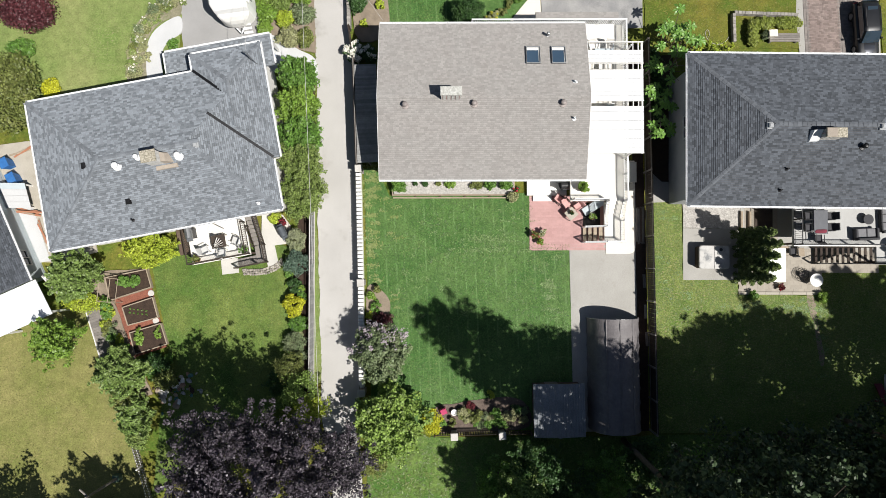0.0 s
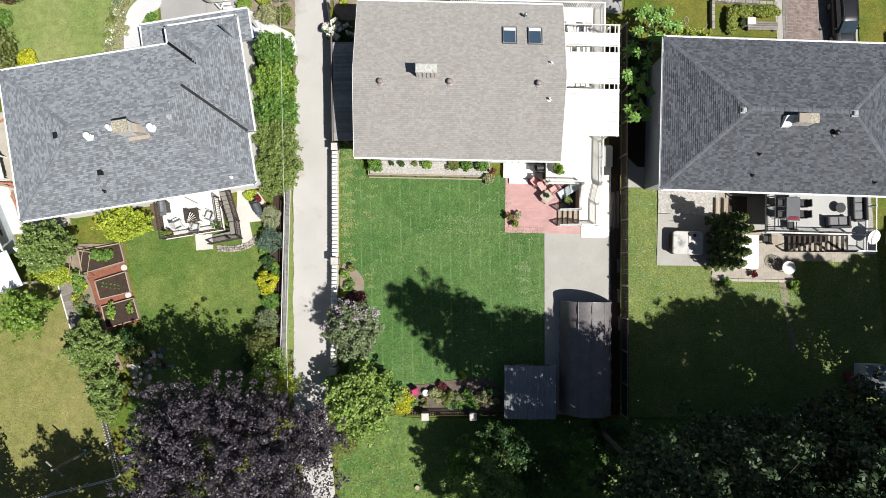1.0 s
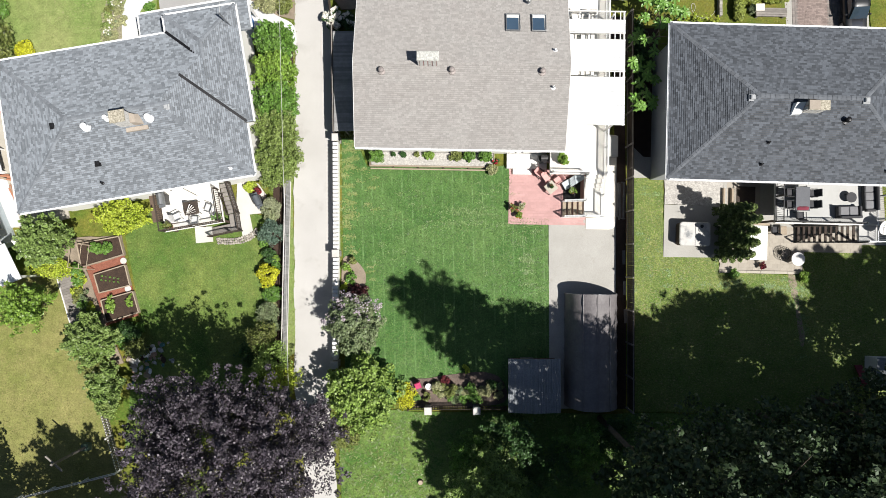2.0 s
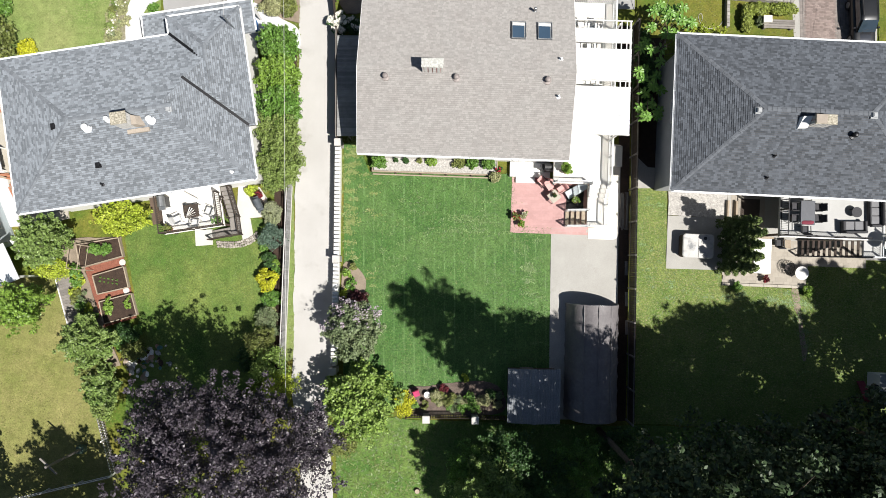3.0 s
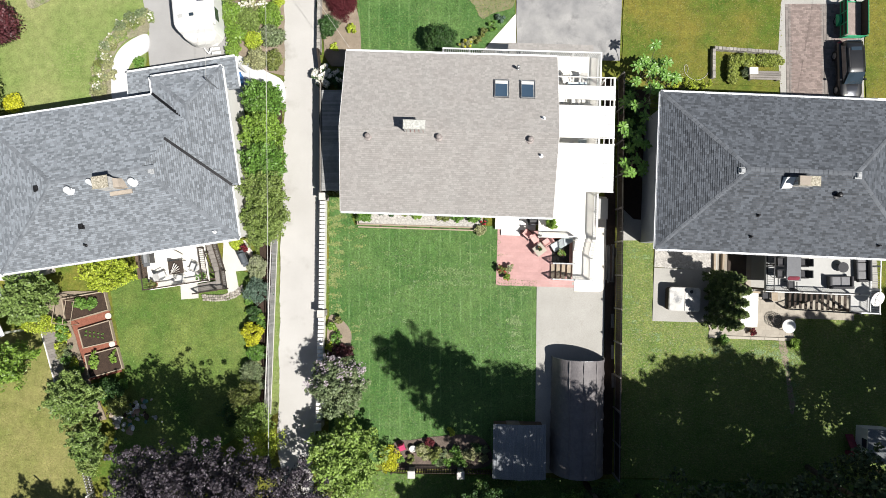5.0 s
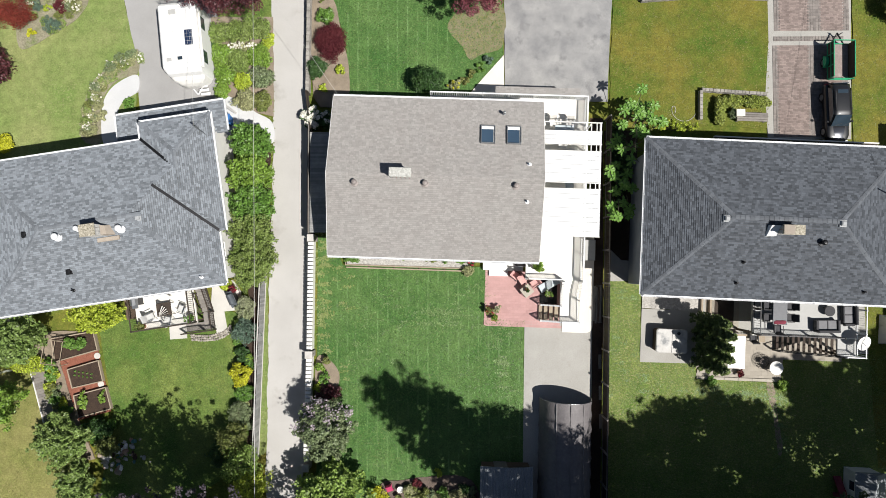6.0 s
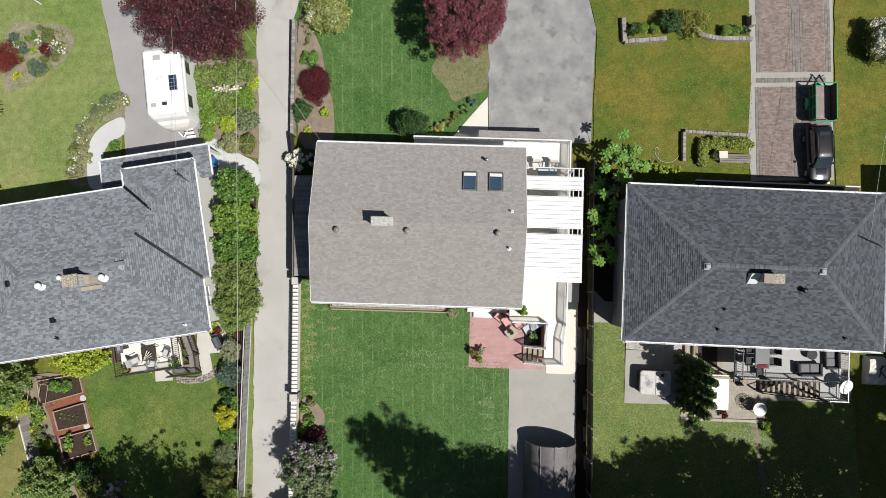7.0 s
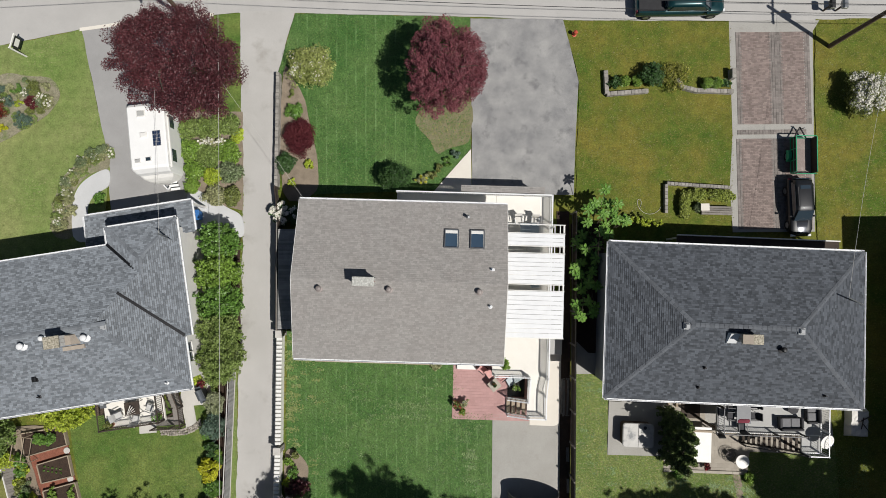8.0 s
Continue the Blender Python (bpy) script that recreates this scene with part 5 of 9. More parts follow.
for x, y in ((5.89, 4.31), (9.8, 4.24), (7.3, 4.6)):
    plumbing_pipe(left, x, y, left_main(Vector((x, y, 0))), 0.12 if x != 7.3 else 0.09, 0.28, white_metal, True, "roof_turbine", "white round roof vent")
for x, y in ((10.94, 4.73), (3.77, 4.77), (5.87, 2.15)):
    box_vent(left, x, y, left_main(Vector((x, y, 0))), 0.26, siding_grey if x > 10 else black_metal)
for x, y in ((13.84, 0.6), (5.79, 0.98)):
    plumbing_pipe(left, x, y, left_main(Vector((x, y, 0))), 0.05, 0.3, black_metal if x < 10 else white_metal)
mast = part("service_mast", Shape().tube((15.05, 9.8, 5.2), (15.05, 9.9, 6.6), 0.05).tube((15.05, 9.9, 6.5), (14.75, 10.3, 5.5), 0.03).tube((15.05, 9.9, 6.5), (15.3, 9.55, 5.3), 0.03), grey_metal, left, "steel power service mast")

# low porch roof in front of the wing
porch = thing("porch", "low dark porch roof with white trim on posts", "porch", M_LEFT)
part("roof", Shape().box(8.6, 10.2, 2.75, 15.95, 12.35, 2.95), shingle_slate, porch)
tagged(part("shingles", shingles(Shape(), [(15.95, 12.35, 2.95), (8.6, 12.35, 2.95), (8.6, 10.2, 3.2), (15.95, 10.2, 3.2)], 41), shingle_slate, porch), kind="stuff")
gutter(porch, (15.95, 12.36), (8.6, 12.36), 2.98)
gutter(porch, (8.58, 12.36), (8.58, 10.2), 2.98)
gutter(porch, (15.97, 10.3), (15.97, 12.36), 2.98)
for x in (8.8, 12.3, 15.8):
    part("post", Shape().box(x - 0.07, 12.1, -0.05, x + 0.07, 12.24, 2.76), white_paint, porch)
part("balustrade", Shape().box(3.2, 9.95, 2.6, 8.4, 10.03, 2.72), white_paint, porch)

# ---- the dark hip-roofed house ----
M_RIGHT = pose(16.13, 2.38, 0, 0, 0, -2.75)
RW, RD, RE, RR = 16.33, 9.95, 5.1, 1.75
right = thing("house", "grey two-storey house with a charcoal hip roof", "house", M_RIGHT)
walls(right, 0.6, 0.6, RW - 0.6, RD - 0.6, -0.05, RE - 0.1, siding_grey, (("s", 1.5, 3.0, 2.9, 4.1), ("s", 8.0, 10.2, 2.6, 4.5), ("s", 12.0, 13.4, 2.9, 4.1), ("w", 3.0, 4.6, 2.8, 4.1), ("e", 3.0, 4.6, 2.8, 4.1), ("n", 3.0, 5.0, 2.6, 4.1), ("n", 9.0, 11.0, 2.6, 4.1)))
fr, sa, sb = hip_faces(0, 0, RW, RD, RE, RR)
rroof = part("roof", roof_solid(fr, RE), underlay, right, "charcoal asphalt shingle hip roof")
gr = Shape()
for k, f in enumerate(fr):
    shingles(gr, f, 50 + k)
tagged(part("shingles", gr, shingle_dark, rroof), kind="stuff")
caps(rroof, sa, sb, cap_dark)
for c, e in (((0, 0), sa), ((0, RD), sa), ((RW, 0), sb), ((RW, RD), sb)):
    caps(rroof, (*c, RE), e, cap_dark)
for a, b in (((0, 0), (RW, 0)), ((RW, 0), (RW, RD)), ((RW, RD), (0, RD)), ((0, RD), (0, 0))):
    gutter(right, a, b, RE)


def right_z(x, y):
    return RE + RR / (RD / 2) * min(x, RW - x, y, RD - y)


chimney(right, 8.1, 4.3, 6.2, 7.55, 1.2, 0.5, straw_rubble, "parged chimney with a weathered pebble cap", False, parged)
part("cap_slab", Shape().box(7.46, 4.02, 7.642, 8.12, 4.58, 7.69, 0.02), tread_tan, right, "smooth tan half of the chimney cap")
part("saddle", Shape().loft([[(6.98, 4.6, 6.5), (7.48, 4.6, 6.5), (7.48, 3.9, 6.3), (6.9, 3.85, 6.3)], [(7.05, 4.55, 7.1), (7.48, 4.55, 7.3), (7.48, 3.95, 6.8), (6.98, 3.92, 6.6)]]), white_metal, right, "white metal chimney flashing")
plumbing_pipe(right, 10.44, 3.68, right_z(10.44, 3.68), 0.095, 0.3, black_metal, True, "roof_turbine", "dark round roof vent")
for x, y in ((4.51, 4.87), (11.41, 4.86)):
    box_vent(right, x, y, right_z(x, y) + 0.03, 0.28, siding_grey)
for x, y in ((5.95, 2.3), (5.75, 1.0), (13.7, 0.8)):
    plumbing_pipe(right, x, y, right_z(x, y), 0.05, 0.3, black_metal)
part("service_mast", pipe([(16.25, 6.6, 5.1), (15.6, 6.7, 5.75), (15.1, 6.8, 6.2), (14.4, 7.0, 6.6)], 0.045), grey_metal, right, "steel power service mast")
balcony = thing("balcony", "narrow dark balcony with a white edge", "balcony", M_RIGHT)
part("floor", Shape().box(5.26, RD - 0.4, 2.5, 16.2, RD + 0.76, 2.7), wood_dark, balcony)
part("edge", Shape().box(5.26, RD + 0.762, 2.55, 16.2, RD + 0.84, 2.85), white_paint, balcony)
for x in (5.5, 10.4, 15.8):
    part("post", Shape().box(x - 0.06, RD + 0.6, -0.05, x + 0.06, RD + 0.72, 2.5), white_paint, balcony)

# ---- the house beyond the right-hand side lawn ----
M_FAR = pose(37.4, -4.0, 0, 0, 0, 0)
far_house = thing("house", "plain grey house beyond the side lawn", "house", M_FAR)
walls(far_house, 0.5, 0.5, 11.5, 16.0, -0.05, 5.0, siding_grey, (("w", 3.0, 4.6, 1.0, 2.2), ("w", 9.0, 10.6, 1.0, 2.2), ("n", 4.0, 6.0, 1.0, 2.3)))
ff_, fa_, fb_ = hip_faces(0, 0, 12.0, 16.5, 5.0, 1.7)
froof = part("roof", roof_solid(ff_, 5.0), shingle_dark, far_house, "charcoal hip roof")
for a, b in (((0, 0, 5.0), fa_), ((12.0, 0, 5.0), fa_), ((0, 16.5, 5.0), fb_), ((12.0, 16.5, 5.0), fb_), (fa_, fb_)):
    caps(froof, a, b, cap_dark)
gutter(far_house, (0, 16.5), (0, 0), 5.0)

# ---- fences and low walls ----
def board_fence(name, a, b, label, h=1.5, board=0.14, gap=0.01, material=None, rail=None, cap=None, post_every=2.4, thick=0.022, z=0.0, side=1):
    """Posts, two rails and single boards from a to b; the boards stand on the side given by +1 (left of a-b) or -1."""
    material = material or wood_grey
    rail = rail or material
    ang = math.degrees(math.atan2(b[1] - a[1], b[0] - a[0]))
    ob = thing(name, label, "fence", pose(a[0], a[1], z, 0, 0, ang))
    d = math.hypot(b[0] - a[0], b[1] - a[1])
    n = max(1, round(d / post_every))
    ps = Shape().box(-0.05, -0.05, -0.2, 0.05, 0.05, h + 0.05, 0.02).mesh("post", rail)
    for i in range(n + 1):
        part("post", ps, rail, ob, m=pose(d * i / n, 0, 0))
    for zz in (0.25, h - 0.2):
        part("rail", Shape().box(0, 0.051 * side - 0.02, zz, d, 0.051 * side + 0.02, zz + 0.09), rail, ob)
    bs = Shape().box(0, 0.075 * side - thick / 2, 0.05, board, 0.075 * side + thick / 2, h, 0.008).mesh("board", material)
    n = int(d / (board + gap))
    rnd = random.Random(int(d * 100))
    for i in range(n):
        part("board", bs, material, ob, m=pose(i * (board + gap), rnd.uniform(-0.006, 0.006), rnd.uniform(-0.02, 0.02), 0, rnd.uniform(-0.4, 0.4), 0))
    if cap:
        part("top_cap", Shape().box(-0.05, -0.035, h + 0.05, d + 0.05, 0.035, h + 0.08), cap, ob)
        part("foot_rail", Shape().box(0, 0.11 * side - 0.02, 0.03, d, 0.11 * side + 0.02, 0.14), cap, ob)
    return ob


def pillar(x, y, h, s, label, group):
    """A pillar of stacked stones with a pale cap."""
    ob = thing("fence_pillar", label, "pillar", pose(x, y, 0), group)
    rnd = random.Random(int(x * 91 + y * 37))
    st = Shape().box(-0.09, -s / 2, 0, 0.09, s / 2, 0.16, 0.02).mesh("stone", stone)
    k, z = 0, -0.05
    part("core", Shape().box(-s / 2 + 0.03, -s / 2 + 0.03, -0.05, s / 2 - 0.03, s / 2 - 0.03, h), joint_sand, ob)
    while z < h - 0.16:
        for i in range(2):
            part("stone", st, stone, ob, m=pose(0, 0, z, 0, 0, 90 * (k % 2)) @ pose((i - 0.5) * s * 0.52, 0, 0))
        z += 0.165
        k += 1
    part("cap", Shape().box(-s / 2 - 0.05, -s / 2 - 0.05, h, s / 2 + 0.05, s / 2 + 0.05, h + 0.08, 0.03), stone_cap, ob)


for a, b, lab in (((-5.66, 5.95), (-5.74, -1.65), "white block wall with spaced coping along the lane"), ((-5.76, -2.2), (-5.94, -9.4), "white block wall with spaced coping by the lilac")):
    d = math.dist(a, b)
    wall_ = thing("coping_wall", lab, "wall", pose(a[0], a[1], 0, 0, 0, math.degrees(math.atan2(b[1] - a[1], b[0] - a[0]))))
    part("base", Shape().box(0, -0.13, -0.1, d, 0.13, 0.78), white_paint, wall_)
    cop = Shape().loft([[(0, -0.2, 0.78), (0.215, -0.2, 0.78), (0.215, 0.2, 0.78), (0, 0.2, 0.78)], [(0, -0.2, 1.02), (0.215, -0.2, 1.02), (0.215, 0.2, 1.02), (0, 0.2, 1.02)], [(0.02, -0.16, 1.06), (0.195, -0.16, 1.06), (0.195, 0.16, 1.06), (0.02, 0.16, 1.06)]]).mesh("coping_block", white_paint)
    for i in range(int(d / 0.28)):
        part("coping_block", cop, white_paint, wall_, m=pose(0.03 + 0.28 * i, 0, 0, 0, 0, random.Random(i).uniform(-3, 3)))
for x, y in ((-5.6, 6.2), (-5.72, -1.93), (-5.92, -9.7)):
    pillar(x, y, 1.3, 0.42, "stone fence pillar with a pale cap by the lane", "pillars of the lane fence")
board_fence("side_fence", (-5.68, 14.0), (-5.68, 6.55), "dark board fence with a pale cap beside the house", 1.65, 0.14, 0.012, wood_dark, wood_dark, wood_grey, side=-1)
board_fence("side_fence", (-6.0, 16.6), (-5.7, 14.1), "low dark board fence behind the white shrub", 1.1, 0.14, 0.012, wood_dark, wood_dark, side=-1)
board_fence("back_fence", (0.75, -13.05), (3.65, -13.08), "dark picket fence between stone pillars", 1.0, 0.09, 0.09, wood_dark, wood_dark, side=1)
board_fence("back_fence", (4.15, -13.1), (6.0, -13.12), "short dark picket fence beside the shed", 1.0, 0.09, 0.09, wood_dark, wood_dark, side=1)
board_fence("back_fence", (-0.9, -13.0), (0.25, -13.02), "short dark picket fence by the shrubs", 1.0, 0.09, 0.09, wood_dark, wood_dark, side=1)
for x, y in ((0.5, -13.03), (3.9, -13.09)):
    pillar(x, y, 1.1, 0.42, "stone pillar with a pale cap in the back fence", "pillars of the back fence")
board_fence("boundary_fence", (15.25, 14.6), (14.62, -13.3), "weathered tall board fence between the yards", 1.75, 0.14, 0.012, wood_dark, wood_grey, side=1)
board_fence("lane_fence", (-9.62, -9.4), (-9.12, 4.6), "grey board fence with white rails along the lane", 1.2, 0.14, 0.012, fence_grey, fence_grey, stone_cap, side=-1)
board_fence("garden_fence", (-23.35, -9.8), (-21.45, -17.0), "thin pale board fence behind the shrubs", 0.9, 0.1, 0.1, wood_grey, white_paint, side=1)
board_fence("garden_fence", (-21.5, -17.05), (-28.5, -18.7), "thin pale board fence at the lawn's end", 0.9, 0.1, 0.1, wood_grey, white_paint, side=1)


def stone_wall(pts, h, w, label, seed):
    """A low wall of single blocks."""
    ob = thing("garden_wall", label, "wall", pose(pts[0][0], pts[0][1], 0))
    rnd = random.Random(seed)
    o = Vector((pts[0][0], pts[0][1], 0))
    bl = Shape().box(-0.122, -w / 2, 0, 0.122, w / 2, 0.145, 0.02).mesh("block", stone)
    for a, b in zip(pts, pts[1:]):
        a, b = Vector((*a, 0)) - o, Vector((*b, 0)) - o
        ang = math.degrees(math.atan2(b.y - a.y, b.x - a.x))
        n = max(1, round((b - a).length / 0.25))
        for k in range(max(1, round(h / 0.15))):
            for i in range(n):
                c = a.lerp(b, (i + 0.5) / n)
                part("block", bl, stone, ob, m=pose(c.x + rnd.uniform(-0.01, 0.01), c.y + rnd.uniform(-0.01, 0.01), -0.03 + 0.15 * k, 0, 0, ang + rnd.uniform(-2, 2)))
    return ob


stone_wall([(-5.95, 25.0), (-6.0, 20.5), (-6.05, 16.7)], 0.75, 0.24, "low grey block wall along the lane", 1)
stone_wall([(17.85, 25.0), (17.9, 23.3), (20.9, 23.5)], 0.45, 0.3, "low block wall of the lawn hedge bed", 2)
stone_wall([(23.0, 24.35), (23.4, 23.75), (24.4, 23.5), (27.05, 23.4)], 0.45, 0.3, "curved low block wall of the lawn bed", 3)
stone_wall([(26.98, 25.0), (26.98, 24.3)], 0.75, 0.3, "short block pier beside the brick drive", 4)
edging = thing("stone_edging", "low curved edging of rough pale stones below the stairs", "stone edging", pose(-14.4, -1.0, 0))
rnd = random.Random(8)
ROCKS = [Shape().loft([[(q * 0.1 * math.cos(6.283 * k / 7) * rnd.uniform(0.8, 1.25), q * 0.085 * math.sin(6.283 * k / 7) * rnd.uniform(0.8, 1.25), z) for k in range(7)] for q, z in ((0.9, -0.03), (1.05, 0.05), (0.8, 0.12), (0.35, 0.14))]).mesh("stone", rubble_stone) for _ in range(4)]
line = [Vector(q) for q in ((0, 0, 0), (0.8, -0.07, 0), (1.6, -0.04, 0), (2.3, 0.18, 0), (2.75, 0.48, 0), (2.9, 0.72, 0))]
for a, b in zip(line, line[1:]):
    n = max(1, round((b - a).length / 0.17))
    for i in range(n):
        for row_ in (0.0, 0.16, 0.32):
            c = a.lerp(b, (i + rnd.uniform(0.3, 0.7)) / n)
            part("stone", rnd.choice(ROCKS), rubble_stone, edging, m=pose(c.x - row_ * 0.2, c.y + row_ + rnd.uniform(-0.02, 0.02), 0, 0, 0, rnd.uniform(0, 360)))
stone_wall([(22.1, 16.75), (26.7, 16.4)], 0.45, 0.22, "low concrete planter wall", 5)
stone_wall([(22.05, 16.7), (22.0, 14.6)], 0.45, 0.22, "low concrete planter wall side", 6)
kerb_ = thing("patio_kerb", "low pale concrete kerb at the patio edge", "kerb", pose(21.5, -3.72, 0, 0, 0, -2.25))
for i in range(6):
    part("kerb_stone", Shape().box(0.975 * i + 0.004, -0.1, -0.05, 0.975 * i + 0.971, 0.1, 0.12, 0.02), slab_tan, kerb_)

# raised side deck in the shade of the gable wall
walkway = thing("boardwalk", "raised grey plank deck between fence and house", "boardwalk", pose(0, 0, 0), kind="structure")
pl = Shape().box(-0.78, 0.004, 0.0, 0.78, 0.136, 0.05, 0.008).mesh("plank", fence_grey)
for i in range(50):
    part("plank", pl, fence_grey, walkway, m=pose(-4.84, 6.55 + 0.14 * i, 1.55, 0, 0, 0))
for x in (-5.5, -4.85, -4.2):
    part("joist", Shape().box(x - 0.025, 6.56, 1.4, x + 0.025, 13.55, 1.549), wood_grey, walkway)
    for y in (6.65, 8.9, 11.2, 13.4):
        part("post", Shape().box(x - 0.05, y - 0.05, -0.1, x + 0.05, y + 0.05, 1.399), wood_grey, walkway)
walk_left = thing("boardwalk", "weathered plank walkway beside the raised beds", "boardwalk", pose(-25.57, -2.7, 0, 0, 0, -74.2), kind="structure")
pl = Shape().box(0.006, -0.44, 0.0, 0.194, 0.44, 0.05, 0.01).mesh("plank", wood_grey)
for i in range(24):
    part("plank", pl, wood_grey, walk_left, m=pose(0.2 * i, random.Random(i).uniform(-0.02, 0.02), 0.02, 0, 0, random.Random(i).uniform(-2, 2)))
for y in (-0.48, 0.48):
    part("edge_board", Shape().box(0, y - 0.03, 0, 4.8, y + 0.03, 0.14), white_paint if y < 0 else wood_tan, walk_left)


# ---- raised beds and the planter at the house wall ----
def raised_bed(pts, h, label):
    ob = thing("raised_bed", label, "garden bed", pose(pts[0][0], pts[0][1], 0))
    q = [(x - pts[0][0], y - pts[0][1]) for x, y in pts]
    part("soil", Shape().prism(q, 0.0, h - 0.06), soil, ob)
    for i in range(4):
        a, b = q[i], q[(i + 1) % 4]
        part("board", Shape().bar((*a, h / 2), (*b, h / 2), 0.07, h), wood_tan, ob)
    return ob


raised_bed([(-23.15, -3.1), (-20.95, -2.45), (-20.6, -3.9), (-22.78, -4.4)], 0.3, "raised timber bed with bare dark soil")
raised_bed([(-22.67, -4.95), (-20.4, -4.35), (-19.98, -5.85), (-22.32, -6.5)], 0.3, "raised timber bed with young vegetables")
raised_bed([(-24.35, -0.9), (-21.35, -0.4), (-21.02, -1.7), (-24.05, -2.55)], 0.3, "raised timber bed full of leafy vegetables")
frame_ob = thing("cold_frame", "pale timber frame over the vegetable bed", "garden frame", pose(-24.3, -0.95, 0, 0, 0, -8))
for x in (0.0, 0.75, 1.3):
    for y in (0.1, -1.6):
        part("post", Shape().tube((x, y, 0), (x, y, 1.1), 0.025), wood_tan, frame_ob)
    part("rail", Shape().tube((x, 0.1, 1.1), (x, -1.6, 1.1), 0.025), wood_tan, frame_ob)
for y in (0.1, -1.6):
    part("rail", Shape().tube((0, y, 1.1), (1.3, y, 1.1), 0.025), wood_tan, frame_ob)
for x, y in ((-21.15, -2.15), (-20.85, -4.15)):
    pot = thing("stepping_stone", "round tan stepping stone on red mulch", "stepping stone", pose(x, y, 0), "round stepping stones")
    part("stone", Shape().lathe([(0.22, 0.0), (0.23, 0.06), (0.2, 0.08)]), stone_cap, pot)
planter = thing("planter", "low timber planter of shrubs at the house wall", "planter", M_MAIN)
part("soil", Shape().box(0.62, -0.5, -0.05, 9.35, 0.45, 0.28), pebble, planter)
part("front_board", Shape().box(0.55, -0.6, -0.05, 9.4, -0.505, 0.34), wood_tan, planter)
for x in (0.5, 9.36):
    part("end_board", Shape().box(x, -0.6, -0.05, x + 0.055, 0.45, 0.34), wood_tan, planter)
for x in (2.2, 4.0, 5.8, 7.6):
    part("stake", Shape().box(x - 0.05, -0.68, -0.05, x + 0.05, -0.605, 0.36), wood_brown, planter)
part("front_plank", Shape().box(0.55, -0.78, -0.05, 9.4, -0.69, 0.1), wood_tan, planter)

# ---- shed, shelter, stacked wood ----
shed = thing("shed", "small shed with a ribbed blue-grey metal roof", "shed", pose(6.05, -13.1, 0, 0, 0, -1.2))
for x0, y0, x1, y1 in ((0.15, 0.2, 3.45, 0.28), (0.15, 3.4, 3.45, 3.48), (0.15, 0.285, 0.23, 3.395), (3.37, 0.285, 3.45, 3.395)):
    part("wall", Shape().box(x0, y0, -0.05, x1, y1, 1.72), wood_brown, shed)
for s in (0, 1):
    n = 10
    for i in range(n):
        w = 1.8 / n
        x = 1.8 * s + w * i
        fall = lambda u: 1.72 + 0.26 * (u / 1.8 if u < 1.8 else (3.6 - u) / 1.8)
        prof = [(x, 0), (x + w * 0.3, 0.0), (x + w * 0.4, 0.035), (x + w * 0.6, 0.035), (x + w * 0.7, 0.0), (x + w - 0.004, 0), (x + w - 0.004, -0.02), (x, -0.02)]
        rows_ = []
        for k in range(8):
            rows_ += [[(a, 0.4625 * k, fall(a) + b + 0.012) for a, b in prof], [(a, 0.4625 * k + 0.46, fall(a) + b) for a, b in prof]]
        sheet_ = Shape().loft(rows_)
        part("roof_sheet", sheet_, dark_roof_metal, shed, "ribbed blue-grey roof sheet")
part("ridge_cap", Shape().loft([[(1.68, y, 1.975), (1.8, y, 2.03), (1.92, y, 1.975), (1.8, y, 1.96)] for y in (-0.02, 3.72)]), dark_roof_metal, shed)
part("door", Shape().box(1.0, 3.485, 0.0, 1.9, 3.525, 1.65), wood_grey, shed)

shelter = thing("car_shelter", "arched grey fabric car shelter on the concrete slab", "shelter", pose(12.0, -13.0, 0, 0, 0, -1.4))
rings = []
for k in range(25):
    y = 7.9 * k / 24
    sag = 0.035 * math.sin(k * math.pi / 3) ** 2
    ring = []
    for j in range(19):
        a = math.pi * j / 18
        ring.append((1.83 * math.cos(a) ** 1 * (1 - sag), y, (2.45 - sag * 2) * math.sin(a) ** 0.8 if math.sin(a) > 1e-6 else 0.0))
    rings.append(ring)
cover = Shape()
m_ = 19
cover.add([p for r_ in rings for p in r_], [(k * m_ + j, k * m_ + j + 1, (k + 1) * m_ + j + 1, (k + 1) * m_ + j) for k in range(24) for j in range(18)])
part("cover", cover, tent_cloth, shelter, smooth=True)
part("back_panel", Shape().add([(x, 0.02, z) for x, _, z in rings[0]], [tuple(range(19))]), tent_cloth, shelter)
for k in (0, 8, 16, 24):
    hoop = Shape()
    for j in range(18):
        a, b = Vector(rings[k][j]) * 0.985, Vector(rings[k][j + 1]) * 0.985
        a.y = b.y = rings[k][0][1]
        hoop.tube(a, b, 0.025, n=6)
    part("hoop", hoop, grey_metal, shelter)
for k in (4, 8, 12, 16, 20):
    seam = Shape()
    for j in range(18):
        a, b = Vector(rings[k][j]), Vector(rings[k][j + 1])
        seam.bar(Vector((a.x * 1.003, a.y, a.z * 1.003)), Vector((b.x * 1.003, b.y, b.z * 1.003)), 0.07, 0.02)
    part("seam", seam, tent_cloth, shelter)
for j in (6, 9, 12):
    part("seam", Shape().bar(Vector(rings[0][j]) + Vector((0, 0, 0.01)), Vector(rings[24][j]) + Vector((0, 0, 0.01)), 0.06, 0.02), tent_cloth, shelter)

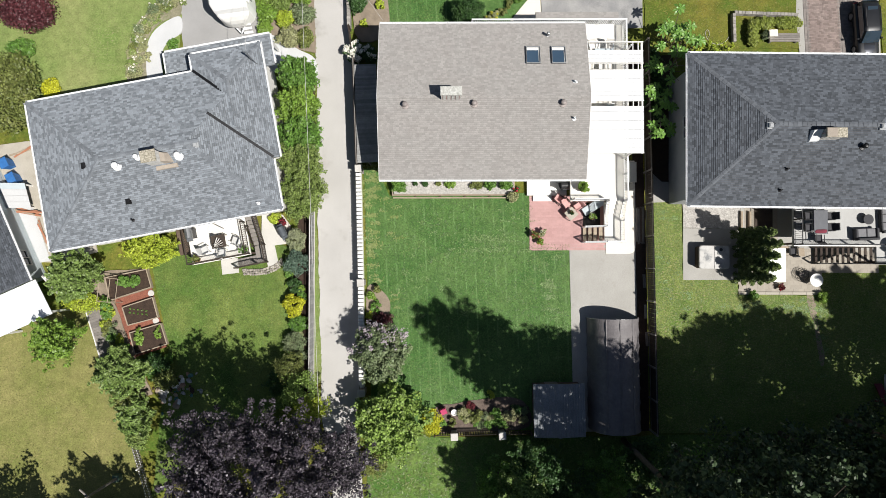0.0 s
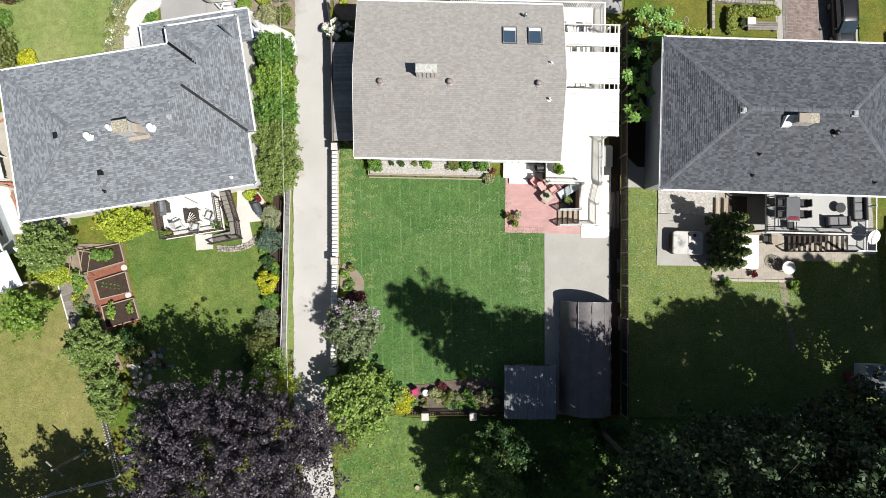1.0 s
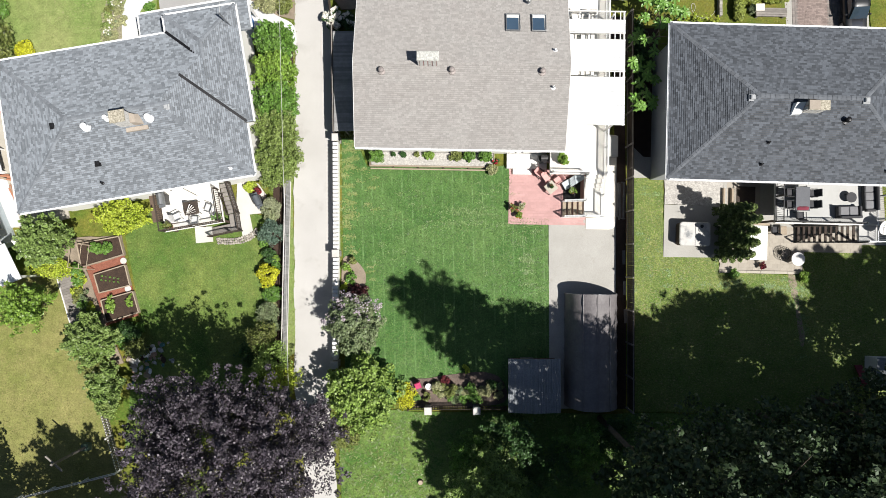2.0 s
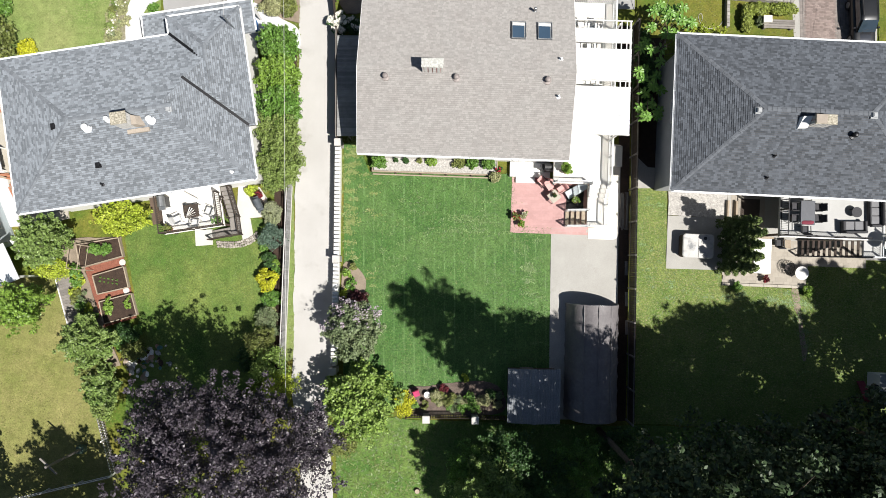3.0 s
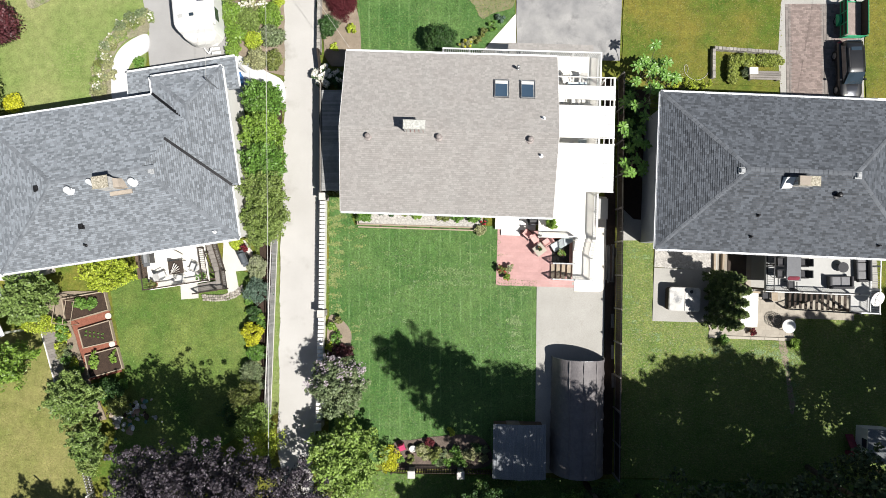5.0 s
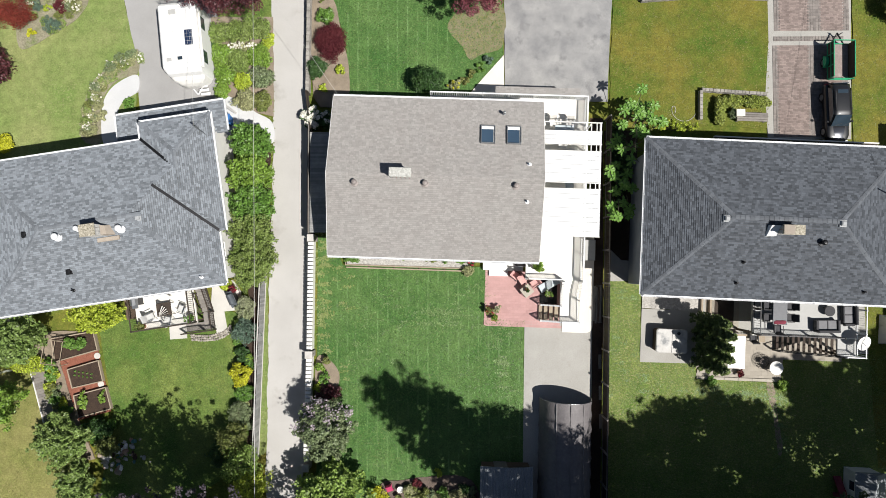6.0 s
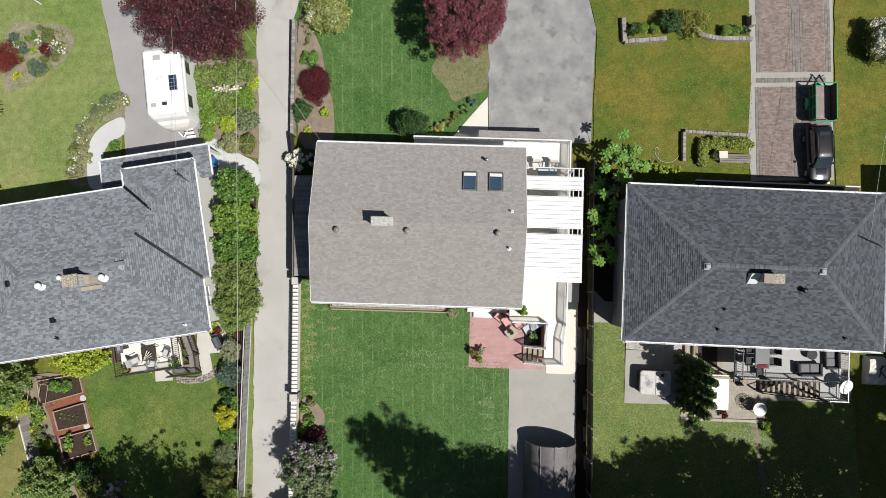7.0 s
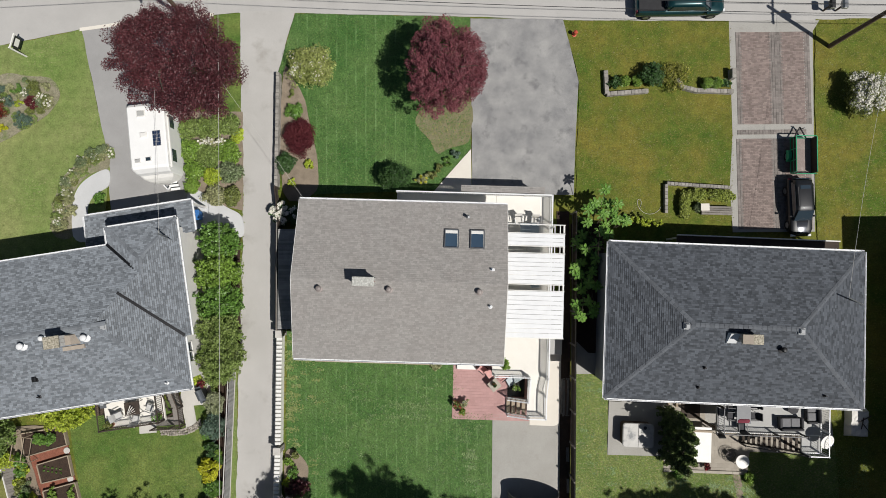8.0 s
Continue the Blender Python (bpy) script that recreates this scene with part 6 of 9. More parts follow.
woodpile = thing("plank_stack", "stack of long weathered planks beside the fence", "wood stack", pose(14.62, 1.45, 0, 0, 0, -3))
for i in range(14):
    rnd = random.Random(i)
    x, z = -0.28 + 0.14 * (i % 5), 0.02 + 0.07 * (i // 5)
    part("plank", Shape().box(x - 0.06, -1.2 + rnd.uniform(-0.2, 0.2), z, x + 0.06, 1.2 + rnd.uniform(-0.2, 0.2), z + 0.05), wood_grey if i % 3 else wood_brown, woodpile, m=pose(0, 0, 0, 0, 0, rnd.uniform(-2, 2)))
for y in (-4.8, -6.8, -2.6):
    pl = thing("plank", "loose weathered plank leaning at the fence", "plank", pose(14.72, y, 0.02), "loose planks")
    part("board", Shape().box(-0.1, -0.5, 0.0, 0.1, 0.5, 0.06), wood_grey, pl)
box_ = thing("storage_box", "grey storage box beside the deck", "box", pose(13.9, 5.3, 0, 0, 0, -2))
part("body", Shape().box(-0.4, -0.7, 0, 0.4, 0.7, 0.6), siding_grey, box_)
part("lid", Shape().box(-0.43, -0.73, 0.602, 0.43, 0.73, 0.68, 0.03), grey_deck, box_)


# ---- furniture ----
def chair(x, y, z, turn, seat, metal, label, group, arms=True):
    ob = thing("patio_chair", label, "chair", pose(x, y, z, 0, 0, turn), group)
    part("seat", Shape().box(-0.25, -0.25, 0.40, 0.25, 0.25, 0.47, 0.03), seat, ob)
    part("backrest", Shape().loft([[(-0.25, 0.22 + a, b), (0.25, 0.22 + a, b), (0.25, 0.27 + a, b), (-0.25, 0.27 + a, b)] for a, b in ((0, 0.48), (0.06, 0.75), (0.15, 0.95))]), seat, ob)
    for sx in (-0.24, 0.24):
        for sy in (-0.22, 0.24):
            part("leg", Shape().tube((sx, sy, 0), (sx, sy, 0.42), 0.018, n=6), metal, ob)
        if arms:
            part("armrest", Shape().box(sx * 1.12 - 0.025, -0.22, 0.64, sx * 1.12 + 0.025, 0.26, 0.68), metal, ob)
    return ob


def table(x, y, z, turn, w, d, h, top, leg, label, round_=False):
    ob = thing("patio_table", label, "table", pose(x, y, z, 0, 0, turn))
    if round_:
        part("tabletop", Shape().lathe([(w / 2 - 0.02, h - 0.04), (w / 2, h - 0.03), (w / 2, h - 0.01), (w / 2 - 0.02, h)], n=28), top, ob)
    else:
        part("tabletop", Shape().box(-w / 2, -d / 2, h - 0.05, w / 2, d / 2, h, 0.02), top, ob)
    k = 0.6 if round_ else 0.88
    for sx in (-1, 1):
        for sy in (-1, 1):
            part("leg", Shape().tube((sx * w / 2 * k, sy * d / 2 * k, 0), (sx * w / 2 * k * 0.95, sy * d / 2 * k * 0.95, h - 0.05), 0.025, n=6), leg, ob)
    return ob


def lounger(x, y, z, turn, cloth, metal, label):
    ob = thing("sun_lounger", label, "lounger", pose(x, y, z, 0, 0, turn))
    part("bed", Shape().box(-0.3, -0.75, 0.3, 0.3, 0.35, 0.36, 0.03), cloth, ob)
    part("backrest", Shape().loft([[(-0.3, a, b), (0.3, a, b), (0.3, a - 0.03, b + 0.05), (-0.3, a - 0.03, b + 0.05)] for a, b in ((0.36, 0.31), (0.85, 0.62))]), cloth, ob)
    for sx in (-0.28, 0.28):
        for sy in (-0.65, 0.25):
            part("leg", Shape().tube((sx, sy, 0), (sx, sy, 0.31), 0.018, n=6), metal, ob)
    return ob


def grill(x, y, z, turn, body, label):
    ob = thing("barbecue", label, "barbecue", pose(x, y, z, 0, 0, turn))
    part("cabinet", Shape().box(-0.35, -0.25, 0.1, 0.35, 0.25, 0.82), plastic_black, ob)
    part("lid", Shape().loft([[(sx, 0.26 * math.cos(math.pi * j / 8), 0.83 + 0.32 * math.sin(math.pi * j / 8)) for j in range(9)] for sx in (-0.36, 0.36)]), body, ob)
    for sx in (-0.58, 0.36):
        part("side_shelf", Shape().box(sx, -0.22, 0.78, sx + 0.22, 0.22, 0.82), body, ob)
    part("handle", Shape().tube((-0.25, -0.29, 1.0), (0.25, -0.29, 1.0), 0.015, n=6), grey_metal, ob)
    for sx in (-0.3, 0.3):
        for sy in (-0.2, 0.2):
            part("caster", Shape().tube((sx, sy, 0.0), (sx, sy, 0.11), 0.04), rubber, ob)
    return ob


def sofa(x, y, z, turn, w, label):
    ob = thing("garden_sofa", label, "sofa", pose(x, y, z, 0, 0, turn), "wicker lounge set")
    part("frame", Shape().box(-w / 2, -0.4, 0.05, w / 2, 0.4, 0.3, 0.04), wicker, ob)
    part("backrest", Shape().box(-w / 2, 0.26, 0.3, w / 2, 0.42, 0.72, 0.05), wicker, ob)
    for sx in (-1, 1):
        part("armrest", Shape().box(sx * w / 2 - 0.08, -0.4, 0.3, sx * w / 2 + 0.08, 0.255, 0.56, 0.04), wicker, ob)
    n = 2 if w < 1.6 else 3
    for i in range(n):
        c = -w / 2 + 0.1 + (w - 0.2) * (i + 0.5) / n
        part("seat_cushion", Shape().box(c - (w - 0.2) / n / 2 + 0.015, -0.38, 0.3, c + (w - 0.2) / n / 2 - 0.015, 0.25, 0.44, 0.04), cushion_grey, ob)
    return ob


def flower_pot(x, y, z, r, h, plant, flowers, seed, label, pot_mat=None, size=0.07):
    ob = thing("flower_pot", label, "potted plant", pose(x, y, z))
    part("pot", Shape().lathe([(r * 0.7, 0), (r, h), (r * 1.08, h), (r * 1.08, h + 0.03), (r * 0.9, h + 0.03), (r * 0.85, h - 0.03)]), pot_mat or terracotta, ob)
    cl = crown(r * 1.5, r * 1.5, h, h + r * 2.4, 16, r * 0.55, seed, 0.3, 0.3)
    part("foliage", leaf_mesh("foliage", cl, 30, size, plant, seed), plant, ob)
    if flowers:
        part("blossom", leaf_mesh("blossom", cl[:8], 12, size, flowers, seed + 1, 0.5, 1.1), flowers, ob)
    return ob


# red patio
table(9.5, 2.46, 0.024, 38, 0.74, 0.74, 0.7, slab_tan, black_metal, "square tan patio table with a red potted flower")
flower_pot(9.47, 2.5, 0.724, 0.1, 0.12, leaf_deep, petal_red, 61, "small red flower pot on the patio table", black_metal, 0.06)
for x, y, a in ((9.2, 3.2, 35), (10.05, 2.98, -55)):
    chair(x, y, 0.024, a, cushion_rose, black_metal, "black metal patio chair with a rose cushion", "chairs on the red patio")
chair(8.75, 3.5, 0.024, 50, cushion_rose, black_metal, "black metal patio chair with a rose cushion", "chairs on the red patio")
lounger(11.1, 2.9, 0.05, -60, siding_blue, black_metal, "pale blue folding lounge chair beside the deck stairs")
flower_pot(11.05, 2.2, 0.05, 0.2, 0.3, leaf_bright, petal_white, 62, "leafy potted plant beside the stairs")
flower_pot(6.87, 1.08, 0.024, 0.2, 0.3, leaf_olive, petal_red, 63, "pot of mixed flowers on the patio corner")
flower_pot(7.4, 1.12, 0.024, 0.18, 0.28, leaf_pale, petal_white, 64, "pot of pale leafy flowers on the patio")
flower_pot(7.24, 0.6, 0.024, 0.17, 0.26, leaf_bright, petal_orange, 65, "yellow pot of flowers on the patio", leaf_gold)
flower_pot(10.1, 4.1, DECK, 0.25, 0.35, leaf_bright, None, 66, "large leafy potted plant on the deck", size=0.14)
grill(9.1, 4.45, 0.34, 0, plastic_black, "covered dark barbecue beside the back door")
# Thin black sheet over the pavers that darkens the floor of the recess.
dark_floor = thing("dark_floor_sheet", "thin black sheet in the corner below the deck", "mat", M_MAIN)
part("mat", Shape().box(14.42, -2.86, 0.022, 15.64, -1.15, 0.045), rubber, dark_floor)
# covered deck
table(11.9, 13.35, DECK, -2, 1.3, 0.8, 0.72, siding_blue, white_metal, "pale blue deck table under the pergola")
for x, y, a in ((11.2, 14.0, 10), (12.3, 13.95, -8), (11.8, 12.5, 178)):
    chair(x, y, DECK, a, cushion_white, white_metal, "white deck chair at the blue table", "chairs on the covered deck")
table(12.2, 11.85, DECK, -2, 0.9, 0.6, 0.5, cushion_white, white_metal, "low white deck table")
chair(12.3, 9.6, DECK, 95, siding_blue, white_metal, "pale blue deck chair under the pergola", "chairs on the covered deck")

# ---- back deck of the slate-roofed house ----
LDZ = 1.8
ldeck = thing("deck", "raised white-coated deck with dark stairs", "deck", M_LEFT)
part("floor", Shape().box(7.55, -2.3, LDZ - 0.18, 11.7, 0.48, LDZ), cream_deck, ldeck)
part("side_floor", Shape().box(6.5, -1.4, LDZ - 0.9, 7.53, 0.48, LDZ - 0.75), wood_brown, ldeck)
for x, y in ((7.7, -2.15), (9.7, -2.15), (11.55, -2.15)):
    part("post", Shape().box(x - 0.06, y - 0.06, -0.05, x + 0.06, y + 0.06, LDZ - 0.18), wood_brown, ldeck)
for k in range(7):
    part("tread", Shape().box(11.73, 0.1 - 0.29 * k, LDZ - 0.2 - 0.14 * k, 12.4, 0.384 - 0.29 * k, LDZ - 0.15 - 0.14 * k), wood_stair, ldeck)
part("landing", Shape().box(11.7, -2.92, LDZ - 1.2, 12.4, -1.66, LDZ - 1.14), wood_stair, ldeck)
for k in range(6):
    part("tread", Shape().box(11.43 - 0.25 * k, -2.92, LDZ - 1.3 - 0.085 * k, 11.675 - 0.25 * k, -2.33, LDZ - 1.25 - 0.085 * k), wood_stair, ldeck)
for x in (11.71, 12.42):
    part("stringer", Shape().bar((x, 0.4, LDZ - 0.25), (x, -1.7, LDZ - 1.2), 0.04, 0.2), wood_dark, ldeck)
railing("deck_railing", [(7.6, 0.4), (7.6, -2.24), (11.64, -2.24), (11.64, 0.0)], LDZ, M_LEFT, wood_dark, "dark deck railing with upright bars", 1.0, 0.13, 1.8, 0.022)
railing("stair_railing", [(12.46, 0.35, LDZ - 0.15), (12.46, -1.7, LDZ - 1.15), (12.46, -2.97, LDZ - 1.15), (11.7, -2.97, LDZ - 1.15), (10.1, -2.97, 0.1)], LDZ, M_LEFT, wood_dark, "dark stair railing with upright bars", 0.85, 0.13, 1.8, 0.022)
railing("stair_railing", [(11.72, -0.3, LDZ - 0.4), (11.72, -1.7, LDZ - 1.15)], LDZ, M_LEFT, wood_dark, "short dark stair railing", 0.6, 0.2, 1.8, 0.022)
ml = M_LEFT


def on_left(u, v):
    p = ml @ Vector((u, v, 0))
    return p.x, p.y


table(*on_left(9.85, -1.05), LDZ, 8, 1.0, 0.9, 0.7, wood_dark, black_metal, "dark slatted deck table")
parasol = thing("parasol", "folded white striped parasol over the deck table", "parasol", pose(*on_left(9.6, -1.25), LDZ))
part("pole", Shape().tube((0, 0, 0), (0, 0, 1.0), 0.025), grey_metal, parasol)
for i in range(9):
    a = math.radians(20 + 16 * i)
    q = Vector((math.sin(a) * 0.62, math.cos(a) * 0.62 - 0.1, 0.9))
    part("rib_cloth", Shape().add([(0, -0.2, 1.0), q + Vector((0.045, 0, 0.0)), q + Vector((0, 0, 0.06)), q - Vector((0.045, 0, 0)), (0, -0.2, 0.94)], [(0, 1, 2), (0, 2, 3), (4, 2, 1), (4, 3, 2)]), cushion_white, parasol)
lounger(*on_left(9.5, -0.05), LDZ, 62, cushion_white, grey_metal, "pale sling lounger on the white deck")
for u, v, a in ((8.75, -1.45, 115), (10.95, -1.2, -110), (9.9, -1.85, 170)):
    chair(*on_left(u, v), LDZ, a, sling_pale, grey_metal, "pale grey sling chair on the white deck", "chairs on the white deck")
grill(*on_left(8.0, -0.15), LDZ, 98, grey_metal, "grey barbecue on the white deck")
for u, v, s in ((8.05, -2.0, 71), (11.4, -1.9, 72)):
    flower_pot(*on_left(u, v), LDZ, 0.2, 0.3, leaf_olive if s == 71 else leaf_green, None, s, "green shrub in a pot at the deck rail")
grill(-11.25, 1.9, 0.06, 115, slate_lid, "slate-grey barbecue on the corner patio")
flower_pot(-11.3, 2.6, 0.06, 0.2, 0.3, leaf_wine, petal_red, 73, "red potted plant on the corner patio", hydrant_red)

# ---- back yard of the dark-roofed house ----
tub = thing("hot_tub", "square hot tub under a stained grey cover", "hot tub", pose(19.5, -1.05, 0.04, 0, 0, -3))
rounded = []
for cx, cy, a0 in ((0.85, 0.6, 0), (-0.85, 0.6, 90), (-0.85, -0.6, 180), (0.85, -0.6, 270)):
    for k in range(5):
        a = radians(a0 + 22.5 * k)
        rounded.append((cx + 0.22 * math.cos(a), cy + 0.22 * math.sin(a)))
part("shell", Shape().prism([(x * 0.97, y * 0.97) for x, y in rounded], 0, 0.8), wood_brown, tub)
part("cover", Shape().loft([[(x * s, y * s, z) for x, y in rounded] for s, z in ((1.0, 0.80), (1.02, 0.82), (1.02, 0.9), (0.97, 0.94))]), tub_lid, tub, "stained grey vinyl cover")
part("cover_fold", Shape().box(-0.015, -0.8, 0.94, 0.015, 0.8, 0.948), wicker, tub)
part("control_panel", Shape().lathe([(0.12, 0.93), (0.12, 0.965), (0.08, 0.97)], 0.45, 0.55), plastic_black, tub)
rpatio = thing("patio", "tan concrete paver patio", "patio", pose(21.5, -3.7, 0, 0, 0, -2.4), kind="structure")
part("bed", Shape().prism([(0, 0), (5.95, 0), (6.1, 1.5), (10.2, 1.5), (10.2, 3.1), (2.9, 3.3), (2.9, 6.6), (0.5, 6.6), (0.5, 3.3)], -0.2, 0.02), tan_paver, rpatio)
pav = Shape().box(0.003, 0.003, 0, 0.397, 0.297, 0.03, 0.003).mesh("paver", tan_paver)
for j in range(22):
    for i in range(26):
        x, y = 0.4 * i - (0.2 if j % 2 else 0), 0.3 * j
        if x < 0 or (y < 1.4 and x > 5.5) or x > 9.8 or (y > 2.9 and (x > 2.5 or x < 0.5)) or y > 6.2:
            continue
        part("paver", pav, tan_paver, rpatio, m=pose(x, y, 0.0))
daybed = thing("cover_table", "long white table on the paver patio", "table", pose(24.05, -1.75, 0.04, 0, 0, -3))
part("tabletop", Shape().box(-0.6, -1.22, 0.68, 0.6, 1.22, 0.74, 0.02), white_paint, daybed)
for sx in (-0.5, 0.5):
    for sy in (-1.1, 1.1):
        part("leg", Shape().box(sx - 0.04, sy - 0.04, 0, sx + 0.04, sy + 0.04, 0.68), white_paint, daybed)
table(26.8, -2.95, 0.04, 0, 0.95, 0.95, 0.72, white_paint, grey_metal, "round white patio table", True)
firepit = thing("fire_pit", "round dark wire fire pit screen", "fire pit", pose(26.05, -2.55, 0.04))
part("bowl", Shape().lathe([(0.08, 0.1), (0.17, 0.2), (0.18, 0.22), (0.15, 0.22), (0.08, 0.14)], n=20), vent_brown, firepit)
for i in range(10):
    a = math.pi * i / 10
    pts = [Vector((0.5 * math.cos(t) * math.cos(a), 0.5 * math.cos(t) * math.sin(a), 0.24 + 0.25 * math.sin(t))) for t in [math.pi * k / 8 for k in range(9)]]
    part("wire", pipe(pts, 0.013, 4), black_metal, firepit)
for h, ring in ((0.24, 0.5), (0.4, 0.38), (0.47, 0.2)):
    part("hoop", pipe([(ring * math.cos(math.pi * k / 12), ring * math.sin(math.pi * k / 12), h) for k in range(25)], 0.013, 4), black_metal, firepit)
for i in range(3):
    part("foot", Shape().tube((0.3 * math.cos(i * 2.1), 0.3 * math.sin(i * 2.1), 0), (0.25 * math.cos(i * 2.1), 0.25 * math.sin(i * 2.1), 0.2), 0.015), black_metal, firepit)
chair(25.35, -0.85, 0.04, 180, wicker, black_metal, "dark wicker chair on the paver patio", "wicker patio chairs")
table(25.95, -0.9, 0.04, 0, 0.5, 0.6, 0.45, wood_tan, black_metal, "small tan side table on the patio")
M_RD = pose(24.45, 2.45, 0, 0, 0, -2.4)
RZ = 2.45
rdeck = thing("deck", "raised grey-coated deck behind the house", "deck", M_RD)
part("floor", Shape().box(0, -2.85, RZ - 0.2, 7.0, 0.78, RZ), grey_deck, rdeck)
part("edge_trim", Shape().box(0, -2.93, RZ - 0.22, 7.0, -2.852, RZ + 0.02), white_paint, rdeck)
part("stair_landing", Shape().box(5.75, -4.1, RZ - 0.25, 7.0, -2.94, RZ - 0.1), grey_deck, rdeck)
for x, y in ((0.1, -2.75), (2.4, -2.75), (4.7, -2.75), (6.9, -2.75), (6.9, -4.0), (5.85, -4.0)):
    part("post", Shape().box(x - 0.07, y - 0.07, -0.05, x + 0.07, y + 0.07, RZ - 0.2), wood_brown, rdeck)
for k in range(11):
    part("tread", Shape().box(5.44 - 0.27 * k, -4.05, RZ - 0.35 - 0.185 * k, 5.62 - 0.27 * k, -2.98, RZ - 0.3 - 0.185 * k), wood_dark, rdeck, "dark brown stair tread")
for y in (-4.1, -2.97):
    part("stringer", Shape().bar((5.75, y, RZ - 0.25), (2.6, y, 0.1), 0.05, 0.24), wood_dark, rdeck)
railing("deck_railing", [(0.05, 0.6), (0.05, -2.82), (5.6, -2.82)], RZ, M_RD, black_metal, "black metal deck railing with thin bars", 1.0, 0.15, 1.8, 0.018)
railing("deck_railing", [(5.75, -4.05), (6.95, -4.05), (6.95, 0.6)], RZ, M_RD, white_metal, "white metal deck railing with thin bars", 1.0, 0.15, 1.8, 0.018)
railing("stair_railing", [(5.7, -4.1, RZ - 0.1), (2.6, -4.1, 0.2)], RZ, M_RD, black_metal, "black metal stair railing", 0.95, 0.6, 1.6, 0.018)


def on_right(u, v):
    p = M_RD @ Vector((u, v, 0))
    return p.x, p.y


table(*on_right(1.45, -1.3), RZ, -2.4, 0.95, 1.6, 0.74, black_skylit_top, black_metal, "charcoal dining table with a red cloth")
throw = thing("table_cloth", "crumpled dark red cloth on the dining table", "cloth", pose(*on_right(1.45, -1.95), RZ + 0.742))
part("cloth", Shape().loft([[(0.42 * math.cos(a) * s + 0.04 * math.sin(5 * a), 0.16 * math.sin(a) * s + 0.03 * math.sin(3 * a), z) for a in [0.5236 * k for k in range(12)]] for s, z in ((1.0, 0.0), (0.9, 0.03), (0.5, 0.06))]), cloth_red, throw)
for u, v, a in ((0.7, -0.9, 90), (0.7, -1.7, 90), (2.2, -0.9, -90), (2.2, -1.65, -90), (1.45, -2.4, 180)):
    chair(*on_right(u, v), RZ, a, wicker, black_metal, "black woven dining chair on the grey deck", "chairs round the dining table")
sofa(*on_right(4.75, -2.1), RZ, 180, 1.45, "two-seat dark wicker sofa with grey cushions")
sofa(*on_right(6.2, -1.0), RZ, -90, 1.9, "long dark wicker sofa with grey cushions")
table(*on_right(4.9, -1.1), RZ, 0, 0.7, 0.7, 0.42, wicker, black_metal, "low round dark wicker table", True)
dish = thing("satellite_dish", "white satellite dish on the deck corner post", "satellite dish", pose(31.15, -0.85, 0))
part("bracket", Shape().tube((0.1, 0, RZ - 0.1), (0.1, 0, RZ + 0.75), 0.03), grey_metal, dish)
part("reflector", Shape().lathe([(0.05, 0), (0.3, 0.05), (0.48, 0.13), (0.5, 0.15), (0.46, 0.15), (0.3, 0.09), (0.05, 0.04)], n=24), white_paint, dish, m=pose(0.05, -0.05, RZ + 0.7, 18, 12, 0))
part("feed_arm", Shape().tube((0.05, -0.05, RZ + 0.7), (0.15, -0.35, RZ + 1.1), 0.015), grey_metal, dish)
steps_hole = thing("stairwell", "basement stairwell with a timber edge, its dark depth drawn as a flat slab", "stairwell", M_RIGHT)
# Flat dark slab on the ground; its colour stands for the stairwell's shaded depth.
part("cover", Shape().box(6.8, -2.1, 0.0, 8.15, 0.3, 0.06), wood_dark, steps_hole)
for x in (5.75, 6.35):
    part("timber", Shape().box(x, -1.3, 0.0, x + 0.14, 0.1, 0.3), wood_tan, steps_hole)
part("cross_beam", Shape().box(6.6, -2.6, 1.9, 8.2, -2.45, 2.05), wood_tan, steps_hole)
whitetarp = thing("covered_pile", "boxy pile of goods under a creased white tarpaulin", "tarpaulin", pose(35.15, -0.38, 0, 0, 0, -4))
tarp_rows = []
for j in range(13):
    for i in range(11):
        u, v = i / 10 * 2 - 1, j / 12 * 2 - 1
        edge = max(abs(u), abs(v))
        fold = noise.noise(Vector((u * 2.3, v * 3.1, 4.2))) * 0.09 + noise.noise(Vector((u * 6.0, v * 7.0, 1.3))) * 0.035
        tarp_rows.append((0.74 * u + 0.04 * noise.noise(Vector((u * 3, v * 3, 9))), 1.02 * v, (0.62 if edge < 0.88 else 0.02) + (fold if edge < 0.88 else abs(fold) * 0.3)))
part("tarp", Shape().add(tarp_rows, [(j * 11 + i, j * 11 + i + 1, (j + 1) * 11 + i + 1, (j + 1) * 11 + i) for j in range(12) for i in range(10)]), cushion_white, whitetarp)
part("crate", Shape().box(-0.6, -0.85, 0, 0.6, 0.85, 0.5), wood_grey, whitetarp)
for x, y, a, w in ((0.25, 0.35, 30, 0.5), (0.4, -0.3, -50, 0.38), (0.1, 0.05, 80, 0.42)):
    part("stick", Shape().box(-w, -0.03, 0.72, w, 0.03, 0.77), wood_dark, whitetarp, m=pose(x, y, 0, 0, 0, a))

# ---- small yard things ----
for x, y, z, m_, r, h, lab in ((0.56, -11.5, 0, white_paint, 0.22, 0.35, "round white pot in the back border"),):
    p_ = thing("garden_pot", lab, "pot", pose(x, y, z))
    part("pot", Shape().lathe([(r * 0.8, 0), (r, h), (r * 1.05, h + 0.02), (r * 0.85, h + 0.02), (r * 0.8, h - 0.08)]), m_, p_)
pk = thing("garden_chair", "small pink garden chair in the back border", "chair", pose(-0.2, -11.4, 0.02, 0, 0, 20))
part("seat", Shape().box(-0.22, -0.22, 0.3, 0.22, 0.22, 0.35), pink_plastic, pk)
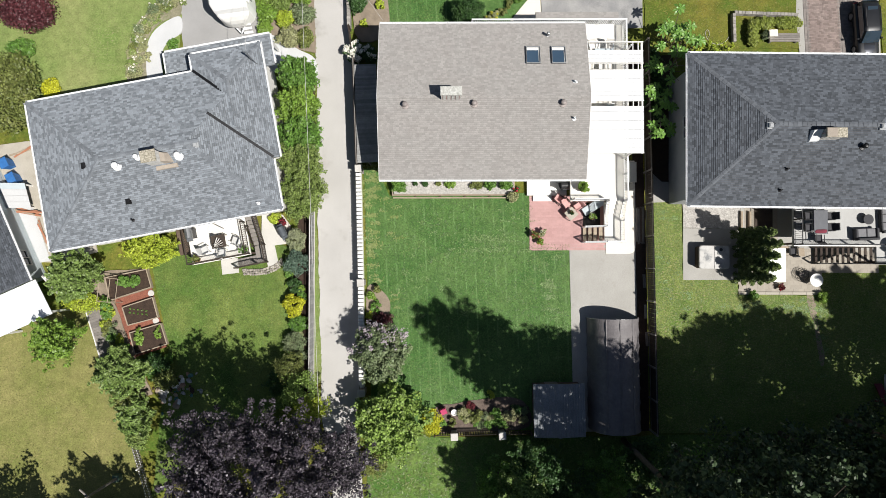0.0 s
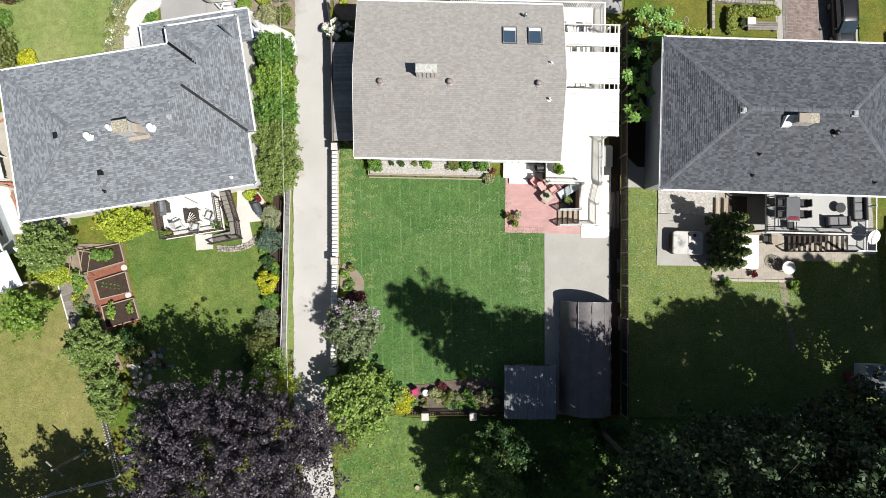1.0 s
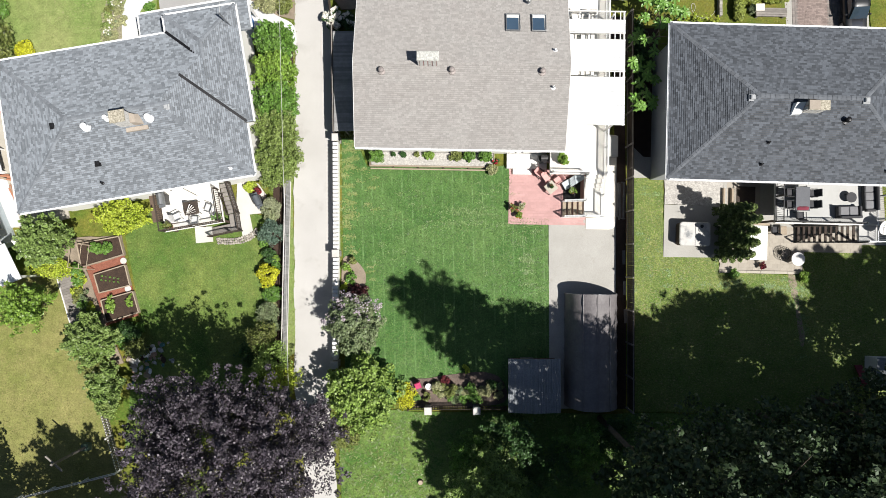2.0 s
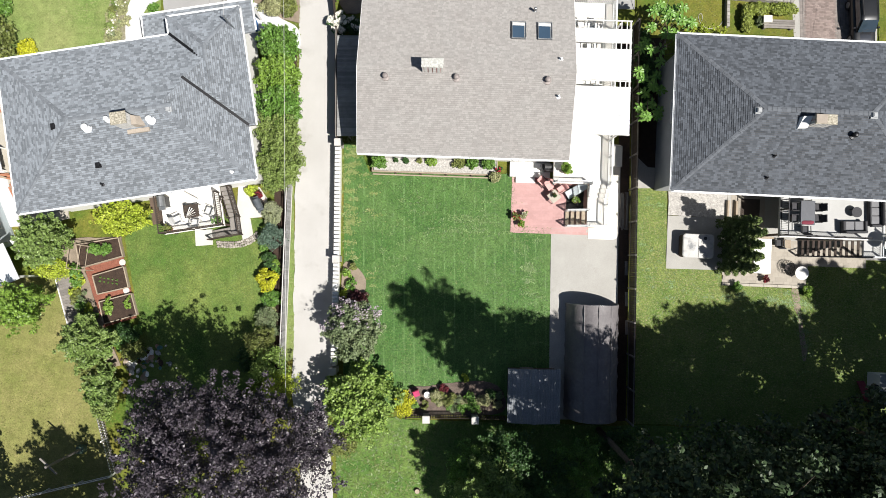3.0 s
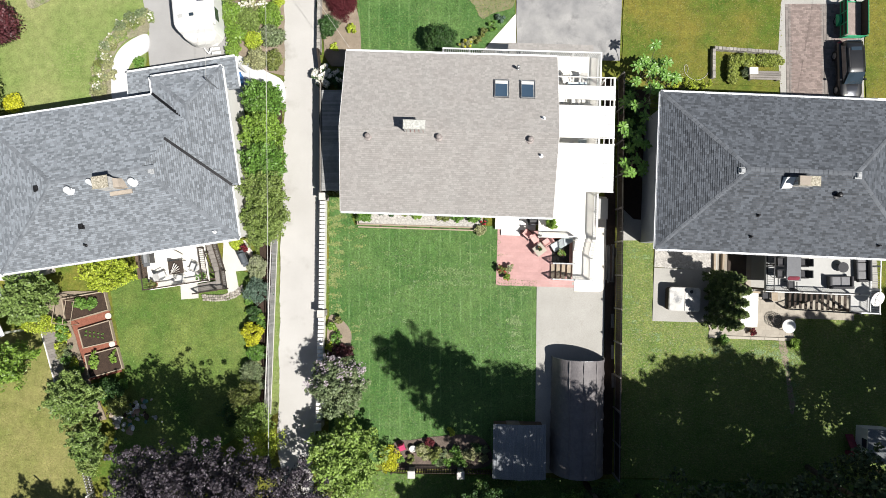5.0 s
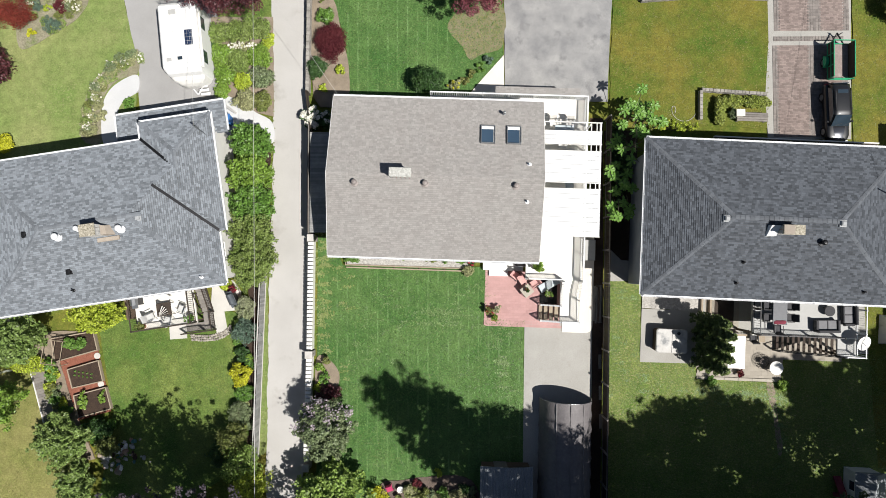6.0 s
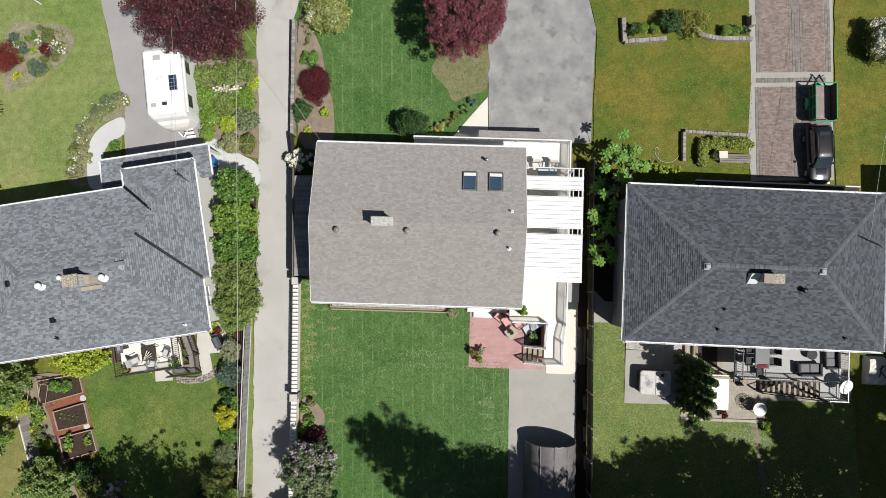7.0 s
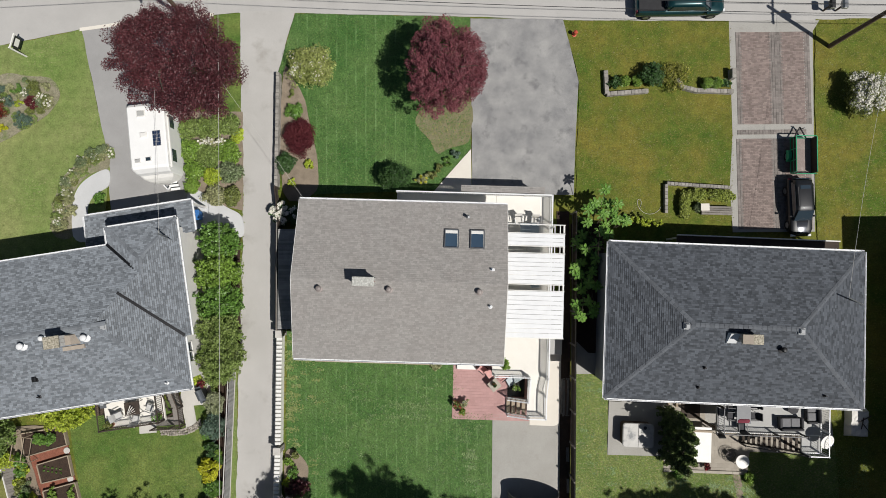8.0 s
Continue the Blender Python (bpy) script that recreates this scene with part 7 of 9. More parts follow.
for i in range(4):
    part("back_slat", Shape().box(-0.2 + 0.11 * i, 0.2, 0.3, -0.12 + 0.11 * i, 0.25, 0.8), pink_plastic, pk)
for sx in (-0.2, 0.2):
    for sy in (-0.2, 0.2):
        part("leg", Shape().box(sx - 0.02, sy - 0.02, 0, sx + 0.02, sy + 0.02, 0.3), pink_plastic, pk)
stump = thing("tree_stump", "small cut tree stump in the verge", "stump", pose(-0.15, -18.3, 0))
part("stump", Shape().lathe([(0.24, -0.05), (0.19, 0.1), (0.18, 0.2)], n=12), bark, stump)
part("cut_face", Shape().lathe([(0.165, 0.2), (0.16, 0.21)], n=12), wood_tan, stump)
junk = random.Random(5)
for i in range(80):
    x, y = -19.4 + junk.gauss(0, 0.85), -9.2 + junk.gauss(0, 0.65)
    ob = thing("rubble", "pile piece of broken pale rubble and scrap", "rubble", pose(x, y, 0.02, junk.uniform(-15, 15), junk.uniform(-15, 15), junk.uniform(0, 180)), "rubble heap")
    s = junk.uniform(0.07, 0.24)
    part("chunk", Shape().loft([[(s * math.cos(a) * k * junk.uniform(0.8, 1.2), s * 0.7 * math.sin(a) * k, z) for a in [0.785 * j for j in range(8)]] for k, z in ((1, 0), (1.05, s * 0.4), (0.6, s * 0.7))]), (stone_cap, tarp_grey, wood_tan, white_paint, teal_tarp, soil, brick_chimney, stone)[i % 8], ob)
pole_ = thing("washing_line_pole", "tall thin pole with a crossbar on the lawn", "pole", pose(-23.8, -15.3, 0))
part("mast", Shape().tube((0, 0, -0.05), (0, 0, 4.2), 0.11, 0.09), wood_grey, pole_)
part("crossbar", Shape().bar((-0.55, 0.5, 3.9), (0.55, -0.5, 3.9), 0.1, 0.1), wood_grey, pole_)
part("base_box", Shape().box(-0.25, -0.25, 0, 0.25, 0.25, 0.5), leaf_blue, pole_)

# ---- the neighbouring building at the lawn's far edge ----
M_N = pose(-28.0, -0.9, 0, 0, 0, 22)
nb = thing("house", "pale blue house with a dark roof and white porch", "house", M_N)
walls(nb, -9.5, 0.4, -0.6, 9.0, -0.05, 2.9, siding_blue, (("e", 1.0, 2.2, 1.0, 2.1), ("s", 3.0, 5.0, 0.6, 2.2)))
part("roof", Shape().loft([[(-10, 0, 2.9), (0, 0, 2.9), (0, 9.5, 2.9), (-10, 9.5, 2.9)], [(-5.1, 0, 4.3), (-4.9, 0, 4.3), (-4.9, 9.5, 4.3), (-5.1, 9.5, 4.3)]]), shingle_dark, nb)
tagged(part("shingles", shingles(Shape(), [(0, 0, 2.92), (0, 9.5, 2.92), (-4.9, 9.5, 4.32), (-4.9, 0, 4.32)], 77), shingle_dark, nb), kind="stuff")
gutter(nb, (0, 0), (0, 9.5), 2.9)
part("porch_roof", Shape().loft([[(-4.0, -2.6, 2.4), (0.2, -2.6, 2.4), (0.2, -0.02, 2.65), (-4.0, -0.02, 2.65)], [(-4.0, -2.6, 2.46), (0.2, -2.6, 2.46), (0.2, -0.02, 2.71), (-4.0, -0.02, 2.71)]]), white_metal, nb, "white sheet porch roof")
for x, y in ((-3.8, -2.4), (0.05, -2.4)):
    part("post", Shape().box(x - 0.06, y - 0.06, -0.05, x + 0.06, y + 0.06, 2.42), white_paint, nb)
for k in range(12):
    part("step", Shape().box(0.35, -2.5 + 0.22 * k, 0.15 + 0.16 * k, 1.0, -2.3 + 0.22 * k, 0.2 + 0.16 * k), white_paint, nb)
for x in (0.3, 1.02):
    part("stringer", Shape().bar((x, -2.6, 0.1), (x, 0.2, 2.0), 0.05, 0.2), white_paint, nb)
lean = thing("lean_to", "pale lean-to roof of metal sheets", "lean-to", pose(-33.0, 4.4, 0, 0, 0, -2))
for i in range(4):
    part("roof_sheet", Shape().loft([[(0.0, 0.45 * i, z + 0.2), (3.95 - 0.13 * i, 0.45 * i, z), (3.85 - 0.13 * i, 0.45 * i + 0.44, z), (0.0, 0.45 * i + 0.44, z + 0.2)] for z in (1.1, 1.13)]), path_grey if i < 3 else siding_blue, lean)
for x, y in ((0.1, 0.1), (3.5, 0.1), (0.1, 1.7), (3.3, 1.7)):
    part("post", Shape().box(x - 0.05, y - 0.05, -0.05, x + 0.05, y + 0.05, 1.11 if x > 1 else 1.29), white_paint, lean)
for i in range(15):
    rnd = random.Random(i + 40)
    pk = thing("timber_offcut", "loose tan timber offcut in the side yard", "timber", pose(-30.0 + rnd.uniform(-0.4, 0.5), 4.1 + rnd.uniform(-0.15, 0.15), 0.102 + 0.05 * i, 0, 0, rnd.uniform(-18, 4)) if i < 7 else pose(-28.85 + 0.06 * i - 0.5, 2.6 - 0.1 * i + 0.8, 0.102 + 0.05 * (i - 7), 0, 0, -75 + 4 * (i - 7)) if i < 11 else pose(-30.4 + 0.3 * (i - 11), 8.5 + 0.12 * (i - 11), 0.062 + 0.05 * (i - 11), 0, 0, 20 + rnd.uniform(-12, 12)), "timber offcuts")
    part("board", Shape().box(-0.9, -0.06, 0, 0.9, 0.06, 0.045), wood_tan if i % 2 else terracotta, pk)
for x, y in ((-31.1, 7.6), (-30.6, 6.5)):
    bn = thing("recycling_bin", "blue plastic recycling bin beside the wall", "bin", pose(x, y, 0.062, 0, 0, 25), "blue bins")
    part("body", Shape().loft([[(s * 0.28 * a, s * 0.34 * b, z) for a, b in ((-1, -1), (1, -1), (1, 1), (-1, 1))] for s, z in ((0.8, 0), (1, 0.9))]), cloth_blue, bn)
    part("lid", Shape().box(-0.31, -0.37, 0.902, 0.31, 0.37, 0.97, 0.03), cloth_blue, bn)
bn = thing("recycling_bin", "bright blue recycling bin by the porch", "bin", pose(-11.75, 14.65, 0.062), "blue bins")
part("body", Shape().loft([[(s * 0.28 * a, s * 0.34 * b, z) for a, b in ((-1, -1), (1, -1), (1, 1), (-1, 1))] for s, z in ((0.8, 0), (1, 0.9))]), cloth_blue, bn)
part("lid", Shape().box(-0.31, -0.37, 0.902, 0.31, 0.37, 0.97, 0.03), cloth_blue, bn)
cabin = thing("playhouse", "small white and blue playhouse in the shade", "playhouse", pose(32.6, -11.0, 0, 0, 0, -3))
part("wall", Shape().box(-0.9, -1.0, -0.05, 0.9, 1.0, 1.5), siding_white, cabin)
part("roof", Shape().loft([[(-1.05, -1.1, 1.5), (1.05, -1.1, 1.5), (1.05, 1.1, 1.5), (-1.05, 1.1, 1.5)], [(-0.05, -1.1, 2.1), (0.05, -1.1, 2.1), (0.05, 1.1, 2.1), (-0.05, 1.1, 2.1)]]), dark_roof_metal, cabin)
part("window", Shape().box(-0.92, -0.3, 0.7, -0.901, 0.3, 1.2), window_glass, cabin)
swing_ = thing("plastic_slide", "red plastic toy slide beside the playhouse", "toy", pose(31.2, -11.2, 0))
part("chute", Shape().loft([[(-0.25, -0.5, 0.8), (0.25, -0.5, 0.8), (0.25, -0.5, 0.9), (-0.25, -0.5, 0.9)], [(-0.25, 0.6, 0.02), (0.25, 0.6, 0.02), (0.25, 0.6, 0.12), (-0.25, 0.6, 0.12)]]), cloth_red, swing_)
part("ladder", Shape().box(-0.25, -0.75, 0, 0.25, -0.52, 0.8), cloth_red, swing_)

# ---- brick drive, vehicles ----
sheet("drive_right", [(27.0, 28.72), (33.6, 28.7), (33.1, 27.9), (32.95, 21), (32.8, 13.2), (26.9, 13.2), (26.75, 16.4), (27.05, 20.4)], -0.3, 0.013, concrete, "concrete frame of the paved drive", "driveway")
rest, border = Shape(), Shape()
drive = thing("paved_drive", "brown block paver drive with grey borders", "driveway", pose(0, 0, 0), kind="structure")
blk = Shape().box(0.003, 0.003, 0.0, 0.217, 0.107, 0.03, 0.004).mesh("paver", brown_paver)
count = 0
for x0, x1, y0, y1 in ((27.3, 30.2, 13.4, 20.0), (27.45, 30.25, 21.05, 27.9), (30.42, 32.82, 21.05, 27.9), (30.37, 32.67, 13.4, 20.0)):
    y, k = y0, 0
    while y < y1 - 0.1:
        x = x0 + 0.41 - (0.11 if k % 2 else 0)
        while x < x1 - 0.5:
            if count < 300 and y0 < 14 and y > 16.4:
                part("paver", blk, brown_paver, drive, m=pose(x, y, 0.012))
                count += 1
            else:
                rest.box(x + 0.003, y + 0.003, 0.012, x + 0.217, y + 0.107, 0.042, 0.004)
            x += 0.22
        if k % 2 == 0:
            for xa in (x0, x0 + 0.2, x1 - 0.4, x1 - 0.2) + ((x1,) if x1 < 30.3 else ()):
                border.box(xa + 0.006, y + 0.006, 0.012, xa + 0.194, y + 0.214, 0.04, 0.006)
        y += 0.11
        k += 1
for k in range(25):
    for y in (20.3, 20.48):
        border.box(27.4 + 0.2 * k + 0.006, y + 0.006, 0.014, 27.594 + 0.2 * k, y + 0.165, 0.042, 0.006)
tagged(part("pavers", rest, brown_paver_rest, drive), kind="stuff")
tagged(part("border_pavers", border, border_paver, drive), kind="stuff")


def wheel(parent, x, y, r=0.34, w=0.22):
    t = part("wheel", Shape().add(*ring_of(x, y, r, w)), rubber, parent, "black rubber tyre", True)
    part("rim", Shape().tube((x - w / 2 - 0.005, y, r), (x + w / 2 + 0.005, y, r), r * 0.6, n=14), grey_metal, t)


def ring_of(x, y, r, w, n=20):
    prof = [(-w / 2, r * 0.62), (-w / 2, r * 0.95), (-w * 0.35, r), (w * 0.35, r), (w / 2, r * 0.95), (w / 2, r * 0.62)]
    v = [(x + a, y + b * math.cos(6.28319 * i / n), r + b * math.sin(6.28319 * i / n)) for i in range(n) for a, b in prof]
    m = len(prof)
    return v, [(i * m + j, i * m + (j + 1) % m, ((i + 1) % n) * m + (j + 1) % m, ((i + 1) % n) * m + j) for i in range(n) for j in range(m)]


def slab_ring(y, x, z0, z1, round_=0.12):
    """A rounded cross-section of a car body at y."""
    ring, zc, hz = [], (z0 + z1) / 2, (z1 - z0) / 2
    for k in range(24):
        c, s = math.cos(0.2618 * k - 1.833), math.sin(0.2618 * k - 1.833)
        ring.append((x * math.copysign(abs(c) ** 0.42, c), y, zc + hz * math.copysign(abs(s) ** 0.55, s)))
    return ring


def car(name, x, y, turn, label, paint, hood, length=4.3, width=1.78, height=1.62, bed=0.0):
    """A car facing -y of its own: lower body, hood, cabin with glass, lamps, mirrors and wheels; bed: length of an open load bed."""
    ob = thing(name, label, "car", pose(x, y, 0.02, 0, 0, turn))
    h, w = length / 2, width / 2
    belt = height * 0.6
    body = part("body", Shape().loft([slab_ring(yy, ww, 0.28, zz) for yy, ww, zz in ((-h, w * 0.62, belt * 0.66), (-h + 0.06, w * 0.74, belt * 0.75), (-h + 0.2, w * 0.88, belt * 0.84), (-h + 0.5, w, belt * 0.93), (-h + 1.2, w, belt), (h - 0.6, w, belt + 0.02), (h - 0.12, w * 0.96, belt - 0.02), (h, w * 0.85, belt - 0.15))]), paint, ob, smooth=True)
    part("hood", Shape().loft([[(-ww, yy, zz - 0.05), (ww, yy, zz - 0.05)] + [(ww * (1 - k / 5), yy, zz + 0.055 - 0.075 * (1 - k / 5) ** 2) for k in range(11)] for yy, ww, zz in ((-h + 0.12, w * 0.66, belt * 0.755), (-h + 0.3, w * 0.72, belt * 0.835), (-h + 0.6, w * 0.76, belt * 0.905), (-h + 1.15, w * 0.78, belt - 0.03))]), hood, ob, smooth=True)
    back = h - 0.12 - bed
    part("cabin", Shape().loft([slab_ring(yy, ww, belt - 0.05, zz, 0.08) for yy, ww, zz in ((-h + 1.12, w * 0.86, belt + 0.02), (-h + 1.75, w * 0.80, height - 0.05), (-h + 2.1, w * 0.79, height), (back - 0.5, w * 0.78, height - 0.01), (back - 0.1, w * 0.8, height - 0.1), (back, w * 0.84, belt + 0.05))]), paint, ob, smooth=True)
    part("windscreen", Shape().add([(-w * 0.78, -h + 1.10, belt + 0.06), (w * 0.78, -h + 1.10, belt + 0.06), (w * 0.70, -h + 1.74, height - 0.035), (-w * 0.70, -h + 1.74, height - 0.035), (-w * 0.78, -h + 1.14, belt + 0.02), (w * 0.78, -h + 1.14, belt + 0.02), (w * 0.70, -h + 1.78, height - 0.07), (-w * 0.70, -h + 1.78, height - 0.07)], [(0, 1, 2, 3), (7, 6, 5, 4), (0, 4, 5, 1), (3, 2, 6, 7)]), window_glass, ob)
    part("rear_window", Shape().box(-w * 0.68, back - 0.02, belt + 0.12, w * 0.68, back + 0.02, height - 0.16), window_glass, ob)
    for s in (-1, 1):
        part("side_window", Shape().loft([[(s * w * 0.865, yy, belt + 0.06), (s * w * 0.83, yy2, height - 0.14), (s * w * 0.82, yy2, height - 0.14), (s * w * 0.85, yy, belt + 0.06)] for yy, yy2 in ((-h + 1.3, -h + 1.85), (back - 0.2, back - 0.4))]), window_glass, ob)
        part("mirror", Shape().box(s * (w + 0.06) - 0.09, -h + 1.35, belt - 0.02, s * (w + 0.06) + 0.09, -h + 1.47, belt + 0.13, 0.03), paint, ob)
        part("headlight", Shape().box(s * w * 0.7 - 0.16, -h + 0.0, belt * 0.6, s * w * 0.7 + 0.16, -h + 0.16, belt * 0.74, 0.03), white_metal, ob)
        part("tail_light", Shape().box(s * w * 0.78 - 0.09, h - 0.1, belt - 0.3, s * w * 0.78 + 0.09, h + 0.01, belt - 0.08), cloth_red, ob)
        for yy in (-h + 0.85, h - 0.85):
            wheel(ob, s * (w - 0.1), yy, 0.35)
    for s in (-0.35, 0.2):
        part("wiper", Shape().bar((s, -h + 1.12, belt + 0.085), (s + 0.4, -h + 1.25, belt + 0.19), 0.02, 0.015), plastic_black, ob)
    if bed:
        part("bed_liner", Shape().box(-w * 0.82, back + 0.08, belt + 0.025, w * 0.82, h - 0.15, belt + 0.05), plastic_black, ob)
        for s in (-1, 1):
            part("bed_rail", Shape().box(s * w * 0.92 - 0.06, back + 0.02, belt + 0.03, s * w * 0.92 + 0.06, h - 0.1, belt + 0.12), paint, ob)
    else:
        for s in (-1, 1):
            part("roof_rail", Shape().bar((s * w * 0.66, -h + 2.1, height + 0.03), (s * w * 0.66, back - 0.6, height + 0.03), 0.04, 0.04), plastic_black, ob)
        part("sunroof", Shape().box(-w * 0.45, back - 0.75, height - 0.012, w * 0.45, back - 0.5, height + 0.006), window_glass, ob)
    return ob


car("suv", 31.35, 14.9, 1.5, "dark grey compact SUV parked on the paver drive", graphite_paint, silver_paint, 4.15, 1.58, 1.55)
car("pickup_truck", 23.15, 29.85, 90.5, "dark teal pickup truck parked along the street", teal_paint, teal_paint, 6.4, 1.98, 1.85, 1.9)

trailer = thing("utility_trailer", "green steel utility trailer with a plywood floor", "trailer", pose(31.65, 18.62, 0.03, 0, 0, -1) @ Matrix.Diagonal((0.86, 1, 1, 1)))
part("floor", Shape().box(-0.82, -1.25, 0.45, 0.82, 1.25, 0.5), ply_worn, trailer, "worn plywood floor")
for s in (-1, 1):
    for zz in (0.5, 0.9, 1.25):
        part("side_rail", Shape().bar((s * 0.85, -1.28, zz), (s * 0.85, 1.28, zz), 0.05, 0.08), green_paint, trailer)
    for yy in (-1.25, -0.4, 0.4, 1.25):
        part("stake", Shape().box(s * 0.85 - 0.03, yy - 0.03, 0.4, s * 0.85 + 0.03, yy + 0.03, 1.29), green_paint, trailer)
    part("side_panel", Shape().box(s * 0.82 - 0.01, -1.25, 0.5, s * 0.82 + 0.01, 1.25, 1.22), wood_dark, trailer)
    part("fender", Shape().loft([[(s * 0.9, 0.42 * math.cos(a), 0.35 + 0.42 * math.sin(a)) for a in [math.pi * k / 8 for k in range(9)]], [(s * 1.14, 0.42 * math.cos(a), 0.35 + 0.42 * math.sin(a)) for a in [math.pi * k / 8 for k in range(9)]]]), green_paint, trailer)
    wheel(trailer, s * 1.02, 0, 0.32, 0.18)
for zz in (0.5, 1.25):
    part("front_rail", Shape().bar((-0.85, 1.28, zz), (0.85, 1.28, zz), 0.05, 0.08), green_paint, trailer)
for i in range(4):
    part("ramp_bar", Shape().bar((-0.8, -1.3 - 0.03 * i, 0.55 + 0.22 * i), (0.8, -1.3 - 0.03 * i, 0.55 + 0.22 * i), 0.03, 0.03), green_paint, trailer)
for s in (-0.82, 0.82):
    part("ramp_side", Shape().bar((s, -1.28, 0.5), (s, -1.4, 1.25), 0.04, 0.05), green_paint, trailer)
part("tongue", Shape().bar((-0.5, 1.3, 0.42), (0, 2.1, 0.42), 0.07, 0.08).bar((0.5, 1.3, 0.42), (0, 2.1, 0.42), 0.07, 0.08), black_metal, trailer)
part("jack", Shape().tube((0.1, 1.95, 0.0), (0.1, 1.95, 0.9), 0.035), grey_metal, trailer)

rv = thing("travel_trailer", "white travel trailer with roof vents and solar panel", "caravan", pose(-14.2, 19.68, 0, 0, 0, 5.9) @ Matrix.Diagonal((1.03, 0.95, 1.08, 1)))
rvb = Shape().loft([[(-x, y, z0), (x, y, z0), (x, y, z1 - 0.08), (x - 0.1, y, z1), (-x + 0.1, y, z1), (-x, y, z1 - 0.08)] for x, y, z0, z1 in ((1.05, -2.5, 0.6, 1.9), (1.15, -2.38, 0.55, 2.4), (1.22, -2.15, 0.5, 2.78), (1.25, -1.95, 0.5, 2.85), (1.25, 2.4, 0.5, 2.85), (1.2, 2.6, 0.55, 2.7))])
part("body", rvb, rv_white, rv)
for x, y, s, m_ in ((-0.25, 1.85, 0.38, grey_deck), (-0.72, -1.55, 0.26, grey_deck), (0.0, -1.5, 0.26, window_glass), (-0.2, 0.3, 0.3, white_paint)):
    v = part("roof_hatch", Shape().box(x - s * 0.8, y - s * 0.6, 2.85, x + s * 0.8, y + s * 0.6, 2.92, 0.02), white_paint, rv)
    part("hatch_lid", Shape().box(x - s * 0.6, y - s * 0.45, 2.92, x + s * 0.6, y + s * 0.45, 2.98, 0.03), m_, v)
sp_ = part("solar_panel", Shape().box(0.4, -0.6, 2.87, 0.92, 0.5, 2.91), solar_blue, rv, "blue solar panel with a pale grid")
for i in range(5):
    part("grid_line", Shape().box(0.41, -0.59 + 0.27 * i, 2.911, 0.91, -0.575 + 0.27 * i, 2.915), grey_deck, sp_)
for i in range(4):
    part("grid_line", Shape().box(0.41 + 0.16 * i, -0.59, 2.911, 0.42 + 0.16 * i, 0.49, 2.914), grey_deck, sp_)
part("awning", Shape().tube((1.33, -2.2, 2.55), (1.33, 2.2, 2.55), 0.07), white_paint, rv)
for yy in (-1.6, 0.9):
    part("window", Shape().box(1.251, yy, 1.5, 1.27, yy + 0.9, 2.1), window_glass, rv)
part("front_cap", Shape().loft([[(-x, y, z0), (x, y, z0), (x, y, z1 - 0.1), (x - 0.12, y, z1), (-x + 0.12, y, z1), (-x, y, z1 - 0.1)] for x, y, z0, z1 in ((1.12, -2.48, 0.6, 2.0), (1.0, -2.68, 0.62, 1.8), (0.75, -2.85, 0.65, 1.5), (0.45, -2.95, 0.7, 1.2))]), white_paint, rv, "rounded white nose cover")
part("tongue", Shape().bar((-0.3, -2.9, 0.45), (0, -3.35, 0.45), 0.08, 0.1).bar((0.3, -2.9, 0.45), (0, -3.35, 0.45), 0.08, 0.1), white_metal, rv)
for k in range(3):
    part("step", Shape().box(0.15, -2.95 - 0.22 * k, 0.75 - 0.22 * k, 0.8, -2.77 - 0.22 * k, 0.8 - 0.22 * k), rv_white, rv)
for s in (-1, 1):
    for yy in (-0.1, 0.75):
        wheel(rv, s * 1.08, yy, 0.33, 0.2)

# ---- street and front-yard things ----
hyd = thing("fire_hydrant", "small red fire hydrant in the front lawn", "hydrant", pose(15.66, 27.8, 0))
part("barrel", Shape().lathe([(0.17, 0), (0.17, 0.05), (0.11, 0.07), (0.11, 0.5), (0.15, 0.52), (0.14, 0.6), (0.07, 0.68), (0.03, 0.72)]), hydrant_red, hyd)
for s in (-1, 1):
    part("nozzle", Shape().tube((0, 0, 0.4), (0.2 * s, 0, 0.4), 0.06), hydrant_red, hyd)
board = thing("yard_sign", "white sign board on a post in the lawn", "sign", pose(-24.7, 26.55, 0, 0, 0, 75))
part("post", Shape().box(-0.05, -0.05, -0.05, 0.05, 0.05, 1.9), white_paint, board)
part("arm", Shape().box(-0.05, -0.04, 1.75, 1.1, 0.04, 1.85), white_paint, board)
sg = part("panel", Shape().box(0.15, -0.015, 0.95, 1.0, 0.015, 1.65), plastic_black, board, "black sign panel with a white field")
for s in (-1, 1):
    part("white_field", Shape().box(0.3, min(s * 0.0155, s * 0.019), 1.08, 0.85, max(s * 0.0155, s * 0.019), 1.52), white_paint, sg)
for i in range(3):
    part("printed_bar", Shape().box(0.36, 0.0195, 1.13 + 0.13 * i, 0.8, 0.022, 1.19 + 0.13 * i), plastic_black, sg)
for i in range(2):
    mb = thing("mailbox", "black community mailbox on a post by the street", "mailbox", pose(33.9 + 0.9 * i, 29.4, 0), "mailboxes")
    part("post", Shape().box(-0.05, -0.05, -0.05, 0.05, 0.05, 1.0), wood_dark, mb)
    part("box", Shape().loft([[(-0.2, y, 1.0), (0.2, y, 1.0), (0.2, y, 1.2), (0.12, y, 1.32), (-0.12, y, 1.32), (-0.2, y, 1.2)] for y in (-0.28, 0.28)]), plastic_black if i == 0 else grey_metal, mb)
    part("door", Shape().box(-0.17, -0.3, 1.03, 0.17, -0.282, 1.25), grey_metal, mb)
hose = thing("garden_hose", "looped pale garden hose on the lawn", "hose", pose(21.0, 15.1, 0.02))
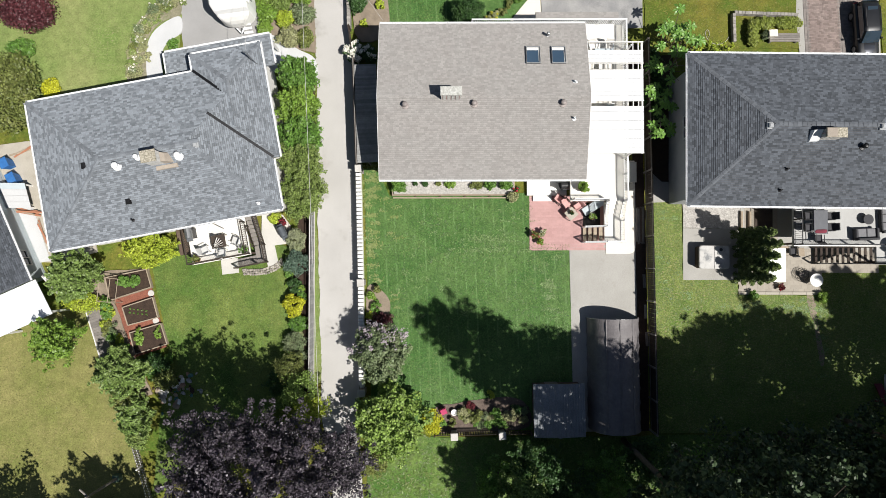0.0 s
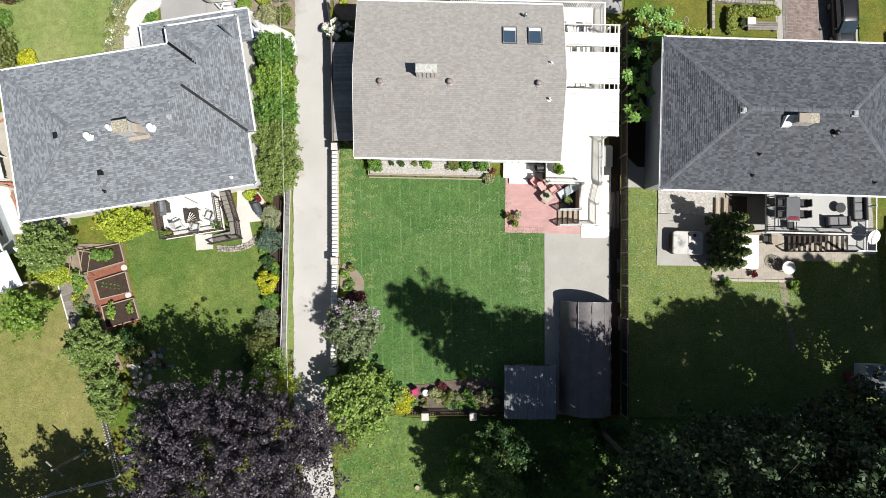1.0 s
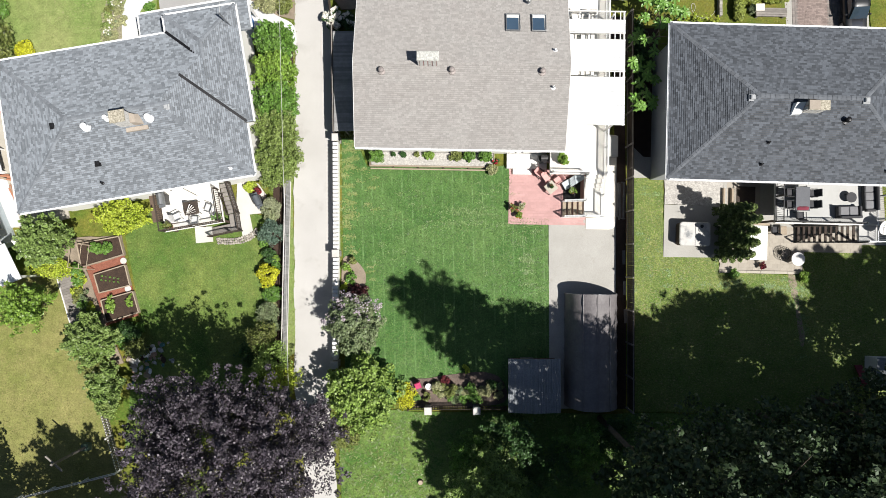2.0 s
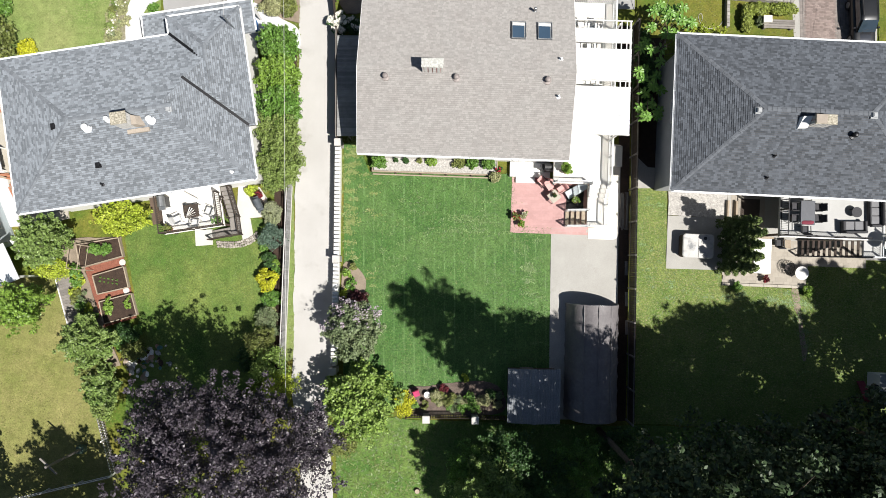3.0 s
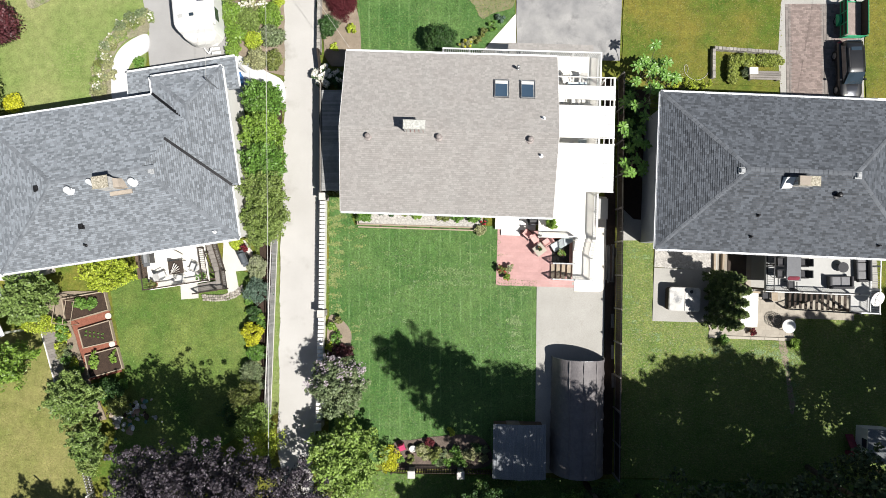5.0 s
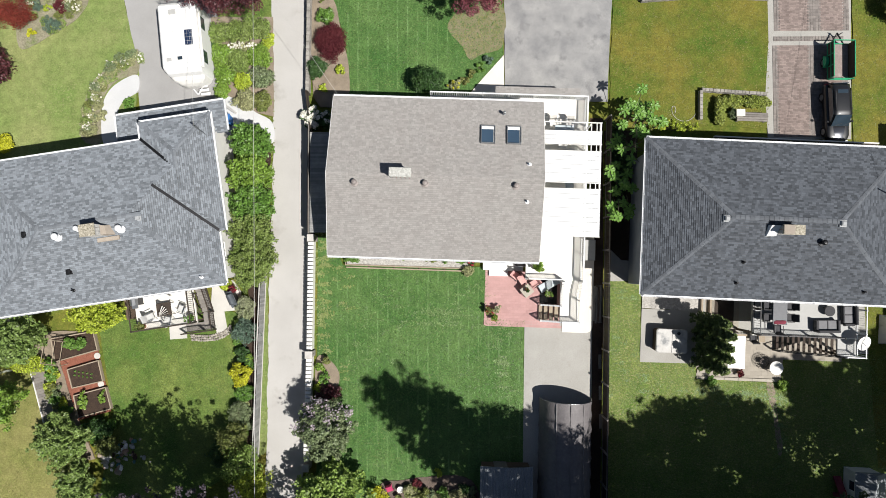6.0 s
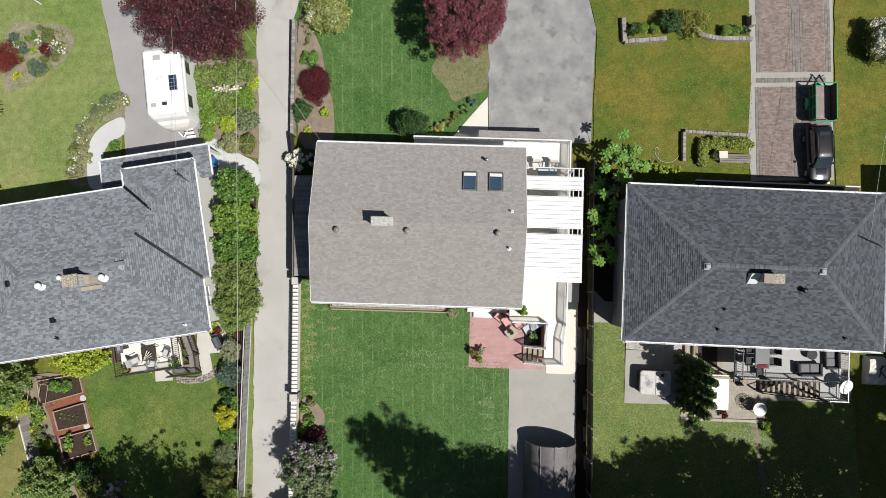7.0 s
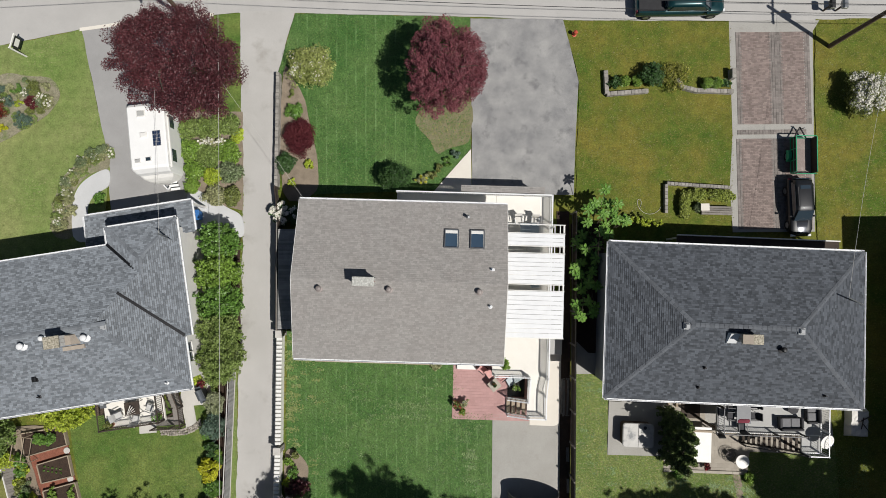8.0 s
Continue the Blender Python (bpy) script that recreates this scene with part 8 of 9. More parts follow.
hp = [Vector((-1.2 + 1.5 * t + 0.45 * math.cos(6.283 * t), 0.55 * math.sin(6.283 * t), 0.02)) for t in [k / 24 for k in range(25)]]
part("hose", pipe(hp, 0.014), stone_cap, hose)
bench = thing("garden_bench", "weathered grey timber bench by the planter", "bench", pose(25.6, 14.75, 0, 0, 0, -2))
for i in range(4):
    part("seat_slat", Shape().box(-1.1, -0.32 + 0.16 * i, 0.4, 1.1, -0.18 + 0.16 * i, 0.45), wood_grey, bench)
for sx in (-0.95, 0.95):
    part("leg", Shape().box(sx - 0.06, -0.3, 0, sx + 0.06, 0.3, 0.4), wood_grey, bench)
pottery = thing("planter_pot", "pale square planter on the bench", "pot", pose(24.6, 14.95, 0.45))
part("pot", Shape().loft([[(s * a, s * b, z) for a, b in ((-0.3, -0.25), (0.3, -0.25), (0.3, 0.25), (-0.3, 0.25))] for s, z in ((0.8, 0), (1, 0.4))]), pale_concrete, pottery)

# ---- power poles and wires ----
def wire(a, b, sag, label, r=0.009):
    ob = thing("wire", label, "wire", pose(*a))
    a, b = Vector(a), Vector(b)
    pts = [(b - a) * t + Vector((0, 0, -sag * 4 * t * (1 - t))) for t in [k / 20 for k in range(21)]]
    part("cable", pipe(pts, r, 5), wire_pale if r < 0.02 else plastic_black, ob)


def utility_pole(x, y, h, label):
    ob = thing("utility_pole", label, "pole", pose(x, y, 0))
    part("mast", Shape().tube((0, 0, -0.1), (0, 0, h), 0.17, 0.12, 12), wood_brown, ob)
    part("crossarm", Shape().box(-0.06, -1.1, h - 0.7, 0.06, 1.1, h - 0.58), wood_brown, ob)
    for yy in (-1.0, -0.4, 0.4, 1.0):
        part("insulator", Shape().lathe([(0.05, h - 0.58), (0.06, h - 0.5), (0.03, h - 0.42), (0.05, h - 0.38)], 0, yy, 8), white_metal, ob)
    part("transformer", Shape().lathe([(0.22, h - 2.2), (0.24, h - 2.15), (0.24, h - 1.45), (0.15, h - 1.35)], 0.35, 0, 14), grey_metal, ob)


utility_pole(34.26, 26.75, 8.5, "tall brown wooden utility pole by the street")
utility_pole(-12.4, 28.9, 8.2, "brown wooden utility pole behind the red tree")
for dy, z in ((-1.0, 7.9), (-0.4, 7.9), (0.4, 7.9)):
    wire((-12.4, 28.9 + dy * 0.9, z - 0.3), (34.26, 26.75 + dy, z), 0.6, "overhead street power wire", 0.02)
    wire((34.26, 26.75 + dy, z), (70.0, 26.5 + dy, z), 0.6, "overhead street power wire to the next pole", 0.02)
    wire((-12.4, 28.9 + dy * 0.9, z - 0.3), (-60, 27.5 + dy, z), 0.6, "overhead street power wire along the road", 0.02)
wire((-12.4, 28.9, 7.2), (-3.2, 15.4, 4.6), 0.4, "service wire to the taupe-roofed house")
wire((-12.4, 28.9, 7.2), tuple(M_LEFT @ Vector((15.05, 9.9, 6.5))), 0.4, "service wire to the slate-roofed house")
wire((-8.4, 30.0, 5.9), (-8.0, -17.0, 5.6), 0.15, "long pale wire above the lane", 0.013)
wire((34.26, 26.75, 7.2), tuple(M_RIGHT @ Vector((14.4, 7.0, 6.6))), 0.4, "service wire to the dark-roofed house")

# ---- trees ----
# dark plum over the lane's end: several broad limbs
tree("plum_tree", -11.2, -13.9, 13.0, 6.4, 5.2, leaf_plum, 101, "broad dark purple plum tree beside the lane", z0=3.0, n=560, r=0.36, per=74, size=0.104, trunk=0.35, ragged=0.35, flat=0.4, spiky=1.9, rise=0.25)
tree("plum_sapling", -6.9, -13.4, 4.6, 2.0, 2.0, leaf_plum, 102, "small purple plum tree at the lane's end", z0=1.2, n=60, r=0.28, per=40, size=0.1, ragged=0.35, spiky=0.9)
red_plum = tree("plum_tree", -11.2, 24.2, 8.6, 4.2, 3.5, leaf_maroon, 103, "large dark maroon plum tree over the drive", z0=2.0, n=380, r=0.55, per=220, size=0.09, trunk=0.28, ragged=0.18, hollow=0.5)
red_plum.matrix_basis = pose(-11.2, 24.2, 0, 0, 0, -40)
tree("maple_tree", 6.2, 24.15, 6.6, 2.75, 2.95, leaf_rose, 104, "round red-leaved maple in the front lawn", z0=1.5, n=300, r=0.42, per=190, size=0.088, trunk=0.18, ragged=0.14, hollow=0.5)
tree("lilac_bush", -4.35, -6.7, 4.3, 1.95, 2.1, leaf_grey, 105, "grey-green lilac with faded mauve blossom", z0=0.4, n=150, r=0.28, per=40, size=0.11, trunk=0.1, ragged=0.2, spiky=0.6)
part("blossom", leaf_mesh("blossom", [c for c in crown(1.9, 2.0, 1.0, 4.1, 170, 0.25, 106, 0.85, 0.2) if c[2] > 2.2 and c[1] > 0.1], 12, 0.09, petal_lilac, 106, 0.5), petal_lilac, bpy.data.objects["lilac_bush"])
tree("hazel_tree", -3.75, -11.4, 4.8, 2.7, 2.6, leaf_hazel, 107, "bright green leafy hazel by the back fence", z0=0.3, n=190, r=0.3, per=30, size=0.16, trunk=0.12, ragged=0.2, flat=0.6, spiky=0.7, long=1.15)
tree("lime_shrub", -1.05, -12.0, 1.3, 0.55, 1.0, leaf_gold, 108, "golden yellow shrub beside the hazel", "shrub", z0=0.1, n=40, r=0.28, per=70, size=0.09, trunk=0.03)
tree("olive_shrub", -5.3, -14.6, 1.6, 1.0, 0.9, leaf_olive, 109, "pale olive shrub in the verge", "shrub", z0=0.1, n=50, r=0.35, per=70, size=0.12, trunk=0.04)
tree("garden_tree", -25.1, -0.75, 4.6, 1.9, 1.8, leaf_garden, 110, "broad-leaved evergreen beside the house corner", z0=0.7, n=120, r=0.24, per=48, size=0.105, trunk=0.12, ragged=0.25, spiky=0.6)
tree("lime_shrub", -25.8, -2.55, 1.4, 1.3, 0.7, leaf_lime, 111, "lime green shrub at the path end", "shrub", z0=0.1, n=60, r=0.35, per=70, size=0.1, trunk=0.04)
tree("garden_tree", -26.4, -5.1, 4.4, 1.65, 1.6, leaf_bright, 112, "green fruit tree on the dry lawn", z0=0.8, n=80, r=0.24, per=48, size=0.105, trunk=0.1, ragged=0.35, spiky=0.7)
tree("golden_shrub", -20.35, 0.9, 2.9, 1.7, 1.2, leaf_lime, 113, "bright lime golden shrub beside the deck", "shrub", z0=0.2, n=110, r=0.22, per=40, size=0.09, trunk=0.06, ragged=0.25, spiky=0.6)
tree("garden_tree", -22.4, -7.6, 3.4, 1.8, 1.9, leaf_garden, 114, "leafy green tree at the garden's edge", z0=0.4, n=120, r=0.24, per=50, size=0.095, trunk=0.1, ragged=0.35, spiky=0.7)
tree("garden_shrub", -21.9, -10.6, 2.0, 1.1, 1.7, leaf_garden, 115, "green shrub along the garden fence", "shrub", z0=0.1, n=80, r=0.22, per=50, size=0.095, trunk=0.06, ragged=0.3, spiky=0.6)
tree("garden_shrub", -23.9, -7.6, 1.6, 0.8, 1.0, leaf_deep, 116, "dark green shrub beside the boardwalk", "shrub", z0=0.1, n=50, r=0.35, per=80, size=0.12, trunk=0.05)
tree("golden_shrub", -19.9, -8.2, 1.5, 0.75, 0.7, leaf_olive, 117, "yellow-green shrub beside the rubble", "shrub", z0=0.1, n=45, r=0.3, per=70, size=0.1, trunk=0.04)
tree("garden_shrub", -20.6, -7.2, 1.6, 0.9, 0.6, leaf_deep, 118, "dark shrub below the raised beds", "shrub", z0=0.1, n=45, r=0.3, per=80, size=0.1, trunk=0.04)
# hedge along the lane
for k, (x, y, rx, ry, h, m_) in enumerate(((-9.5, 12.6, 1.5, 1.4, 4.0, leaf_green), (-9.45, 10.6, 1.6, 1.5, 4.2, leaf_bright), (-9.5, 8.5, 1.6, 1.5, 4.0, leaf_green), (-9.45, 6.6, 1.65, 1.4, 3.9, leaf_hedge), (-9.5, 4.7, 1.6, 1.3, 3.4, leaf_hedge), (-9.6, 3.75, 1.15, 0.8, 2.6, leaf_hedge))):
    tree("lane_hedge", x, y, h, rx, ry, m_, 130 + k, "tall leafy hedge shrub along the lane" if k < 3 else "loose olive hedge shrub along the lane", "shrub", z0=0.2, n=140, r=0.24, per=34, size=0.085 if k > 2 else 0.105, trunk=0.07, spiky=0.5 if k < 3 else 0.7, ragged=0.22, group="hedge along the lane")
for k, (x, y, rx, ry, h, m_, lab) in enumerate((
    (-10.3, 1.25, 0.72, 0.8, 1.3, leaf_cream, "pale variegated shrub by the lane fence"), (-10.3, -0.3, 0.9, 0.85, 1.5, leaf_blue, "blue-green juniper by the lane fence"),
    (-10.65, -3.35, 0.7, 0.75, 1.3, leaf_gold, "rounded golden yellow shrub in the border"), (-10.4, -4.7, 0.6, 0.6, 1.0, leaf_green, "green shrub in the lane border"),
    (-10.7, -6.0, 0.75, 0.8, 1.2, leaf_grey, "loose grey-green shrub in the border"), (-10.8, -7.6, 1.0, 1.0, 3.0, leaf_olive, "olive shrub in the lane border"),
    (-10.0, -9.0, 1.2, 1.2, 4.2, leaf_hazel, "lime-green shrub under the plum"), (-9.3, -10.4, 1.1, 1.1, 4.4, leaf_lime, "olive shrub at the lane's end"), (-11.9, -9.0, 0.9, 0.9, 1.6, leaf_deep, "dark shrub behind the border"),
    (-11.85, 2.9, 0.42, 0.35, 0.6, leaf_lime, "small lime shrub at the house corner"), (-10.5, -2.0, 0.5, 0.5, 0.9, leaf_deep, "dark green shrub in the border"), (-10.5, -5.4, 0.4, 0.4, 0.7, leaf_pale, "pale flowering shrub in the border"))):
    tree("border_shrub", x, y, h, rx, ry, m_, 150 + k, lab, "shrub", z0=0.1, n=60, r=0.3 * max(rx, 0.5), per=52, size=0.1, trunk=0.03, ragged=0.2)

# drooping conifer between tub and patio, with five leaders
con = thing("conifer", "dark drooping conifer beside the patio", "tree", pose(21.6, -1.05, 0))
woody(con, 4.2, 0.8, 0.13, 160, 5)
cl = []
for k in range(5):
    cx, cy, top = (-0.05, 0.15, 0.1, 0.2, 0.0)[k], 1.5 - 0.75 * k, 5.7 - 0.3 * abs(k - 1)
    for j in range(44):
        t = j / 43
        reach = 0.46 * (1 - t ** 3) + 0.1
        a = j * 2.4 + k
        for s in (0.3, 0.65, 1.0):
            cl.append((cx + math.cos(a) * reach * s, cy + math.sin(a) * reach * s * 0.8, 0.4 + (top - 0.4) * t - 0.15 * s, 0.17))
part("crown", leaf_mesh("crown", cl, 44, 0.09, leaf_dusk, 161, 0.4), leaf_dusk, con)

# broad-leaved tree between the houses: whorls of large leaves on bare branches
mag = thing("magnolia_tree", "large-leaved tree with whorled green leaves", "tree", pose(16.35, 12.2, 0))
woody(mag, 4.2, 1.6, 0.1, 170, 8, 0.35)
rnd = random.Random(171)
spots = [(15.0, 8.2), (15.7, 8.4), (15.3, 9.2), (15.9, 9.6), (15.2, 10.2), (16.1, 10.4), (15.4, 11.0), (16.3, 11.3), (15.5, 11.9), (16.4, 12.2), (15.6, 12.9), (16.6, 13.1), (17.2, 13.6), (15.9, 13.8), (16.7, 14.3), (17.6, 14.4), (16.2, 15.0), (17.1, 15.2), (17.9, 15.0), (16.9, 15.9), (15.8, 14.6), (18.3, 13.9), (15.1, 7.4), (16.0, 7.6)]
spots += [(x + rnd.uniform(-0.5, 0.5), y + rnd.uniform(-0.5, 0.5)) for x, y in spots if rnd.random() < 0.6]
for x, y in spots:
    z = 3.0 + rnd.uniform(-1.1, 0.8)
    vv, ff = [], []
    for tier, (nn, ln, droop) in enumerate(((8, 0.46, 0.14), (5, 0.3, 0.02))):
        for i in range(nn):
            a = 6.283 * i / nn + rnd.uniform(-0.2, 0.2) + tier * 0.4
            ln_ = ln * rnd.uniform(0.8, 1.2)
            c, s = math.cos(a), math.sin(a)
            o = Vector((x - 16.35, y - 12.2, z + 0.05 * tier))
            k = len(vv)
            vv += [o, o + Vector((c * ln_ * 0.72 - s * 0.10, s * ln_ * 0.72 + c * 0.10, 0.02 - droop * 0.5)), o + Vector((c * ln_, s * ln_, -droop)), o + Vector((c * ln_ * 0.72 + s * 0.10, s * ln_ * 0.72 - c * 0.10, 0.02 - droop * 0.5)), o + Vector((c * ln_ * 0.65, s * ln_ * 0.65, -0.02 - droop * 0.4))]
            ff += [(k, k + 1, k + 4), (k + 1, k + 2, k + 4), (k + 2, k + 3, k + 4), (k + 3, k, k + 4)]
    part("leaf_whorl", Shape().add(vv, ff), leaf_green, mag)
    part("twig", Shape().tube((x - 16.35, y - 12.2, z), ((x - 16.35) * 0.75, (y - 12.2) * 0.75, z - 0.9), 0.015, 0.025, 5), bark, mag)
tree("understory_shrub", 15.9, 11.5, 1.6, 0.7, 2.6, leaf_deep, 172, "dark shrubs in the shade between the houses", "shrub", z0=0.1, n=70, r=0.4, per=60, size=0.14, trunk=0.05)

# tall trees to the south and south-east; their shade falls across the yards
def tall(x, y, h, rx, seed, material, label, cone=0.0, n=200, size=0.2, per=110, z0=None):
    tree("tall_tree", x, y, h, rx, rx, material, seed, label, z0=z0 if z0 is not None else h * 0.22, n=n, r=0.15 * rx, per=per // 3, size=size, trunk=0.2, ragged=0.35, cone=cone, spiky=0.42 * rx, rise=0.0, group="tall trees behind the gardens")


for k, (x, y, h, r) in enumerate(((12.7, -14.0, 30, 3.0), (16.4, -14.9, 23.5, 3.9), (20.0, -15.2, 24.5, 4.0), (28.3, -12.9, 20.5, 3.0), (33.2, -13.2, 23, 3.2), (24.8, -17.5, 24, 3.6), (39.0, -11.2, 24, 3.4), (43.5, -9.0, 24, 3.4), (13.6, -17.4, 16, 2.4), (9.5, -20.6, 18, 3.0), (24.0, -13.9, 20, 2.9), (37.5, -18.5, 26, 3.6), (31.0, -19.5, 26, 3.6), (14.5, -22.5, 17, 3.4), (11.0, -24.5, 20, 3.4))):
    near = y > -18 and x < 36
    tall(x, y, h, r * (1.15 if near and k else 1.0), 220 + k, leaf_conifer, "tall dark conifer behind the gardens", 0.5, 170 if near else 110, 0.185 if near else 0.46, 110 if near else 42, 9.0 if k == 0 else 4.0)
for k in range(13):
    x, y = 3.6 + 2.5 * k, -15.9 + 0.9 * math.sin(k * 2.1)
    tree("hedgerow_tree", x, y, 3.6 + 1.2 * math.sin(k * 1.3), 1.7, 1.6, leaf_deep if k % 3 else leaf_green, 700 + k, "leafy broad-leaved tree in the shaded hedgerow", z0=0.4, n=60, r=0.27, per=46, size=0.09, trunk=0.08, ragged=0.45, spiky=1.1, group="hedgerow behind the gardens")
tall(4.6, -17.0, 6.0, 2.4, 240, leaf_garden, "leafy tree beside the grass verge", n=190, size=0.1, per=150)
tall(-19.3, -21.0, 16.0, 3.3, 241, leaf_deep, "leafy tree beyond the dry lawn", n=150)
tall(-28.6, -20.8, 14.0, 4.3, 242, leaf_deep, "leafy tree beyond the lawn fence", n=150)

# ---- shrubs and beds of the front gardens ----
shrub("rhododendron", -3.4, 25.3, 1.85, 1.6, 2.0, leaf_rhodo, 301, "rounded yellow-green rhododendron with pale blossom", n=170, per=90, size=0.1, flowers=petal_white, bloom=0.22, petal=0.09)
shrub("red_shrub", -4.4, 20.25, 1.25, 1.45, 1.3, leaf_wine, 302, "dense wine-red rounded shrub", n=170, per=130, size=0.06, ragged=0.08)
shrub("round_shrub", -5.35, 18.4, 0.8, 0.85, 1.2, leaf_deep, 303, "rounded dark green shrub at the lane wall", n=80, per=90, size=0.08)
shrub("grass_clump", -4.75, 22.2, 0.8, 0.7, 0.8, leaf_green, 304, "clump of strappy green day lilies", "plant", per=60, size=0.07, long=5.0)
shrub("small_shrub", -5.1, 23.6, 0.25, 0.4, 0.4, leaf_olive, 305, "small olive shrub in the border")
shrub("small_shrub", -3.75, 18.4, 0.45, 0.5, 0.5, leaf_lime, 306, "light green low shrub in the border")
shrub("small_shrub", -4.9, 17.0, 0.4, 0.35, 0.4, leaf_lime, 307, "lime green low plant in the border")
shrub("round_shrub", 2.6, 17.25, 1.25, 1.05, 2.4, leaf_deep, 308, "dense rounded dark green shrub at the house", n=150, per=100, size=0.08)
shrub("yellow_shrub", 4.5, 17.1, 0.6, 0.5, 0.6, leaf_pale, 309, "pale yellow flowering shrub at the entrance", flowers=leaf_gold, bloom=0.5)
for k, (x, y, m_) in enumerate(((5.2, 17.5, leaf_olive), (5.7, 17.95, leaf_olive), (6.3, 18.4, leaf_green), (6.9, 19.0, leaf_blue))):
    shrub("border_plant", x, y, 0.42, 0.4, 0.5, m_, 310 + k, "low grassy border plant along the walk", "plant", size=0.06, long=3.0, group="plants along the walk")
shrub("white_hydrangea", -5.75, 14.7, 0.85, 1.0, 1.2, leaf_deep, 315, "shrub with big white flower heads", flowers=petal_white, bloom=1.0, petal=0.16)
shrub("white_hydrangea", -4.7, 14.6, 0.8, 0.9, 1.0, leaf_deep, 316, "dark shrub with scattered white flowers", flowers=petal_white, bloom=0.4, petal=0.14)
for k, (x, y, r, h, m_) in enumerate(((-2.85, 4.9, 0.62, 0.9, leaf_green), (-1.65, 5.1, 0.2, 0.35, leaf_deep), (-0.95, 5.05, 0.25, 0.4, leaf_deep), (0.05, 5.0, 0.24, 0.4, leaf_olive), (0.9, 4.95, 0.42, 0.55, leaf_bright), (2.8, 4.85, 0.5, 0.6, leaf_olive), (3.8, 4.8, 0.5, 0.7, leaf_green), (4.85, 4.75, 0.55, 0.9, leaf_green), (5.35, 3.85, 0.45, 0.5, leaf_pale))):
    shrub("planter_shrub", x, y, r, r * 0.85, h + 0.3, m_, 320 + k, "clipped green shrub in the wall planter" if r > 0.4 else "small young shrub in the wall planter", size=0.07, n=max(20, int(120 * r)), group="shrubs in the wall planter")
shrub("flower_cluster", 5.6, 4.45, 0.35, 0.35, 0.6, leaf_deep, 330, "mixed red and white garden flowers", "plant", flowers=petal_red, bloom=0.5, size=0.07)
for k, (x, y, r, m_) in enumerate(((-5.05, -2.9, 0.4, leaf_bright), (-4.75, -3.7, 0.5, leaf_green), (-5.2, -4.3, 0.35, leaf_lime), (-4.7, -2.45, 0.35, leaf_olive))):
    shrub("corner_plant", x, y, r, r, 0.7, m_, 335 + k, "leafy green plant in the corner bed", "plant", size=0.1, group="plants in the corner bed")
shrub("spreading_shrub", -4.4, -4.7, 0.9, 0.7, 0.9, leaf_maroon, 339, "dark purple spreading shrub below the lilac")
for k, (x, y, r, m_) in enumerate(((0.4, -12.2, 0.35, leaf_olive), (1.3, -11.6, 0.55, leaf_olive), (2.0, -12.2, 0.4, leaf_green), (2.6, -11.8, 0.45, leaf_grey), (-0.3, -12.3, 0.35, leaf_green), (3.9, -12.3, 0.6, leaf_green), (3.2, -10.4, 0.4, leaf_lime), (5.0, -11.4, 0.5, leaf_deep), (1.7, -11.1, 0.4, leaf_wine))):
    shrub("border_plant", x, y, r, r, 0.6, m_, 345 + k, "mixed low plant in the back border", "plant", size=0.09, group="plants of the back border")
# island bed and curved border
for k, (x, y, r, h, m_) in enumerate(((-24.05, 23.1, 0.62, 0.8, leaf_wine), (-26.95, 22.3, 1.5, 1.8, leaf_crimson), (-24.75, 21.75, 0.75, 0.6, leaf_blue), (-24.0, 24.2, 0.65, 0.6, leaf_olive), (-25.2, 24.1, 0.5, 0.6, leaf_green), (-25.7, 23.2, 0.55, 0.6, leaf_blue), (-23.1, 24.3, 0.5, 0.4, leaf_pale), (-24.2, 22.3, 0.4, 0.5, leaf_olive), (-25.0, 23.0, 0.35, 0.4, leaf_lime), (-26.2, 21.2, 0.45, 0.4, leaf_gold), (-22.9, 23.5, 0.35, 0.3, leaf_pale), (-26.4, 24.0, 0.55, 0.6, leaf_blue), (-24.6, 24.7, 0.35, 0.4, leaf_grey))):
    shrub("island_plant", x, y, r, r * 0.9, h, m_, 360 + k, "wine-red shrub in the island bed" if m_ is leaf_wine else "broad crimson shrub at the end of the island bed" if m_ is leaf_crimson else "low mixed plant in the island bed", "plant", size=0.07, group="plants of the island bed")
rnd = random.Random(379)
for k in range(26):
    a = rnd.uniform(0, 6.283)
    q = rnd.uniform(0.35, 1.0)
    r = rnd.uniform(0.28, 0.5)
    shrub("island_plant", -24.7 + 2.2 * q * math.cos(a), 23.1 + 1.8 * q * math.sin(a), r, r, rnd.uniform(0.25, 0.5), rnd.choice((leaf_pale, leaf_grey, leaf_olive, leaf_hedge, leaf_blue, leaf_green)), 3600 + k, "low mixed plant in the island bed", "plant", size=0.065, n=20, per=44, flowers=petal_white if k % 4 == 0 else None, bloom=0.5, petal=0.07, group="plants of the island bed")
rnd = random.Random(380)
for k in range(52):
    t = k / 51
    a = 0.1 + 1.45 * t
    x, y = -18.3 - 3.6 * math.sin(a) + rnd.uniform(-0.45, 0.45), 13.7 + 5.7 * math.cos(a) * (1 if t < 0.95 else 0.9) + rnd.uniform(-0.25, 0.25)
    r = rnd.uniform(0.3, 0.58)
    shrub("border_plant", x, y, r, r, rnd.uniform(0.25, 0.6), rnd.choice((leaf_pale, leaf_grey, leaf_olive, leaf_hedge, leaf_pale)), 3810 + k, "low flowering plant along the curved path", "plant", size=0.065, n=22, per=44, flowers=petal_white if k % 7 == 0 else None, bloom=0.6, petal=0.06, group="plants along the curved path")
shrub("clipped_shrub", -20.9, 16.0 - 0.9, 0.0 + 0.45, 0.45, 0.6, leaf_pale, 410, "pale rounded shrub beside the curved path")
